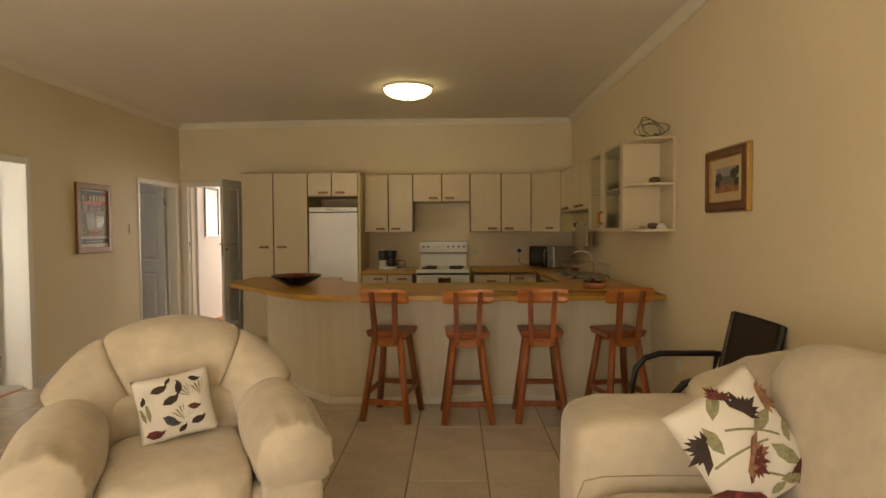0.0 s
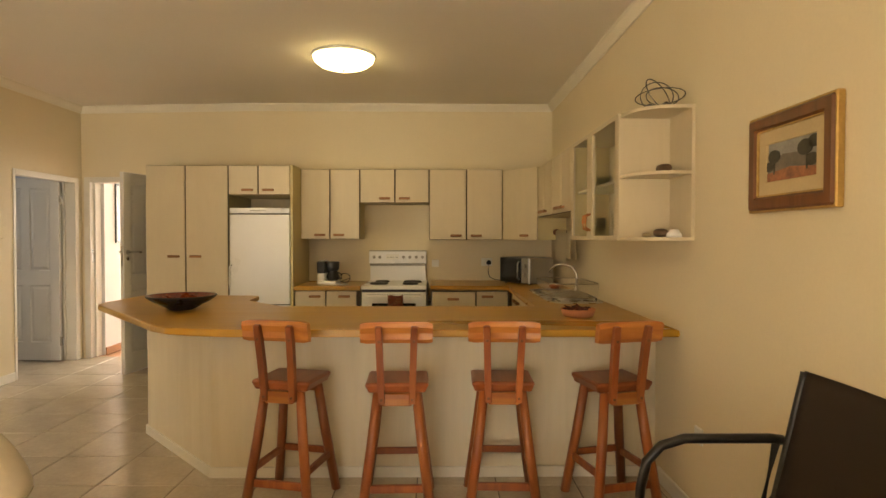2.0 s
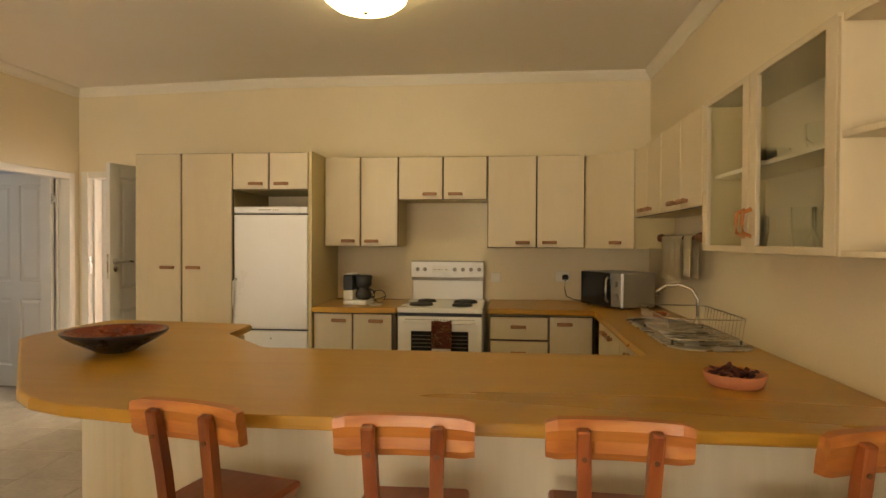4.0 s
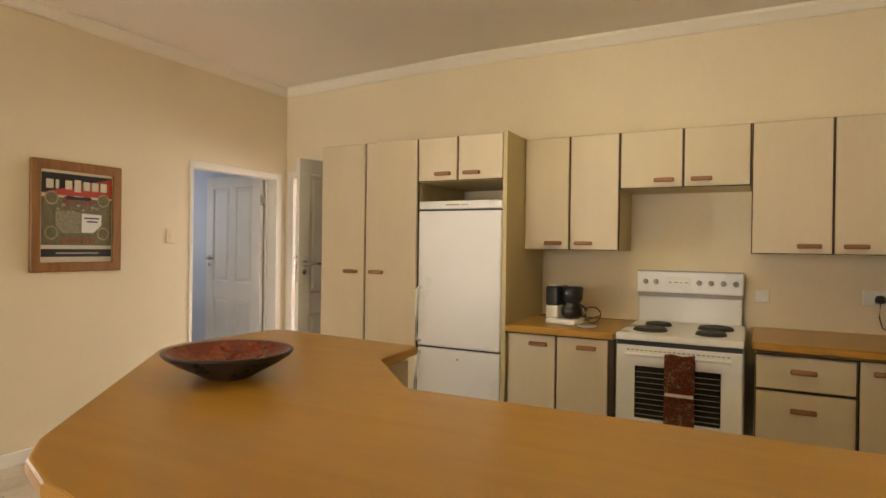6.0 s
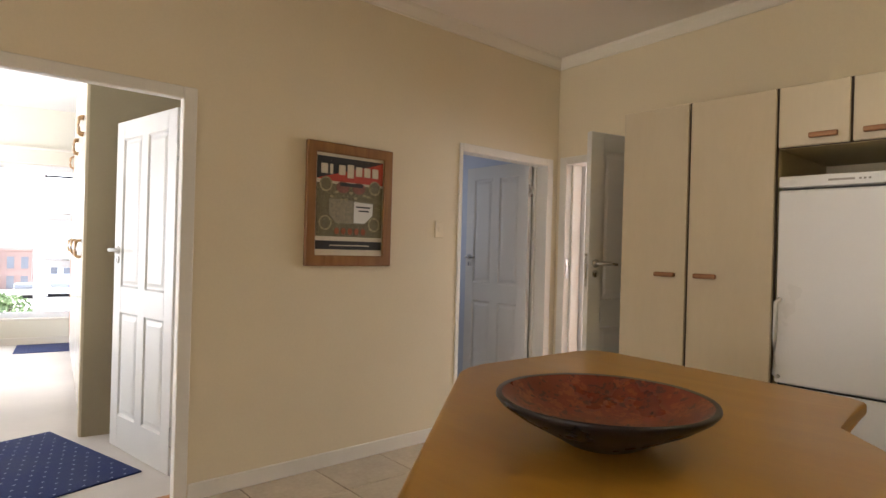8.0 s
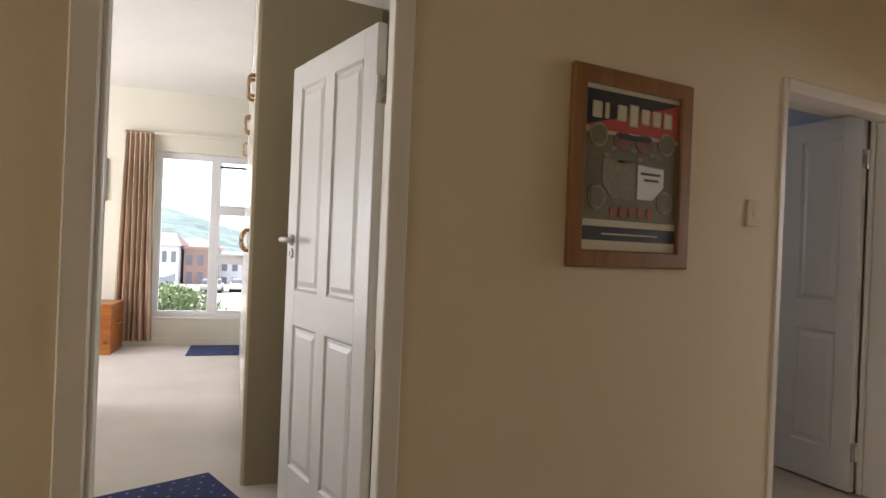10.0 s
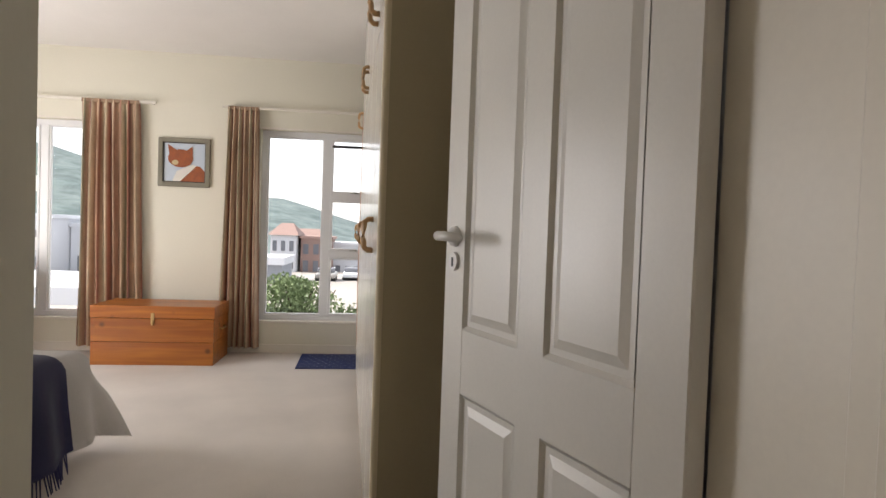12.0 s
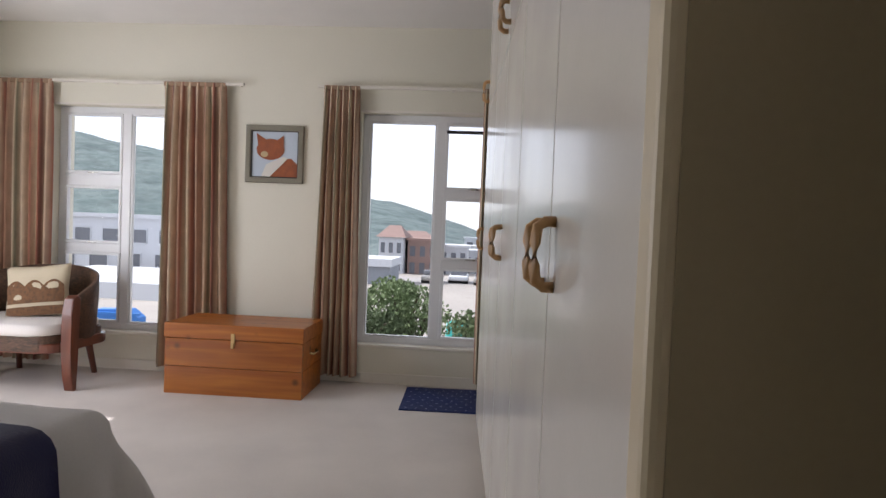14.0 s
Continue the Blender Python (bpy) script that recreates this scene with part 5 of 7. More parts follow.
for k in range(5):
    part("stamp", disc(i0 + iw * (0.3 + 0.1 * k), j0 + jh * 0.25, 0.016, 0.02, -0.0165, 12), RUSSET, ps)
part("bottom_band", box(i0, i1, -0.0145, -0.012, j0 + 0.035, j0 + 0.085), INKBLACK, ps)
part("text_bar", box(i0 + 0.09, i1 - 0.09, -0.0165, -0.0135, j0 + 0.056, j0 + 0.062), PAPER, ps)
pg = part("picture_glass", box(a0 + 0.056, a1 - 0.056, -0.0235, -0.0225, b0 + 0.056, b1 - 0.056), GLASS, ps, "clear picture glass")
pg.visible_shadow = False
lw = thing("light_switch", (6.36, 0, 1.38), "cream plastic light switch", "switch")
part("plate", box(6.325, 6.4, -0.009, 0, 1.36, 1.475, 0.004), WALL, lw)
part("rocker", box(6.352, 6.373, -0.012, -0.008, 1.402, 1.432, 0.002), WALL, lw)
# picture in the corridor
FR = pose(-3.3, 0, 0, 0, 0, 90)
cp = thing("framed_picture", (8.3, 0, 1.3), "grey print in a thin dark frame on the corridor wall", "picture")
part("frame", frame_ring(8.0, 8.5, 1.3, 2.02, 0.03, -0.02, 0), BLACKPL, cp)
part("print", box(8.02, 8.48, -0.008, -0.001, 1.32, 2.0), plain("grey_print", (0.42, 0.42, 0.42), 0.4, var=0.2, coarse=9), cp)
# bathroom window band and basin seen through the door
FR = ID
bw2 = single("window_4", frame_ring(6.85, 7.3, 1.45, 2.0, 0.05, 0, 0.05), ALU, kind="structure")
bw2.matrix_basis = pose(-5.72, 0, 0, 0, 0, 90)
bs = thing("washbasin", (-5.2, 6.6, 0), "white pedestal washbasin in the bathroom", "basin")
part("bowl", lathe([(0.1, 0.7), (0.22, 0.78), (0.26, 0.85), (0.24, 0.85), (0.18, 0.79), (0.001, 0.76)], (-5.2, 6.62, 0), 28), WHITE, bs, "", True)
part("pedestal", lathe([(0.12, 0), (0.09, 0.1), (0.08, 0.6), (0.11, 0.72), (0.001, 0.72)], (-5.2, 6.62, 0), 20), WHITE, bs, "", True)


# ---- living-room furniture ----
FR = ID
ac = thing("armchair", (-0.93, 2.07, 0), "plump cream suede armchair with rolled arms", "armchair", turn=25.5)


def seam(points, parent, r=0.0022):
    return part("seam", tube(points, r, 6), SEAM, parent, "sunken dark seam", True)


def back_point(a, r, d, lift=0.0):
    """A point of the fan-shaped back: a runs round the fan from one side to the other, r out to the rim, d forwards."""
    c = math.cos(a)
    wide = 0.25 + 0.36 * r
    return Vector((c * wide * (1 + lift), 0.37 - 0.28 * abs(c) ** 3 * (0.5 + 0.5 * r) - d, 0.45 + math.sin(a) * (0.06 + 0.475 * r) * (1 + lift)))


BACK = [(0.0, 0.06), (0.12, 0.11), (0.3, 0.14), (0.5, 0.145), (0.68, 0.13), (0.82, 0.1), (0.92, 0.055), (0.98, 0.0), (0.985, -0.06), (0.94, -0.12), (0.8, -0.15), (0.5, -0.16), (0.0, -0.16)]


def back_section(a0, a1, seed, n=22):
    """One stuffed section between two seams, drawn in where it meets its neighbour."""
    bm = bmesh.new()
    cols = []
    for i in range(n + 1):
        f = i / n
        a = a0 + (a1 - a0) * f
        full = max(0.0, math.sin(math.pi * f)) ** 0.35
        col = []
        for r, d in BACK:
            p = back_point(a, r, d + (0.03 * full - 0.02) * (1 if d > -0.05 else 0), 0.03 * full - 0.03)
            w = noise.noise(p * 7 + Vector((seed, 0, 0))) * 0.012 + noise.noise(p * 19 + Vector((0, seed, 0))) * 0.004
            col.append(bm.verts.new(p + Vector((0, -w, 0.5 * w))))
        cols.append(col)
    for u, w in zip(cols, cols[1:]):
        for k in range(len(BACK) - 1):
            bm.faces.new((u[k], u[k + 1], w[k + 1], w[k]))
    bm.faces.new(cols[0])
    bm.faces.new(cols[-1])
    return bm


def arm_pad(s_, seed, rows=26, n=30):
    """A rolled pad over the arm, gathered into pleats at its front hem."""
    bm = bmesh.new()
    rings = []
    for k in range(rows + 1):
        f = k / rows
        y = 0.2 - 0.635 * f
        swell = 0.9 + 0.13 * math.sin(math.pi * min(1.0, f * 1.05)) if f < 0.93 else 0.99 - 1.9 * (f - 0.93)
        ring = []
        for i in range(n + 1):
            b = radians(-38 + 262 * i / n)
            pleat = 0.011 * max(0.0, (f - 0.62) / 0.38) * math.sin(b * 17 + 2 * math.sin(b * 5 + seed)) * (1 if f < 0.97 else 0.4)
            rr = swell + pleat * 5
            x = 0.42 + 0.165 * math.cos(b) * rr + 0.012 * f
            z = 0.525 + 0.18 * math.sin(b) * rr - 0.045 * f
            p = Vector((s_ * x, y - 0.035 * math.sin(b) * f, z))
            w = noise.noise(p * 8 + Vector((seed, 0, 0))) * 0.012
            ring.append(bm.verts.new(p + Vector((0, 0, w))))
        rings.append(ring)
    for u, w in zip(rings, rings[1:]):
        for i in range(n):
            bm.faces.new((u[i], u[i + 1], w[i + 1], w[i]))
    bm.faces.new(rings[0])
    bm.faces.new(rings[-1])
    return bm


part("base", puff((0, 0.06, 0.2), (0.46, 0.4, 0.18), 0.25, wrinkle=0.008, seed=1), SUEDE, ac, "", True)
bm = puff((0, 0, 0), (0.285, 0.36, 0.13), 0.42, wrinkle=0.016, seed=2, n=72)
for v in bm.verts:
    f = max(0.0, (-v.co.y - 0.22) / 0.14)
    v.co.z += 0.012 * f * math.sin(v.co.x * 62 + 3 * math.sin(v.co.x * 21)) * (1 if v.co.z > -0.05 else 0)
    v.co.y -= 0.006 * f * math.sin(v.co.x * 62)
bmesh.ops.translate(bm, vec=(0, -0.08, 0.36), verts=bm.verts)
part("seat_cushion", bm, SUEDE, ac, "seat cushion gathered at its front", True)
part("back_base", puff((0, 0.32, 0.36), (0.46, 0.17, 0.3), 0.35, wrinkle=0.01, seed=12, n=36), SUEDE, ac, "upholstered lower back", True)
A0, A1, A2, A3 = radians(27), radians(59), radians(121), radians(153)
part("backrest", back_section(A1, A2, 3.0, 30), SUEDE, ac, "arched plump backrest", True)
for s_, (a, b) in ((1, (A0, A1)), (-1, (A2, A3))):
    part("wing_cushion", back_section(a, b, 4.0 + s_), SUEDE, ac, "stuffed side wing", True)
    mid = A1 if s_ > 0 else A2
    seam([back_point(mid, r, d - 0.016, -0.03) for r, d in BACK[:9]], ac)
    hem = A0 if s_ > 0 else A3
    seam([back_point(hem, r, d - 0.012, -0.03) + Vector((0, 0, -0.002)) for r, d in BACK[:9]], ac)
    part("arm_pad", arm_pad(s_, 6.0 + s_), SUEDE, ac, "overstuffed arm pad with gathered hem", True)
    part("arm", puff((s_ * 0.42, -0.03, 0.25), (0.12, 0.3, 0.23), 0.4, wrinkle=0.012, seed=8 + s_, n=36), SUEDE, ac, "upholstered arm below the pad", True)
    part("arm_front", puff((s_ * 0.425, -0.335, 0.23), (0.125, 0.065, 0.225), 0.5, (0, 0, 0), 0.012, 10 + s_), SUEDE, ac, "rounded arm front", True)
    part("foot", lathe([(0.03, 0), (0.034, 0.02), (0.028, 0.04), (0.001, 0.04)], (s_ * 0.36, -0.25, 0), 12), BLACKPL, ac)
    part("foot", lathe([(0.03, 0), (0.034, 0.02), (0.028, 0.04), (0.001, 0.04)], (s_ * 0.36, 0.36, 0), 12), BLACKPL, ac)
FR = ac.matrix_basis.copy()
cu = thing("scatter_cushion", (0.0, 0.05, 0.46), "white scatter cushion printed with small dark motifs", "cushion")
bm = pillow(0.315, 0.285, 0.1, seed=1)
bmesh.ops.transform(bm, matrix=pose(0.0, 0.045, 0.63, -20, -6, 9), verts=bm.verts)
cover = part("cover", bm, WHITECOTTON, cu, "", True)


def motif(outlines, cx, cz, size, tilt, mat, name):
    """A flat printed figure laid on the cushion's front."""
    bm = bmesh.new()
    q = Matrix.Rotation(radians(tilt), 2)
    for pts in outlines:
        o = [q @ Vector((x * size, z * size)) for x, z in pts]
        o.append(sum(o, Vector((0, 0))) / len(o))
        vs = []
        for p in o:
            a, b = (cx + p.x) / 0.1575, (cz + p.y) / 0.1425
            bulge = (max(0.0, 1 - a * a) * max(0.0, 1 - b * b)) ** 0.45
            wob = noise.noise(Vector((a * 2.5 + 1, b * 2.5, -1))) * 0.016
            vs.append(bm.verts.new((cx + p.x, -(0.05 * bulge + wob * bulge) - 0.0036, cz + p.y)))
        for k in range(len(pts)):
            bm.faces.new((vs[k], vs[(k + 1) % len(pts)], vs[-1]))
    bmesh.ops.transform(bm, matrix=pose(0.0, 0.045, 0.63, -20, -6, 9), verts=bm.verts)
    return part(name, bm, mat, cu)


LEAF = [[(0, 0), (0.12, 0.35), (0.05, 0.9), (-0.06, 0.9), (-0.1, 0.35)]]
TUFT = [[(0, 0), (x, 1.0 - abs(x) * 0.6), (x * 0.7 + 0.05, 0.9 - abs(x) * 0.6)] for x in (-0.7, -0.45, -0.2, 0.05, 0.3, 0.55, 0.8)]
BLOT = [[(-1, 0), (-0.6, 0.45), (0.1, 0.55), (0.7, 0.35), (1.15, 0.5), (0.95, 0.05), (0.5, -0.35), (-0.2, -0.45)]]
for cx, cz, size, tilt, mat, shape in (
        (-0.06, 0.075, 0.028, 8, INKDARK, BLOT), (-0.02, 0.105, 0.014, 40, INKDARK, BLOT), (0.085, 0.095, 0.02, -20, INKDARK, BLOT), (-0.02, 0.02, 0.03, 18, INKDARK, BLOT), (-0.035, -0.065, 0.03, -40, INKSLATE, BLOT),
        (0.065, -0.025, 0.022, -12, INKWINE, BLOT), (0.075, -0.085, 0.026, 12, INKDARK, BLOT), (-0.1, -0.105, 0.03, -6, INKWINE, BLOT), (0.01, -0.105, 0.018, 30, INKDARK, BLOT), (-0.125, 0.04, 0.016, 70, INKDARK, BLOT),
        (0.02, -0.07, 0.06, 0, INKLEAF, TUFT), (0.06, 0.02, 0.055, 12, INKLEAF, TUFT), (-0.11, -0.05, 0.07, 4, INKLEAF, LEAF), (-0.125, -0.05, 0.06, 14, INKLEAF, LEAF), (0.1, 0.02, 0.06, -14, INKLEAF, TUFT), (0.02, 0.07, 0.025, 80, INKDARK, BLOT)):
    motif(shape, cx, cz, size * 1.2, tilt, mat, "printed_motif")
FR = ID
sf = thing("sofa", (1.3, 0.6, 0), "cream suede sofa along the wall, plump back and arms", "sofa")
part("base", box(0.83, 1.78, -0.75, 1.98, 0.03, 0.36, 0.04, None, 3), SUEDE, sf, "", True)
for k, (y, h) in enumerate(((1.84, 0.72), (-0.75, 0.72))):
    part("arm", puff((1.16, y, h / 2 + 0.015), (0.46, 0.205, h / 2 - 0.015), 0.3, wrinkle=0.014, seed=21 + k, n=48), SUEDE, sf, "thick padded arm", True)
for k, y in enumerate((1.2, 0.35, -0.3)):
    part("seat_cushion", puff((1.08, y - 0.02, 0.39), (0.4, 0.41, 0.12), 0.35, wrinkle=0.016, seed=23 + k, n=36), SUEDE, sf, "", True)
for k, y in enumerate((1.36, 0.5, -0.3)):
    part("back_cushion", puff((1.575, y - 0.02, 0.68), (0.21, 0.44, 0.31), 0.5, (0, 6, 0), 0.026, 31 + k, 48), SUEDE, sf, "overstuffed back cushion", True)
part("back_roll", puff((1.5, 1.86, 0.7), (0.29, 0.2, 0.17), 0.6, (0, -10, 8), 0.02, 35, 40), SUEDE, sf, "stuffed roll at the end of the back", True)
seam([(0.705, 1.635, 0.44), (0.73, 1.637, 0.5), (0.8, 1.638, 0.515), (1.0, 1.637, 0.52), (1.25, 1.636, 0.52)], sf)
fc = thing("scatter_cushion", (1.2, 1.5, 0.52), "white scatter cushion with dark red flowers", "cushion")
FPOSE = pose(1.2, 1.475, 0.69, -34, 56, -24)
bm = pillow(0.4, 0.36, 0.13, seed=5)
bmesh.ops.transform(bm, matrix=FPOSE, verts=bm.verts)
part("cover", bm, WHITECOTTON, fc, "", True)


def bloom(kind, cx, cz, size, tilt, mat, seed):
    """A printed flower, leaf or stem that follows the cushion's bulge."""
    rnd = random.Random(seed)
    bm = bmesh.new()
    q = Matrix.Rotation(radians(tilt), 2)

    def put(pts, off):
        vs = []
        for x, z in list(pts) + [(sum(c[0] for c in pts) / len(pts), sum(c[1] for c in pts) / len(pts))]:
            p = q @ Vector((x * size, z * size))
            a, b = (cx + p.x) / 0.2, (cz + p.y) / 0.18
            bulge = (max(0.0, 1 - a * a) * max(0.0, 1 - b * b)) ** 0.45
            wob = noise.noise(Vector((a * 2.5 + 5, b * 2.5, -1))) * 0.016
            vs.append(bm.verts.new((cx + p.x, -(0.065 * bulge + wob * bulge) - off - 0.0015, cz + p.y)))
        for k in range(len(pts)):
            bm.faces.new((vs[k], vs[(k + 1) % len(pts)], vs[-1]))
    if kind == "flower":
        for k in range(9):
            a = radians(-75 + 150 * k / 8 + rnd.uniform(-6, 6)) + math.pi / 2
            l = rnd.uniform(0.7, 1.1)
            put([(0, 0), (l * 0.55 * math.cos(a - 0.3), l * 0.55 * math.sin(a - 0.3)), (l * math.cos(a), l * math.sin(a)), (l * 0.6 * math.cos(a + 0.25), l * 0.6 * math.sin(a + 0.25))], 0.0024 + 0.0002 * k)
    elif kind == "leaf":
        put([(0, 0), (0.2, 0.3), (0.24, 0.6), (0.05, 1.0), (-0.15, 0.6), (-0.16, 0.3)], 0.0022)
    else:
        for k in range(6):
            z0, z1 = k / 6, (k + 1) / 6
            x0, x1 = 0.25 * z0 * z0, 0.25 * z1 * z1
            put([(x0 - 0.02, z0), (x0 + 0.02, z0), (x1 + 0.02, z1), (x1 - 0.02, z1)], 0.0021)
    bmesh.ops.transform(bm, matrix=FPOSE, verts=bm.verts)
    return part({"flower": "printed_flower", "leaf": "printed_leaf", "stem": "printed_stem"}[kind], bm, mat, fc)


for k, (kind, cx, cz, size, tilt, mat) in enumerate((
        ("flower", 0.02, -0.03, 0.062, -45, INKROSE), ("flower", 0.04, -0.03, 0.05, -50, INKWINE), ("flower", 0.1, -0.1, 0.07, -130, INKWINE), ("flower", 0.105, -0.095, 0.05, -120, INKRED2), ("flower", -0.09, 0.04, 0.055, 30, INKDARK), ("flower", -0.1, 0.12, 0.05, -10, INKROSE),
        ("flower", 0.12, 0.1, 0.05, -70, INKWINE), ("flower", -0.06, -0.12, 0.06, 160, INKDARK), ("flower", -0.16, 0.0, 0.04, 60, INKWINE), ("leaf", -0.03, 0.03, 0.08, 20, INKLEAF), ("leaf", 0.03, 0.06, 0.09, -60, INKLEAF), ("leaf", -0.02, -0.09, 0.08, 100, INKLEAF),
        ("leaf", 0.13, 0.02, 0.07, -20, INKLEAF), ("leaf", -0.12, -0.06, 0.08, 50, INKLEAF), ("leaf", 0.06, 0.12, 0.06, 70, INKLEAF), ("leaf", 0.15, -0.03, 0.05, 10, INKLEAF), ("stem", 0.0, -0.14, 0.15, 10, INKLEAF), ("stem", -0.08, -0.05, 0.14, -20, INKLEAF), ("stem", 0.08, -0.02, 0.14, -35, INKLEAF))):
    bloom(kind, cx, cz, size * 1.3, tilt, mat, k)

# patio chair facing west, its back near the east wall
pc = thing("patio_chair", (1.5, 2.58, 0), "black metal patio chair with a brown mesh sling", "chair")
for y in (2.3, 2.86):
    part("arm_frame", tube([(1.23, y, 0.0), (1.225, y, 0.3), (1.23, y, 0.52), (1.25, y, 0.61), (1.3, y, 0.665), (1.38, y, 0.69), (1.5, y, 0.69), (1.68, y, 0.69), (1.72, y, 0.685)], 0.017, 10), BLACKMETAL, pc, "bent tube arm and front leg", True)
    part("side_rail", tube([(1.25, y + (0.03 if y < 2.5 else -0.03), 0.43), (1.6, y + (0.03 if y < 2.5 else -0.03), 0.4), (1.68, y + (0.03 if y < 2.5 else -0.03), 0.5), (1.77, y + (0.03 if y < 2.5 else -0.03), 0.9), (1.775, y + (0.03 if y < 2.5 else -0.03), 0.925)], 0.014, 10), BLACKMETAL, pc, "", True)
    part("rear_leg", tube([(1.7, y, 0.69), (1.64, y, 0.4), (1.74, y, 0.0)], 0.015, 10), BLACKMETAL, pc, "", True)
part("crossbar", tube([(1.24, 2.3, 0.41), (1.24, 2.86, 0.41)], 0.012, 8), BLACKMETAL, pc, "", True)


def sling(profile, y0, y1, sag, thick=0.006):
    bm = bmesh.new()
    rows = []
    for x, z in profile:
        rows.append([bm.verts.new((x + sag[0] * math.sin(math.pi * k / 8), y0 + (y1 - y0) * k / 8, z - sag[1] * math.sin(math.pi * k / 8))) for k in range(9)])
    for u, w in zip(rows, rows[1:]):
        for k in range(8):
            bm.faces.new((u[k], u[k + 1], w[k + 1], w[k]))
    bmesh.ops.solidify(bm, geom=bm.faces, thickness=thick)
    return bm


part("seat_sling", sling([(1.235, 0.415), (1.25, 0.437), (1.4, 0.425), (1.6, 0.405)], 2.325, 2.835, (0, 0.015)), SLING, pc, "brown mesh seat", True)
part("back_sling", sling([(1.62, 0.43), (1.67, 0.5), (1.72, 0.7), (1.765, 0.9), (1.778, 0.93)], 2.325, 2.835, (0.012, 0.0)), SLING, pc, "brown mesh back", True)

pc.matrix_basis = Matrix.Translation((0.04, 0.02, 0)) @ pc.matrix_basis

# ---- bedroom, in its own frame: x right, y towards the window wall ----
FR = BED
VS, VN, UW = -4.72, 0.9, 5.13
W1, W2, WZ = (-4.17, -3.08), (-1.58, -0.38), (0.31, 2.175)
wall_with("wall_bedroom_west", VS - 0.2, VN, UW, UW + 0.26, 2.95, [(*W1, *WZ), (*W2, *WZ)], WALL_BED)
wall_with("wall_bedroom_south", VS - 0.22, VS, -1.2, UW, 2.95, [(2.5, 3.84, 0.31, 2.12)], WALL_BED, "y")
wall_with("wall_bedroom_north", VN, VN + 0.2, 0.2, UW + 0.26, 2.95, [], WALL_BED, "y")
FR = ID
single("floor_carpet", prism([(BED @ Vector((VS, UW, 0))).xy[:], (BED @ Vector((VN, UW, 0))).xy[:], (BED @ Vector((VN, 0.2, 0))).xy[:], (XB + 0.02, 5.0), (XW - 0.1, 4.85), (XW - 0.1, 3.92), (XB + 0.02, 3.8), (XB + 0.02, -0.1)], -0.1, 0.002), CARPET, kind="structure")
single("ceiling_bedroom", prism([(BED @ Vector((VS - 0.2, UW + 0.26, 0))).xy[:], (BED @ Vector((VN + 0.2, UW + 0.26, 0))).xy[:], (XB + 0.05, 5.9), (XB + 0.05, -0.4)], 2.85, 2.95), plain("bedroom_ceiling_paint", (0.78, 0.76, 0.73), 0.85, var=0.03), kind="structure")
single("wall_bedroom_east", prism([(XB, 3.945), (-3.97, 3.943), (-4.745, -0.05), (XB, -0.05)], 0, 2.86), WALL_BED, kind="structure")
single("threshold_strip", box(XW - 0.12, XW - 0.08, 3.945, 4.84, -0.002, 0.006, 0.002), PINESKIRT, kind="structure")
FR = BED
for n, (x0, x1) in enumerate(((VS, W2[1] + 0.9),)):
    single("baseboard_bedroom", box(x0, x1, UW - 0.014, UW, 0, 0.085, 0.004), TRIM, kind="structure")


def win(name, v0, v1, mullion, fixed_left, trs):
    """White aluminium window: one tall pane and a column of three."""
    y0, y1 = UW + 0.08, UW + 0.13
    w = single(name, frame_ring(v0, v1, WZ[0], WZ[1], 0.055, y0, y1, 0.004), ALU, kind="structure")
    part("mullion", box(mullion - 0.038, mullion + 0.038, y0, y1, WZ[0] + 0.05, WZ[1] - 0.05, 0.004), ALU, w)
    a, b = (v0 + 0.055, mullion - 0.038) if not fixed_left else (mullion + 0.038, v1 - 0.055)
    for lo, hi in trs:
        part("transom", box(a, b, y0, y1, lo, hi, 0.004), ALU, w)
    zs = [WZ[0] + 0.055] + [z for lo, hi in reversed(trs) for z in (lo, hi)] + [WZ[1] - 0.055]
    for k in range(3):
        sash = part("sash", frame_ring(a, b, zs[2 * k], zs[2 * k + 1], 0.022, y0 - 0.006, y1 - 0.015, 0.003), ALU, w)
        p = part("pane", box(a + 0.02, b - 0.02, y0 + 0.02, y0 + 0.024, zs[2 * k] + 0.02, zs[2 * k + 1] - 0.02), GLASS, sash, "clear window pane")
        p.visible_shadow = False
        if k > 0:
            part("stay", box((a + b) / 2 - 0.04, (a + b) / 2 + 0.04, y0 - 0.022, y0 - 0.006, zs[2 * k] + 0.002, zs[2 * k] + 0.014, 0.003), STEEL, sash, "window stay")
    c, d = (mullion + 0.038, v1 - 0.055) if not fixed_left else (v0 + 0.055, mullion - 0.038)
    part("bead", frame_ring(c, d, WZ[0] + 0.055, WZ[1] - 0.055, 0.014, y0 + 0.008, y1 - 0.008, 0.002), ALU, w)
    p = part("pane", box(c + 0.012, d - 0.012, y0 + 0.02, y0 + 0.024, WZ[0] + 0.065, WZ[1] - 0.065), GLASS, w, "clear window pane")
    p.visible_shadow = False
    part("sill", box(v0 - 0.02, v1 + 0.02, UW - 0.012, y0, WZ[0] - 0.02, WZ[0] + 0.004, 0.003), TRIM, w)
    return w


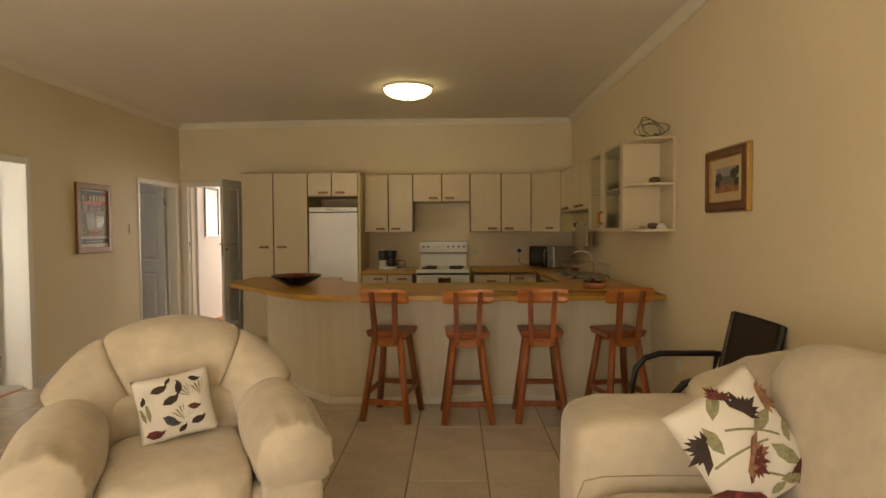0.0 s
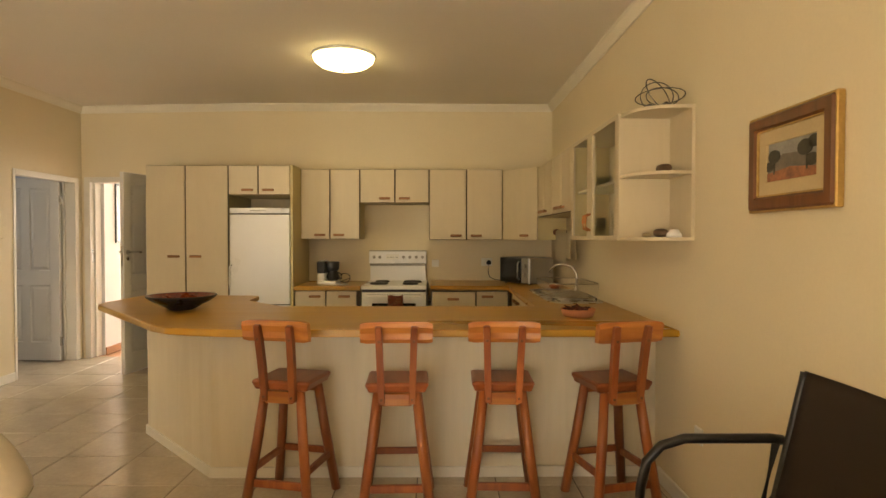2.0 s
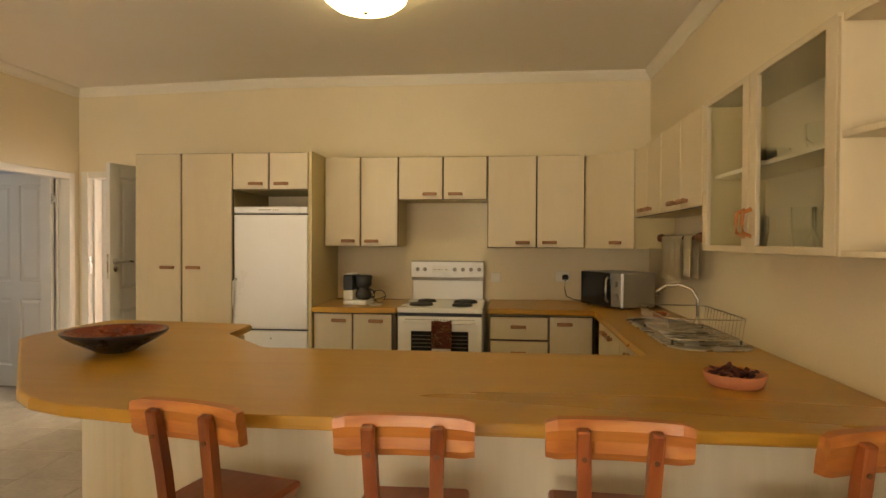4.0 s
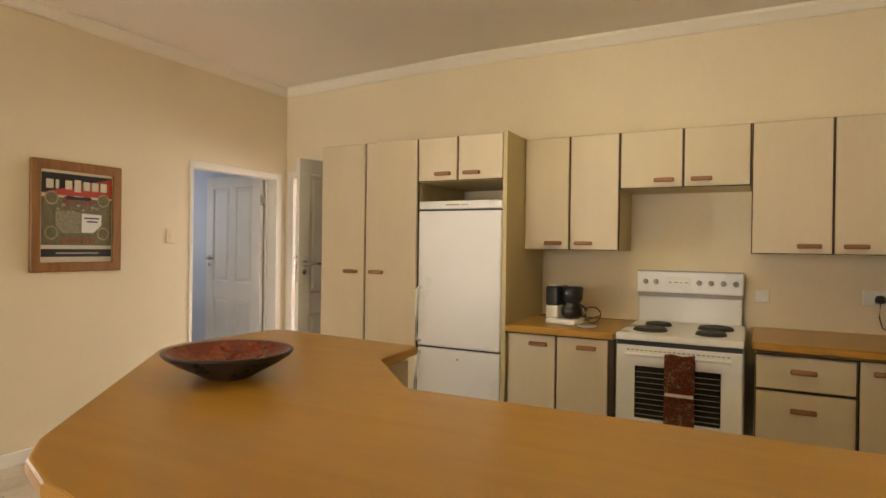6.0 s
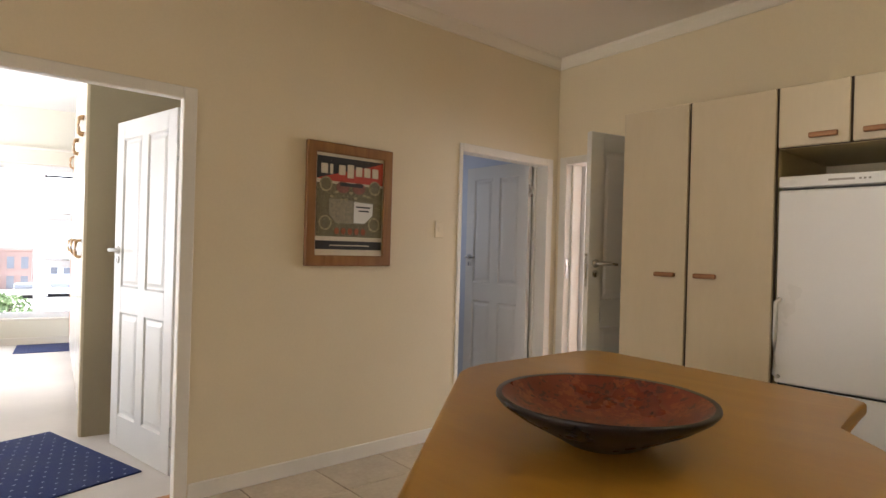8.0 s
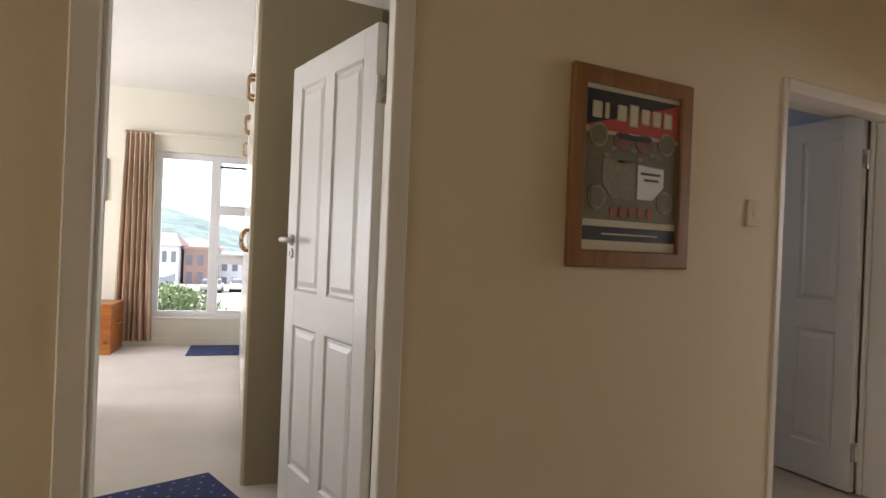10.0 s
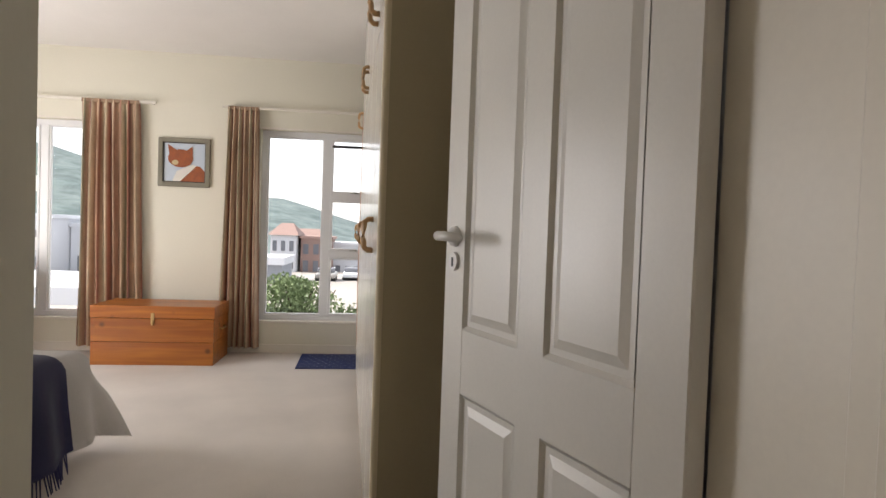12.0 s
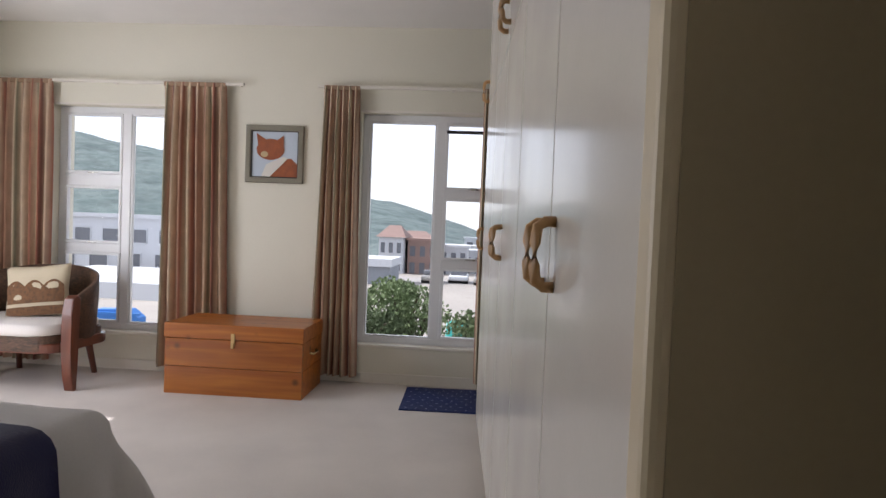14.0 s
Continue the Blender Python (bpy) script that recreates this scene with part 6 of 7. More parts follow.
win("window_1", *W1, -3.58, False, [(1.513, 1.618), (0.956, 1.033)])
w2 = win("window_2", *W2, -0.945, True, [(1.516, 1.584), (0.949, 1.014)])
part("blind_edge", box(-0.9, W2[1] - 0.06, UW + 0.06, UW + 0.075, 2.035, 2.06), BLACKPL, w2, "dark open-sash edge")
for n, (a, b) in enumerate(((W1[0] - 0.55, W1[1] + 0.55), (W2[0] - 0.35, W2[1] + 0.6))):
    rl = thing("curtain_rail", ((a + b) / 2, UW - 0.06, 2.35), "white curtain rail above the window", "rail", "curtain rails")
    part("rail", box(a, b, UW - 0.075, UW - 0.055, 2.345, 2.37, 0.003), TRIM, rl)
    for x in (a + 0.05, (a + b) / 2, b - 0.05):
        part("bracket", box(x - 0.01, x + 0.01, UW - 0.07, UW, 2.348, 2.366), TRIM, rl)
    part("pelmet_batten", box(W1[0] - 0.03 if n == 0 else W2[0] - 0.03, W1[1] if n == 0 else W2[1], UW - 0.012, UW, WZ[1] + 0.002, WZ[1] + 0.016), TRIM, rl)


def curtain(v0, v1, b0, b1, folds, label, seed, u=UW - 0.07, amp=0.035, zt=2.36, zb=0.06):
    """Pleated cloth from the rail to just above the floor; b0, b1: its edges at the hem."""
    bm = bmesh.new()
    n, rows, grid = folds * 8, 18, []
    uvl = bm.loops.layers.uv.new("UVMap")
    for r in range(rows + 1):
        t = r / rows
        z = zt + (zb - zt) * t
        row = []
        for i in range(n + 1):
            s_ = i / n
            pinch = min(1.0, 0.35 + t * 4)
            x = (v0 + (v1 - v0) * s_) * (1 - t) + (b0 + (b1 - b0) * s_) * t + 0.012 * math.sin(seed + s_ * 9 + t * 3) * t
            y = u + amp * pinch * math.sin(s_ * folds * 2 * math.pi + seed + 0.5 * math.sin(t * 3 + seed)) + 0.01 * math.sin(seed * 3 + s_ * 5) * t
            row.append(bm.verts.new((x, y, z)))
        grid.append(row)
    for r in range(rows):
        for i in range(n):
            f = bm.faces.new((grid[r][i], grid[r][i + 1], grid[r + 1][i + 1], grid[r + 1][i]))
            for lp_, (ii, rr) in zip(f.loops, ((i, r), (i + 1, r), (i + 1, r + 1), (i, r + 1))):
                lp_[uvl].uv = (ii / n, rr / rows)
    c = thing("curtain", ((v0 + v1) / 2, u, zb), label, "curtain", "striped curtains")
    part("cloth", bm, STRIPES, c, "", True)
    part("heading", box(v0, v1, u - 0.006, u + 0.006, zt - 0.03, zt + 0.008, 0.003), plain("curtain_heading", (0.3, 0.2, 0.13), 0.9), c)
    return c


curtain(-4.62, -4.13, -4.6, -4.12, 7, "striped brown curtain drawn to the corner of the room", 0.4)
curtain(-3.19, -2.675, -3.2, -2.62, 8, "striped brown and cream curtain beside the chest", 1.3)
curtain(-1.878, -1.588, -1.93, -1.555, 6, "striped brown curtain hanging behind the chest", 2.2)
curtain(-0.61, -0.3, -0.605, -0.3, 5, "striped brown curtain beside the wardrobe", 3.1)
# painting of an animal, drawn as plain shapes
ct = thing("framed_painting", (-2.28, UW, 1.58), "small russet and pale blue painting in a grey frame", "painting")
a0, a1, b0, b1 = -2.52, -2.043, 1.583, 2.047
part("frame", frame_ring(a0, a1, b0, b1, 0.045, UW - 0.028, UW, 0.006), SILVERFRAME, ct)
part("inner_slip", frame_ring(a0 + 0.043, a1 - 0.043, b0 + 0.043, b1 - 0.043, 0.008, UW - 0.02, UW - 0.004, 0.001), BLACKPL, ct)
part("canvas", box(a0 + 0.045, a1 - 0.045, UW - 0.01, UW - 0.002, b0 + 0.045, b1 - 0.045), SKYBLUE, ct)
part("body_shape", poly([(a0 + 0.17, b0 + 0.05), (a1 - 0.048, b0 + 0.05), (a1 - 0.048, b0 + 0.15), (a1 - 0.1, b0 + 0.2), (a1 - 0.16, b0 + 0.2), (a1 - 0.26, b0 + 0.12)], UW - 0.013), RUSSET, ct)
part("pale_shape", poly([(a0 + 0.13, b0 + 0.05), (a0 + 0.2, b0 + 0.05), (a1 - 0.13, b0 + 0.2), (a1 - 0.17, b0 + 0.215), (a0 + 0.17, b0 + 0.15)], UW - 0.015), INKWHITE, ct)
part("round_shape", disc((a0 + a1) / 2 - 0.035, b0 + 0.27, 0.115, 0.085, UW - 0.018, 26), RUSSET, ct)
part("point_shape", poly([(a0 + 0.1, b0 + 0.3), (a0 + 0.085, b0 + 0.4), (a0 + 0.17, b0 + 0.345)], UW - 0.0165), RUSSET, ct)
part("point_shape", poly([(a0 + 0.25, b0 + 0.34), (a0 + 0.31, b0 + 0.385), (a0 + 0.315, b0 + 0.28)], UW - 0.0165), RUSSET, ct)
part("pale_patch", disc(a0 + 0.155, b0 + 0.23, 0.03, 0.024, UW - 0.0205, 16), LINEN, ct)
# pine chest
cb = thing("pine_chest", (-2.33, 4.82, 0), "knotty orange pine blanket chest with a brass hasp", "chest")
v0, v1, u0, u1 = -2.838, -1.822, 4.53, 5.03
for z0, z1 in ((0.0, 0.2), (0.203, 0.405)):
    part("front_board", box(v0, v1, u0, u0 + 0.022, z0, z1, 0.003), PINE, cb)
    part("back_board", box(v0, v1, u1 - 0.022, u1, z0, z1, 0.003), PINE, cb)
    for x in (v0, v1 - 0.022):
        part("end_board", box(x + 0.001, x + 0.021, u0 + 0.022, u1 - 0.022, z0, z1, 0.003), PINE, cb)
part("bottom", box(v0 + 0.02, v1 - 0.02, u0 + 0.02, u1 - 0.02, 0.02, 0.04), PINE, cb)
lid = part("lid", box(v0 - 0.006, v1 + 0.006, u0 - 0.006, u1, 0.408, 0.515, 0.006, None, 2), PINE, cb)
for k in range(8):
    z = 0.01 + k * 0.05
    part("dovetail", box(v1 - 0.0015, v1 + 0.0012, u0 + 0.001, u0 + 0.022, z, z + 0.028), FRAMEWOOD, cb)
hs_ = part("hasp", box(-2.345, -2.315, u0 - 0.013, u0 - 0.005, 0.36, 0.455, 0.003), BRASS, cb, "brass hasp")
part("padlock_eye", box(-2.34, -2.32, u0 - 0.022, u0 - 0.012, 0.35, 0.39, 0.003), BRASS, hs_)
part("end_handle", tube([(v1 + 0.004, 4.7, 0.31), (v1 + 0.028, 4.71, 0.3), (v1 + 0.028, 4.83, 0.3), (v1 + 0.004, 4.84, 0.31)], 0.007, 8), BRASS, cb, "rope-like end handle", True)


def rug(name, corner, w, d, turn, label, dots):
    """A low-pile mat with a hem; corner and turn in the bedroom frame."""
    r = thing(name, (*corner, 0.002), label, "rug", "blue rugs", turn=turn)
    part("mat", box(0, w, 0, d, 0, 0.009, 0.003), RUGBLUE, r)
    bm = bmesh.new()
    n = 0
    for i in range(int(w / 0.07)):
        for k in range(int(d / 0.07)):
            x, y = 0.04 + i * 0.07 + (0.035 if k % 2 else 0), 0.04 + k * 0.07
            if x < w - 0.03:
                box(x, x + 0.013, y, y + 0.006, 0.0085, 0.0096, 0, bm)
                n += 1
    tagged(part("woven_dots", bm, RUGDOT, r, "pale woven dots"), kind="stuff")
    return r


rug("rug", (-1.11, 4.44), 0.86, 0.6, 1.5, "small navy blue mat with pale dots below the window", True)
rug("rug", (-0.585, 1.13), 0.68, 1.12, 205.5, "navy blue mat with pale dots inside the bedroom door", True)

# wardrobe wall: side panel, five bays of doors with upper doors, wooden handles
FR = BED @ pose(-0.41, 0.99, 0, 0, 0, 2.8)
wd = thing("wardrobe", (0.3, 1.6, 0), "built-in cream gloss wardrobe with wooden handles", "wardrobe")
part("side_panel", box(0.0, 0.6, -0.056, -0.048, 0.0, 2.85), WARDSHADE, wd, "end panel, its shade put into a drab colour")
part("end_stile", box(-0.02, 0.02, -0.053, 0.0, 0.0, 2.85, 0.012, None, 3), FRONT, wd, "cream edge strip")
part("carcass", box(0.01, 0.6, -0.047, 3.16, 0.09, 2.85), WARDSHADE, wd)
part("plinth", box(0.05, 0.58, 0.02, 3.12, 0, 0.09), WARDSHADE, wd)
bays = [0.002, 0.56, 1.16, 1.76, 2.36, 3.15]
for k in range(5):
    y0, y1 = bays[k], bays[k + 1]
    for z0, z1 in ((0.1, 1.985), (1.99, 2.84)):
        leaf = part("wardrobe_door", box(-0.012, 0.008, y0 + 0.0025, y1 - 0.0025, z0, z1, 0.003), WARDROBE, wd)
        hy = y1 - 0.055 if k % 2 == 0 else y0 + 0.055
        hz = 1.215 if z0 < 1 else 2.115
        bm = tube([(-0.012, hy, hz - 0.06), (-0.03, hy, hz - 0.06), (-0.044, hy, hz - 0.05), (-0.048, hy, hz - 0.02), (-0.048, hy, hz + 0.02), (-0.044, hy, hz + 0.05), (-0.03, hy, hz + 0.06), (-0.012, hy, hz + 0.06)], 0.0105, 10)
        part("handle", bm, HANDLE2, leaf, "bow-shaped wooden handle", True)

# bed with duvet and throw
FR = BED
bd = thing("double_bed", (-2.9, 1.65, 0), "double bed with a cloth-covered base", "bed")
part("base", box(-3.95, -1.98, 0.62, 2.4, 0.1, 0.34, 0.02, None, 2), BEDBASE, bd)
part("mattress", box(-3.95, -1.98, 0.62, 2.4, 0.34, 0.53, 0.06, None, 4), DUVET, bd, "", True)
for x, y in ((-3.85, 0.72), (-2.08, 0.72), (-3.85, 2.3), (-2.08, 2.3)):
    part("foot", lathe([(0.03, 0), (0.035, 0.05), (0.025, 0.1), (0.001, 0.1)], (x, y, 0), 14), MAHOG, bd, "", True)


def drape(name, x0, x1, y0, y1, z, over_x, over_y, hang, mat, label, category, cell=0.04, soft=0.07, ripple=0.02, lift=0.0, seed=0.0, thick=0.012, flare=0.0):
    """Cloth laid on the bed that falls over its right edge (over_x) and its window-side edge (over_y)."""
    bm = bmesh.new()
    nx, ny = int((x1 - x0) / cell), int((y1 - y0) / cell)
    grid = []
    for i in range(nx + 1):
        row = []
        for k in range(ny + 1):
            x, y = x0 + (x1 - x0) * i / nx, y0 + (y1 - y0) * k / ny
            ox, oy = max(0.0, x - over_x), max(0.0, y - over_y)
            far = math.hypot(ox, oy)
            px, py, pz = min(x, over_x), min(y, over_y), z
            if far > 0:
                if far < soft * 1.57:
                    out, drop = soft * math.sin(far / soft), soft * (1 - math.cos(far / soft))
                else:
                    out, drop = soft + (far - soft * 1.57) * (0.12 + flare * min(1.0, min(ox, oy) * 5)), soft + (far - soft * 1.57)
                along = (y if ox > oy else x)
                out += ripple * math.sin(along * 17 + seed) * min(1, drop * 4)
                px += out * ox / far
                py += out * oy / far
                pz = z - min(drop, hang)
            pz += 0.012 * noise.noise(Vector((x * 3 + seed, y * 3, 0))) + lift
            row.append(bm.verts.new((px, py, max(pz, 0.02))))
        grid.append(row)
    for i in range(nx):
        for k in range(ny):
            bm.faces.new((grid[i][k], grid[i + 1][k], grid[i + 1][k + 1], grid[i][k + 1]))
    bmesh.ops.solidify(bm, geom=bm.faces, thickness=-thick)
    return single(name, bm, mat, label, category, smooth=True)


drape("duvet", -3.9, -1.48, 0.66, 2.9, 0.56, -1.97, 2.42, 0.5, DUVET, "white cotton duvet spread over the bed", "duvet", 0.045, 0.09, 0.025, 0.0, 0.3, 0.02, 0.3)
th = drape("throw", -3.7, -1.42, 0.62, 2.12, 0.6, -1.945, 9.0, 0.46, THROW, "navy wool throw with a fringe across the bed", "throw", 0.04, 0.1, 0.022, 0.008, 1.1, 0.014)
bm = bmesh.new()
for k in range(86):
    y = 0.65 + k * 0.0168
    x = -1.945 + 0.1 + 0.05 + 0.022 * math.sin(y * 17 + 1.1)
    rod((x - 0.01, y, 0.15), (x + random.uniform(-0.012, 0.012), y + random.uniform(-0.008, 0.008), 0.065), 0.004, 0.0025, 5, bm)
fringe = new("fringe", mesh_of("fringe", bm, THROW))
fringe.parent = th
tagged(fringe, "navy wool fringe", kind="stuff")

# tub armchair with a cushion
ta = thing("tub_chair", (-3.97, 4.66, 0), "dark wicker tub chair with mahogany arms and a white seat", "chair")
ccx, ccy = -3.97, 4.66
bm = bmesh.new()
rows = []
for k in range(25):
    a = radians(-28 + 236 * k / 24)
    top = 0.62 + 0.24 * max(0.0, math.sin((a + radians(28)) / radians(236) * math.pi)) ** 0.8
    x, y = ccx + 0.4 * math.cos(a), ccy + 0.36 * math.sin(a)
    rows.append([bm.verts.new((ccx + (x - ccx) * s_, ccy + (y - ccy) * s_, z)) for s_, z in ((0.96, 0.34), (1.0, top * 0.8), (1.0, top), (0.93, top), (0.92, top * 0.8), (0.9, 0.34))])
for u, w in zip(rows, rows[1:]):
    for k in range(6):
        bm.faces.new((u[k], u[(k + 1) % 6], w[(k + 1) % 6], w[k]))
bm.faces.new(rows[0])
bm.faces.new(rows[-1])
part("wicker_back", bm, WICKER, ta, "curved dark wicker back", True)
part("seat_frame", prism(rounded(ccx - 0.38, ccx + 0.38, ccy - 0.34, ccy + 0.3, 0.12), 0.28, 0.35, 0.01), MAHOG, ta)
part("seat_cushion", prism(rounded(ccx - 0.34, ccx + 0.35, ccy - 0.36, ccy + 0.26, 0.12), 0.4, 0.48, 0.03, None, 4), SEATWHITE, ta, "white seat pad", True)
part("wicker_apron", prism(rounded(ccx - 0.355, ccx + 0.36, ccy - 0.345, ccy + 0.28, 0.12), 0.29, 0.405, 0.01), WICKER, ta)
for sx_ in (-1, 1):
    post = bmesh.new()
    side_ = [(-0.235, 0.0), (-0.265, 0.12), (-0.275, 0.3), (-0.27, 0.55), (-0.25, 0.665), (-0.2, 0.69), (-0.17, 0.66), (-0.185, 0.5), (-0.19, 0.3), (-0.2, 0.12), (-0.2, 0.0)]
    a_ = [post.verts.new((ccx + sx_ * 0.4 - 0.03, ccy + y, z)) for y, z in side_]
    b_ = [post.verts.new((ccx + sx_ * 0.4 + 0.03, ccy + y, z)) for y, z in side_]
    post.faces.new(a_)
    post.faces.new(b_)
    for k in range(len(side_)):
        post.faces.new((a_[k], a_[(k + 1) % 11], b_[(k + 1) % 11], b_[k]))
    bmesh.ops.bevel(post, geom=list(post.edges), offset=0.008, segments=2, profile=0.5, affect="EDGES")
    part("front_leg", post, MAHOG, ta, "mahogany arm post and leg")
    part("back_leg", tube([(ccx + sx_ * 0.26, ccy + 0.3, 0.0), (ccx + sx_ * 0.24, ccy + 0.24, 0.3)], [0.018, 0.024], 8), MAHOG, ta, "", True)
ta.matrix_basis = ta.matrix_basis @ Matrix.Diagonal((1.22, 1, 1, 1))
tc_ = thing("scatter_cushion", (-3.97, 4.7, 0.48), "woven tan cushion with brown figures and a striped edge", "cushion")
bm = pillow(0.46, 0.4, 0.13, seed=9)
bmesh.ops.transform(bm, matrix=pose(ccx + 0.02, ccy + 0.06, 0.67, -14, -6, 12), verts=bm.verts)
part("cover", bm, BEARCLOTH, tc_, "", True)
for name, x0, x1, z0, z1, lumps in (("woven_band", -0.2, 0.2, -0.1, 0.03, 3.0), ("striped_edge", -0.21, 0.21, -0.19, -0.125, 0.0)):
    bm = bmesh.new()
    top, bot = [], []
    for k in range(25):
        x = x0 + (x1 - x0) * k / 24
        zt = z1 + (0.045 * abs(math.sin(lumps * math.pi * k / 24)) if lumps else 0.0)
        for z, row in ((zt, top), ((zt + z0) / 2, None), (z0, bot)):
            a, b = x / 0.23, z / 0.2
            bulge = (max(0.0, 1 - a * a) * max(0.0, 1 - b * b)) ** 0.45
            v = bm.verts.new((x, -(0.065 + noise.noise(Vector((a * 2.5 + 9, b * 2.5, -1))) * 0.016) * bulge - 0.004, z))
            (top if row is top else bot if row is bot else top).append(v)
    mid_, up_ = top[1::2], top[0::2]
    for k in range(24):
        bm.faces.new((up_[k], up_[k + 1], mid_[k + 1], mid_[k]))
        bm.faces.new((mid_[k], mid_[k + 1], bot[k + 1], bot[k]))
    bmesh.ops.transform(bm, matrix=pose(ccx + 0.02, ccy + 0.06, 0.67, -14, -6, 12), verts=bm.verts)
    part(name, bm, TAPESTRY, tc_, "brown woven pattern", True)

# ---- outside, in the bedroom frame; the ground lies a storey and a slope below ----
def house(name, x0, x1, y0, y1, z0, z1, wall_mat, rows, label, roof=None, slabs=True):
    """A flat-roofed or tiled house; rows: storeys of (sill, head, count)."""
    h = thing(name, ((x0 + x1) / 2, (y0 + y1) / 2, z0), label, "house", "houses outside")
    part("wall", box(x0, x1, y0, y1, z0, z1), wall_mat, h)
    if roof:
        bm = bmesh.new()
        o = 0.4
        e = [bm.verts.new(p) for p in ((x0 - o, y0 - o, z1), (x1 + o, y0 - o, z1), (x1 + o, y1 + o, z1), (x0 - o, y1 + o, z1))]
        r0 = bm.verts.new((x0 + (x1 - x0) * 0.25, (y0 + y1) / 2, z1 + 1.6))
        r1 = bm.verts.new((x1 - (x1 - x0) * 0.25, (y0 + y1) / 2, z1 + 1.6))
        for f in ((e[0], e[1], r1, r0), (e[2], e[3], r0, r1), (e[1], e[2], r1), (e[3], e[0], r0), (e[3], e[2], e[1], e[0])):
            bm.faces.new(f)
        part("roof", bm, roof, h)
    elif slabs:
        part("parapet", box(x0 - 0.25, x1 + 0.25, y0 - 0.25, y1 + 0.25, z1, z1 + 0.35), wall_mat, h)
    for sill, head, count in rows:
        for k in range(count):
            wx = x0 + (x1 - x0) * (k + 0.5) / count
            ww = (x1 - x0) / count * 0.28
            wnd = part("window", box(wx - ww, wx + ww, y0 - 0.03, y0 + 0.1, sill, head), HOUSEGLASS, h)
            part("window_frame", frame_ring(wx - ww - 0.06, wx + ww + 0.06, sill - 0.06, head + 0.06, 0.08, y0 - 0.08, y0 - 0.02), wall_mat, wnd)
    return h


G0 = -2.3


def land(x, y):
    """Height of the ground sheet: it falls gently, then climbs to a ridge whose skyline drops to the right."""
    d = max(0.0, y - 6.5)
    low = G0 - 0.032 * min(d, 90)
    az = math.degrees(math.atan2(x, y))
    el = float(np.interp(az, [-70, -45, -35, -29, -20, -12, -8, -4, 0, 6, 40], [9, 9, 7.9, 6.6, 4.6, 2.9, 2.4, 1.2, -0.2, -0.6, -0.4]))
    el += 0.35 * noise.noise(Vector((az * 0.35, 0, 3)))
    top = 1.25 + 320 * math.tan(radians(el))
    k = min(1.0, max(0.0, (d - 95) / 220))
    return low + (max(top, low) - low) * k * k * (3 - 2 * k) + 0.12 * noise.noise(Vector((x * 0.1, y * 0.1, 2)))


# ground falls away from the house and then rises into the hill, one sheet
bm = bmesh.new()
cols = []
nx, ny = 110, 70
for i in range(nx + 1):
    col = []
    for k in range(ny + 1):
        y = 6.2 + 640 * (k / ny) ** 2.2
        x = (-1.3 + 2.4 * i / nx) * (y + 30)
        col.append(bm.verts.new((x, y, land(x, y) + (1.6 * noise.noise(Vector((x * 0.06, y * 0.06, 5))) if y > 130 else 0))))
    cols.append(col)
for i in range(nx):
    for k in range(ny):
        bm.faces.new((cols[i][k], cols[i + 1][k], cols[i + 1][k + 1], cols[i][k + 1]))
hill, t, bs_ = nodes_of("slope")
tc = t.nodes.new("ShaderNodeTexCoord")
sep = t.nodes.new("ShaderNodeSeparateXYZ")
link(t, tc.outputs["Object"], sep.inputs[0])
mr = t.nodes.new("ShaderNodeMapRange")
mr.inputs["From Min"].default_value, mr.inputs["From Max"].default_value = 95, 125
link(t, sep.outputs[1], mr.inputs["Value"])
scrub = node(t, "ShaderNodeTexNoise", Scale=0.12, Detail=8.0, Roughness=0.7)
link(t, tc.outputs["Object"], scrub.inputs["Vector"])
sr = t.nodes.new("ShaderNodeValToRGB")
sr.color_ramp.elements[0].position, sr.color_ramp.elements[1].position = 0.38, 0.62
# bluish tint of distant haze is put into the scrub colours
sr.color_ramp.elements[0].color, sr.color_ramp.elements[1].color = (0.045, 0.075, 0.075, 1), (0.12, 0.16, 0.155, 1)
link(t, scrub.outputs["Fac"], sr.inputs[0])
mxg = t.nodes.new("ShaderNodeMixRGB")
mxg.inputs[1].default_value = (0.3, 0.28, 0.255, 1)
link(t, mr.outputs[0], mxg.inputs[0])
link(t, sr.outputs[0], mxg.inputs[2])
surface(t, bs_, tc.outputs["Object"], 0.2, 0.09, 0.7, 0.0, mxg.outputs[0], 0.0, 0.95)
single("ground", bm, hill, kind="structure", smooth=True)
single("road", prism([(-16, 62), (-2, 58), (14, 64), (14, 70), (-2, 64), (-16, 68)], -4.6, -4.0), ROAD, kind="structure")

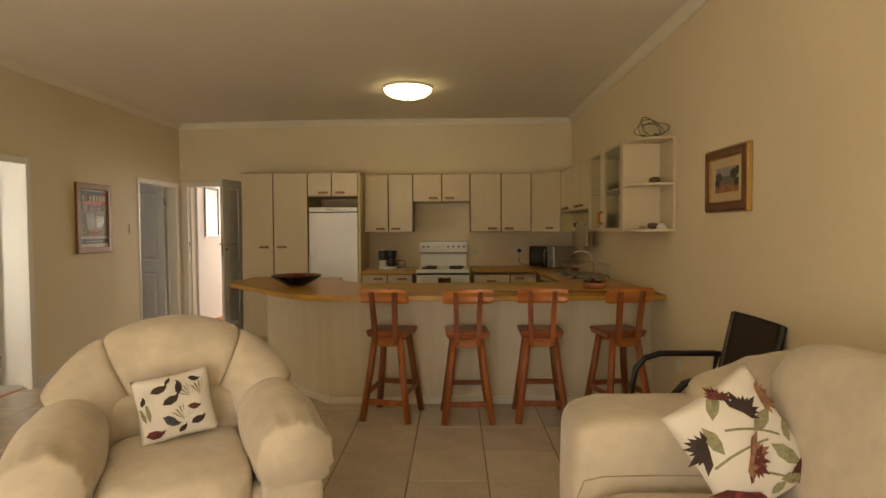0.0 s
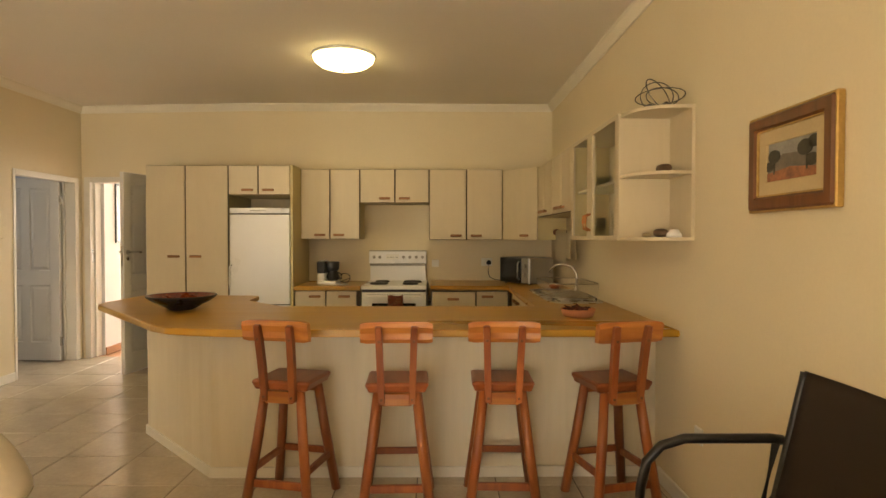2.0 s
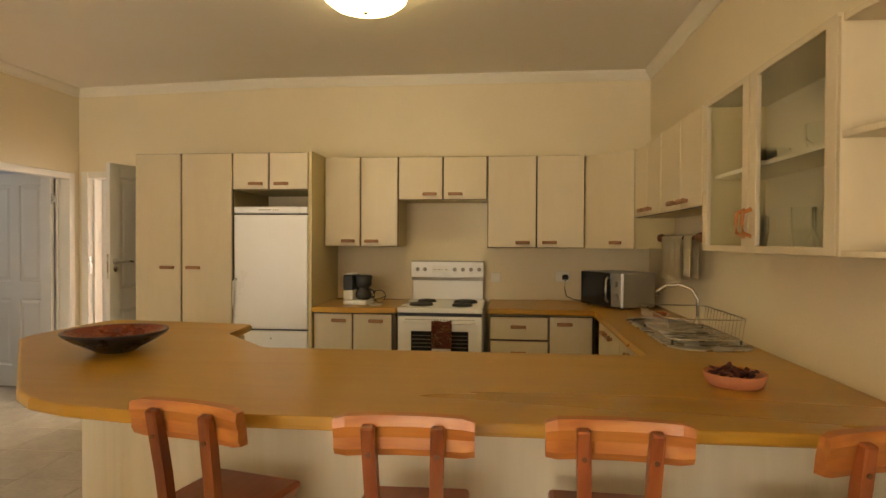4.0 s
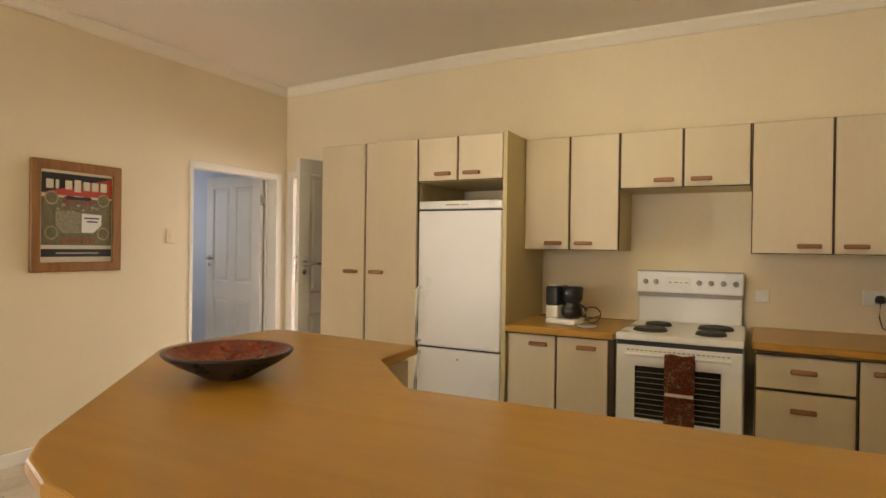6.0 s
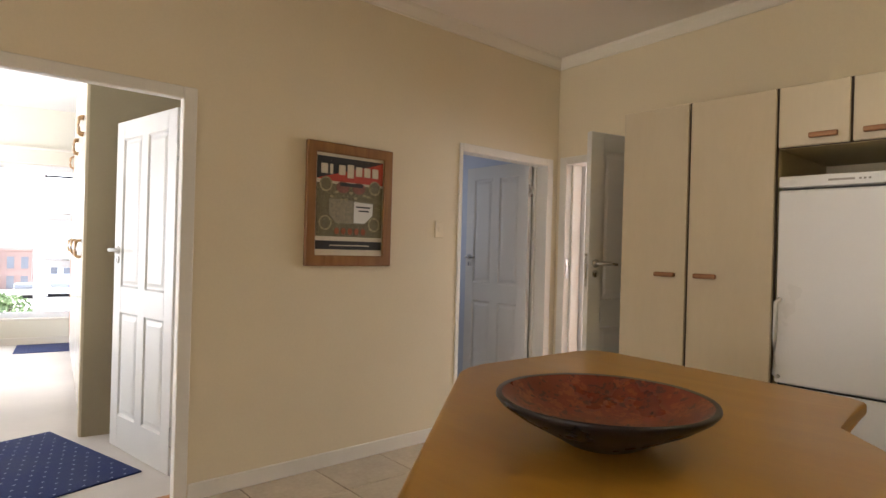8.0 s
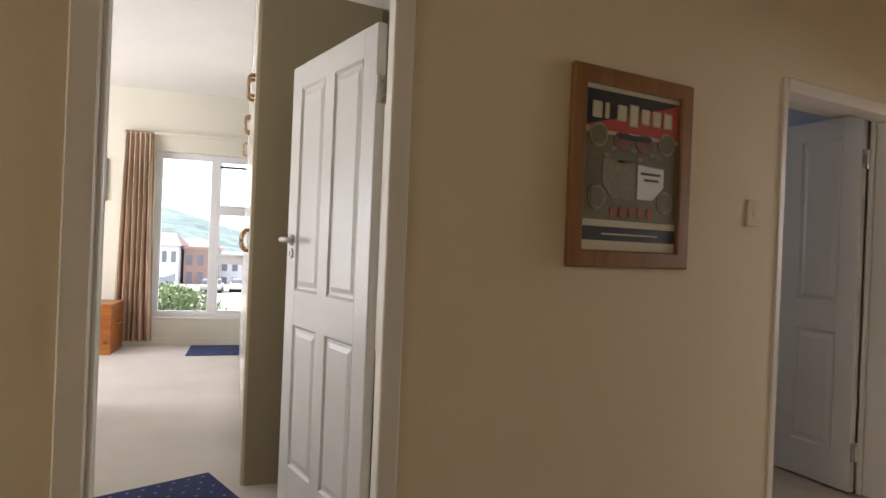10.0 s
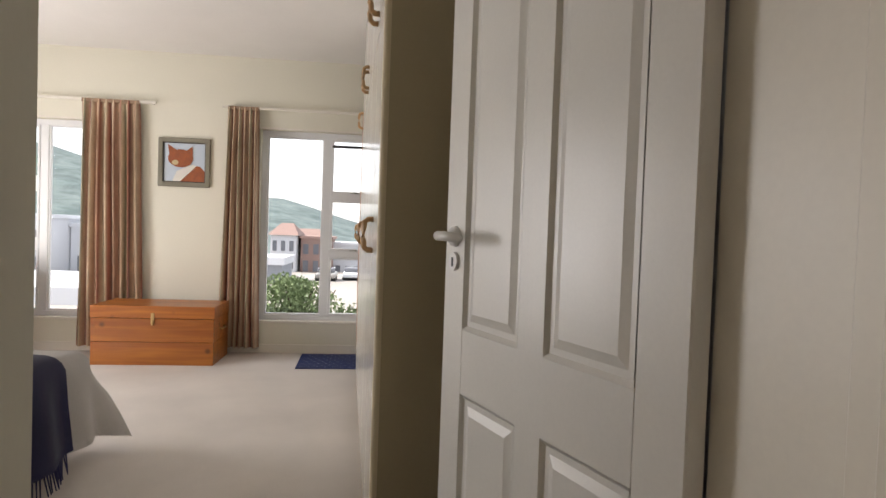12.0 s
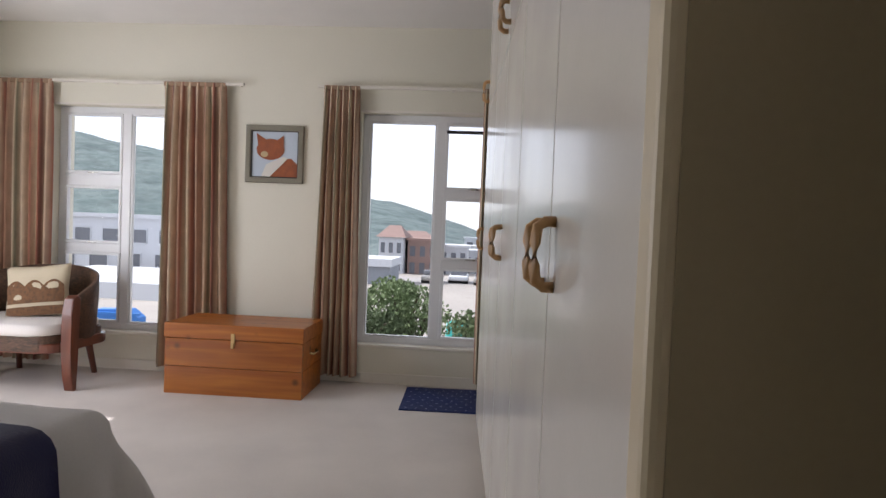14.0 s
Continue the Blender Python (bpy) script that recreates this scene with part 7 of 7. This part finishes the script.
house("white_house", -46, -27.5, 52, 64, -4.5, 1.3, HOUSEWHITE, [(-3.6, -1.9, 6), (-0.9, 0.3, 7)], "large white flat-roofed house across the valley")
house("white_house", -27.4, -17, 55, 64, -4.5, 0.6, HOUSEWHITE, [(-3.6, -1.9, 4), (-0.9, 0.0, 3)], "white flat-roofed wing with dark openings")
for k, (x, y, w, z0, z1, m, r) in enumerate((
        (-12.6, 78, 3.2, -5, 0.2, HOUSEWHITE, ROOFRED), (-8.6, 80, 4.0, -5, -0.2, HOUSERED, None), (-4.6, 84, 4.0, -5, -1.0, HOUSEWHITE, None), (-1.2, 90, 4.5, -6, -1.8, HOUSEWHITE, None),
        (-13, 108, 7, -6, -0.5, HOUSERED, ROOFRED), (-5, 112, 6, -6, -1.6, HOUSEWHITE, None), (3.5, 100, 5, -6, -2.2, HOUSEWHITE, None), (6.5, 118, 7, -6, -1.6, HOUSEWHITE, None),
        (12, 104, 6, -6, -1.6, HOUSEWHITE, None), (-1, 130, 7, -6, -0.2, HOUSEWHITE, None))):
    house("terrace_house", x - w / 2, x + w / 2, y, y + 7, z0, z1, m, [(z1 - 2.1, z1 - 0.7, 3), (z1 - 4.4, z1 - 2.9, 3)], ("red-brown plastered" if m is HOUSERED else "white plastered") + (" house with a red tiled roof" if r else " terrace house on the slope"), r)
single("garage", box(-13.2, -8.9, 54, 60, -5, -2.2), HOUSEGREY, "dark grey flat garage beside the road", "garage")
single("terrace_parapet", box(-13.6, -8.7, 53.6, 60.4, -2.2, -1.5), HOUSEWHITE, "white terrace parapet above the garage", "wall")
sl = thing("garden_slide", (-14.0, 21.5, land(-14, 21.5)), "blue painted sloping slide in the yard", "slide")
part("chute", poly([(-14.8, -2.9), (-13.1, -2.9), (-13.1, -2.4), (-13.5, -2.1), (-14.8, -2.15)], 21.4, 0.5), BLUEPAINT, sl)
part("rail", box(-14.8, -13.0, 21.3, 21.4, -2.3, -2.22), BLUEPAINT, sl)
single("white_yard_wall", box(-30, -11, 31, 31.5, -4.2, -2.2), HOUSEWHITE, "low white garden wall", "wall")
single("white_terrace", box(-34, -12, 33, 50, -4.2, -2.9), HOUSEWHITE, "pale paved terrace in front of the white house", "terrace")
single("tarpaulin", puff((-1.35, 23, -2.6), (0.5, 0.5, 0.45), 0.5, wrinkle=0.05, seed=2, n=14), TURQ, "turquoise tarpaulin heap between the bushes", "tarpaulin", smooth=True)
for k in range(5):
    x, y = -5.5 + k * 2.6, 60.5 + (k % 2) * 1.5
    z = -4.0
    cr = thing("parked_car", (x, y, z), "small light-coloured car parked at the roadside", "car", "parked cars")
    part("body", box(x - 1.0, x + 1.0, y - 1.9, y + 1.9, z + 0.3, z + 0.8, 0.15, None, 2), HOUSEWHITE if k % 2 else SILVER, cr)
    part("cabin", box(x - 0.85, x + 0.85, y - 1.0, y + 1.1, z + 0.79, z + 1.3, 0.15, None, 2), HOUSEGLASS, cr)
    for wy in (-1.2, 1.2):
        part("wheel", rod((x - 1.0, y + wy, z + 0.3), (x + 1.0, y + wy, z + 0.3), 0.3), BLACKPL, cr)


def bush(x, y, z, r, h, label, seed, count=900):
    """Stems and a crown of many small leaf clumps with gaps."""
    rnd = random.Random(seed)
    b = thing("bush", (x, y, z), label, "bush", "garden bushes")
    bm = bmesh.new()
    for k in range(7):
        a = k * 0.9
        tube([(x, y, z), (x + 0.3 * r * math.cos(a), y + 0.3 * r * math.sin(a), z + h * 0.4), (x + 0.6 * r * math.cos(a + 0.4), y + 0.6 * r * math.sin(a + 0.4), z + h * 0.75)], [0.07, 0.05, 0.02], 6, bm)
    part("stem", bm, BARK, b)
    bm = bmesh.new()
    lobes = [(rnd.uniform(-0.6, 0.6) * r, rnd.uniform(-0.6, 0.6) * r, h * rnd.uniform(0.25, 0.78), r * rnd.uniform(0.35, 0.6)) for _ in range(9)]
    for k in range(count):
        lx, ly, lz, lr = rnd.choice(lobes)
        a, c = rnd.uniform(0, 6.283), rnd.uniform(-0.7, 1)
        q = math.sqrt(1 - c * c)
        rr = lr * rnd.uniform(0.75, 1.08)
        p = Vector((x + lx + rr * q * math.cos(a), y + ly + rr * q * math.sin(a), z + lz + rr * c * 0.8))
        s_ = rnd.uniform(0.04, 0.09)
        e = Euler((rnd.uniform(0, 6), rnd.uniform(0, 6), rnd.uniform(0, 6))).to_matrix()
        vs = [bm.verts.new(p + e @ Vector(o) * s_) for o in ((-1, 0, 0), (0, -0.55, 0.2), (1, 0, 0), (0, 0.55, 0.2))]
        bm.faces.new(vs)
        vs2 = [bm.verts.new(p + e @ Vector((o[0], o[2], o[1])) * s_) for o in ((-1, 0, 0), (0, -0.55, 0.2), (1, 0, 0), (0, 0.55, 0.2))]
        bm.faces.new(vs2)
    tagged(part("crown", bm, BUSH, b, "dense small grey-green leaves"), kind="stuff")
    return b


bush(-2.8, 20.5, land(-2.8, 20.5) - 0.1, 1.65, 2.55, "large grey-green bush below the window", 1, 4200)
bush(-4.1, 18.5, land(-4.1, 18.5) - 0.1, 1.35, 1.6, "rounded grey-green bush below the window", 2, 3200)
bush(-3.0, 16.8, land(-3.0, 16.8) - 0.1, 0.8, 1.0, "low grey-green bush below the window", 6, 1200)
bush(-0.55, 18.5, land(-0.55, 18.5) - 0.1, 1.15, 1.6, "leafy green bush below the window", 3, 1900)
bush(1.2, 20.0, land(1.2, 20.0) - 0.1, 1.1, 1.8, "leafy green bush below the window", 4, 1600)

# ---- floor tiles, laid last ----
FR = ID
floor = single("floor", box(XW - 0.05, XE + 0.05, YS - 0.05, YN + 0.1, -0.1, -0.004), GROUT, kind="structure")
P, GAP = 0.445, 0.006
bm = box(0, P - GAP, 0, P - GAP, -0.008, 0.0)
bmesh.ops.bevel(bm, geom=[e for e in bm.edges if all(v.co.z > -0.001 for v in e.verts)], offset=0.0025, segments=1, affect="EDGES")
tile_mesh = mesh_of("tile", bm, TILE)
for i in range(-8, 5):
    for k in range(-14, 11):
        x, y = 0.013 + i * P, 2.803 + k * P
        if y > -2.6:
            tl = new("tile", tile_mesh)
            tl.parent = floor
            tl.location = (x, y, random.uniform(-0.0006, 0.0004))
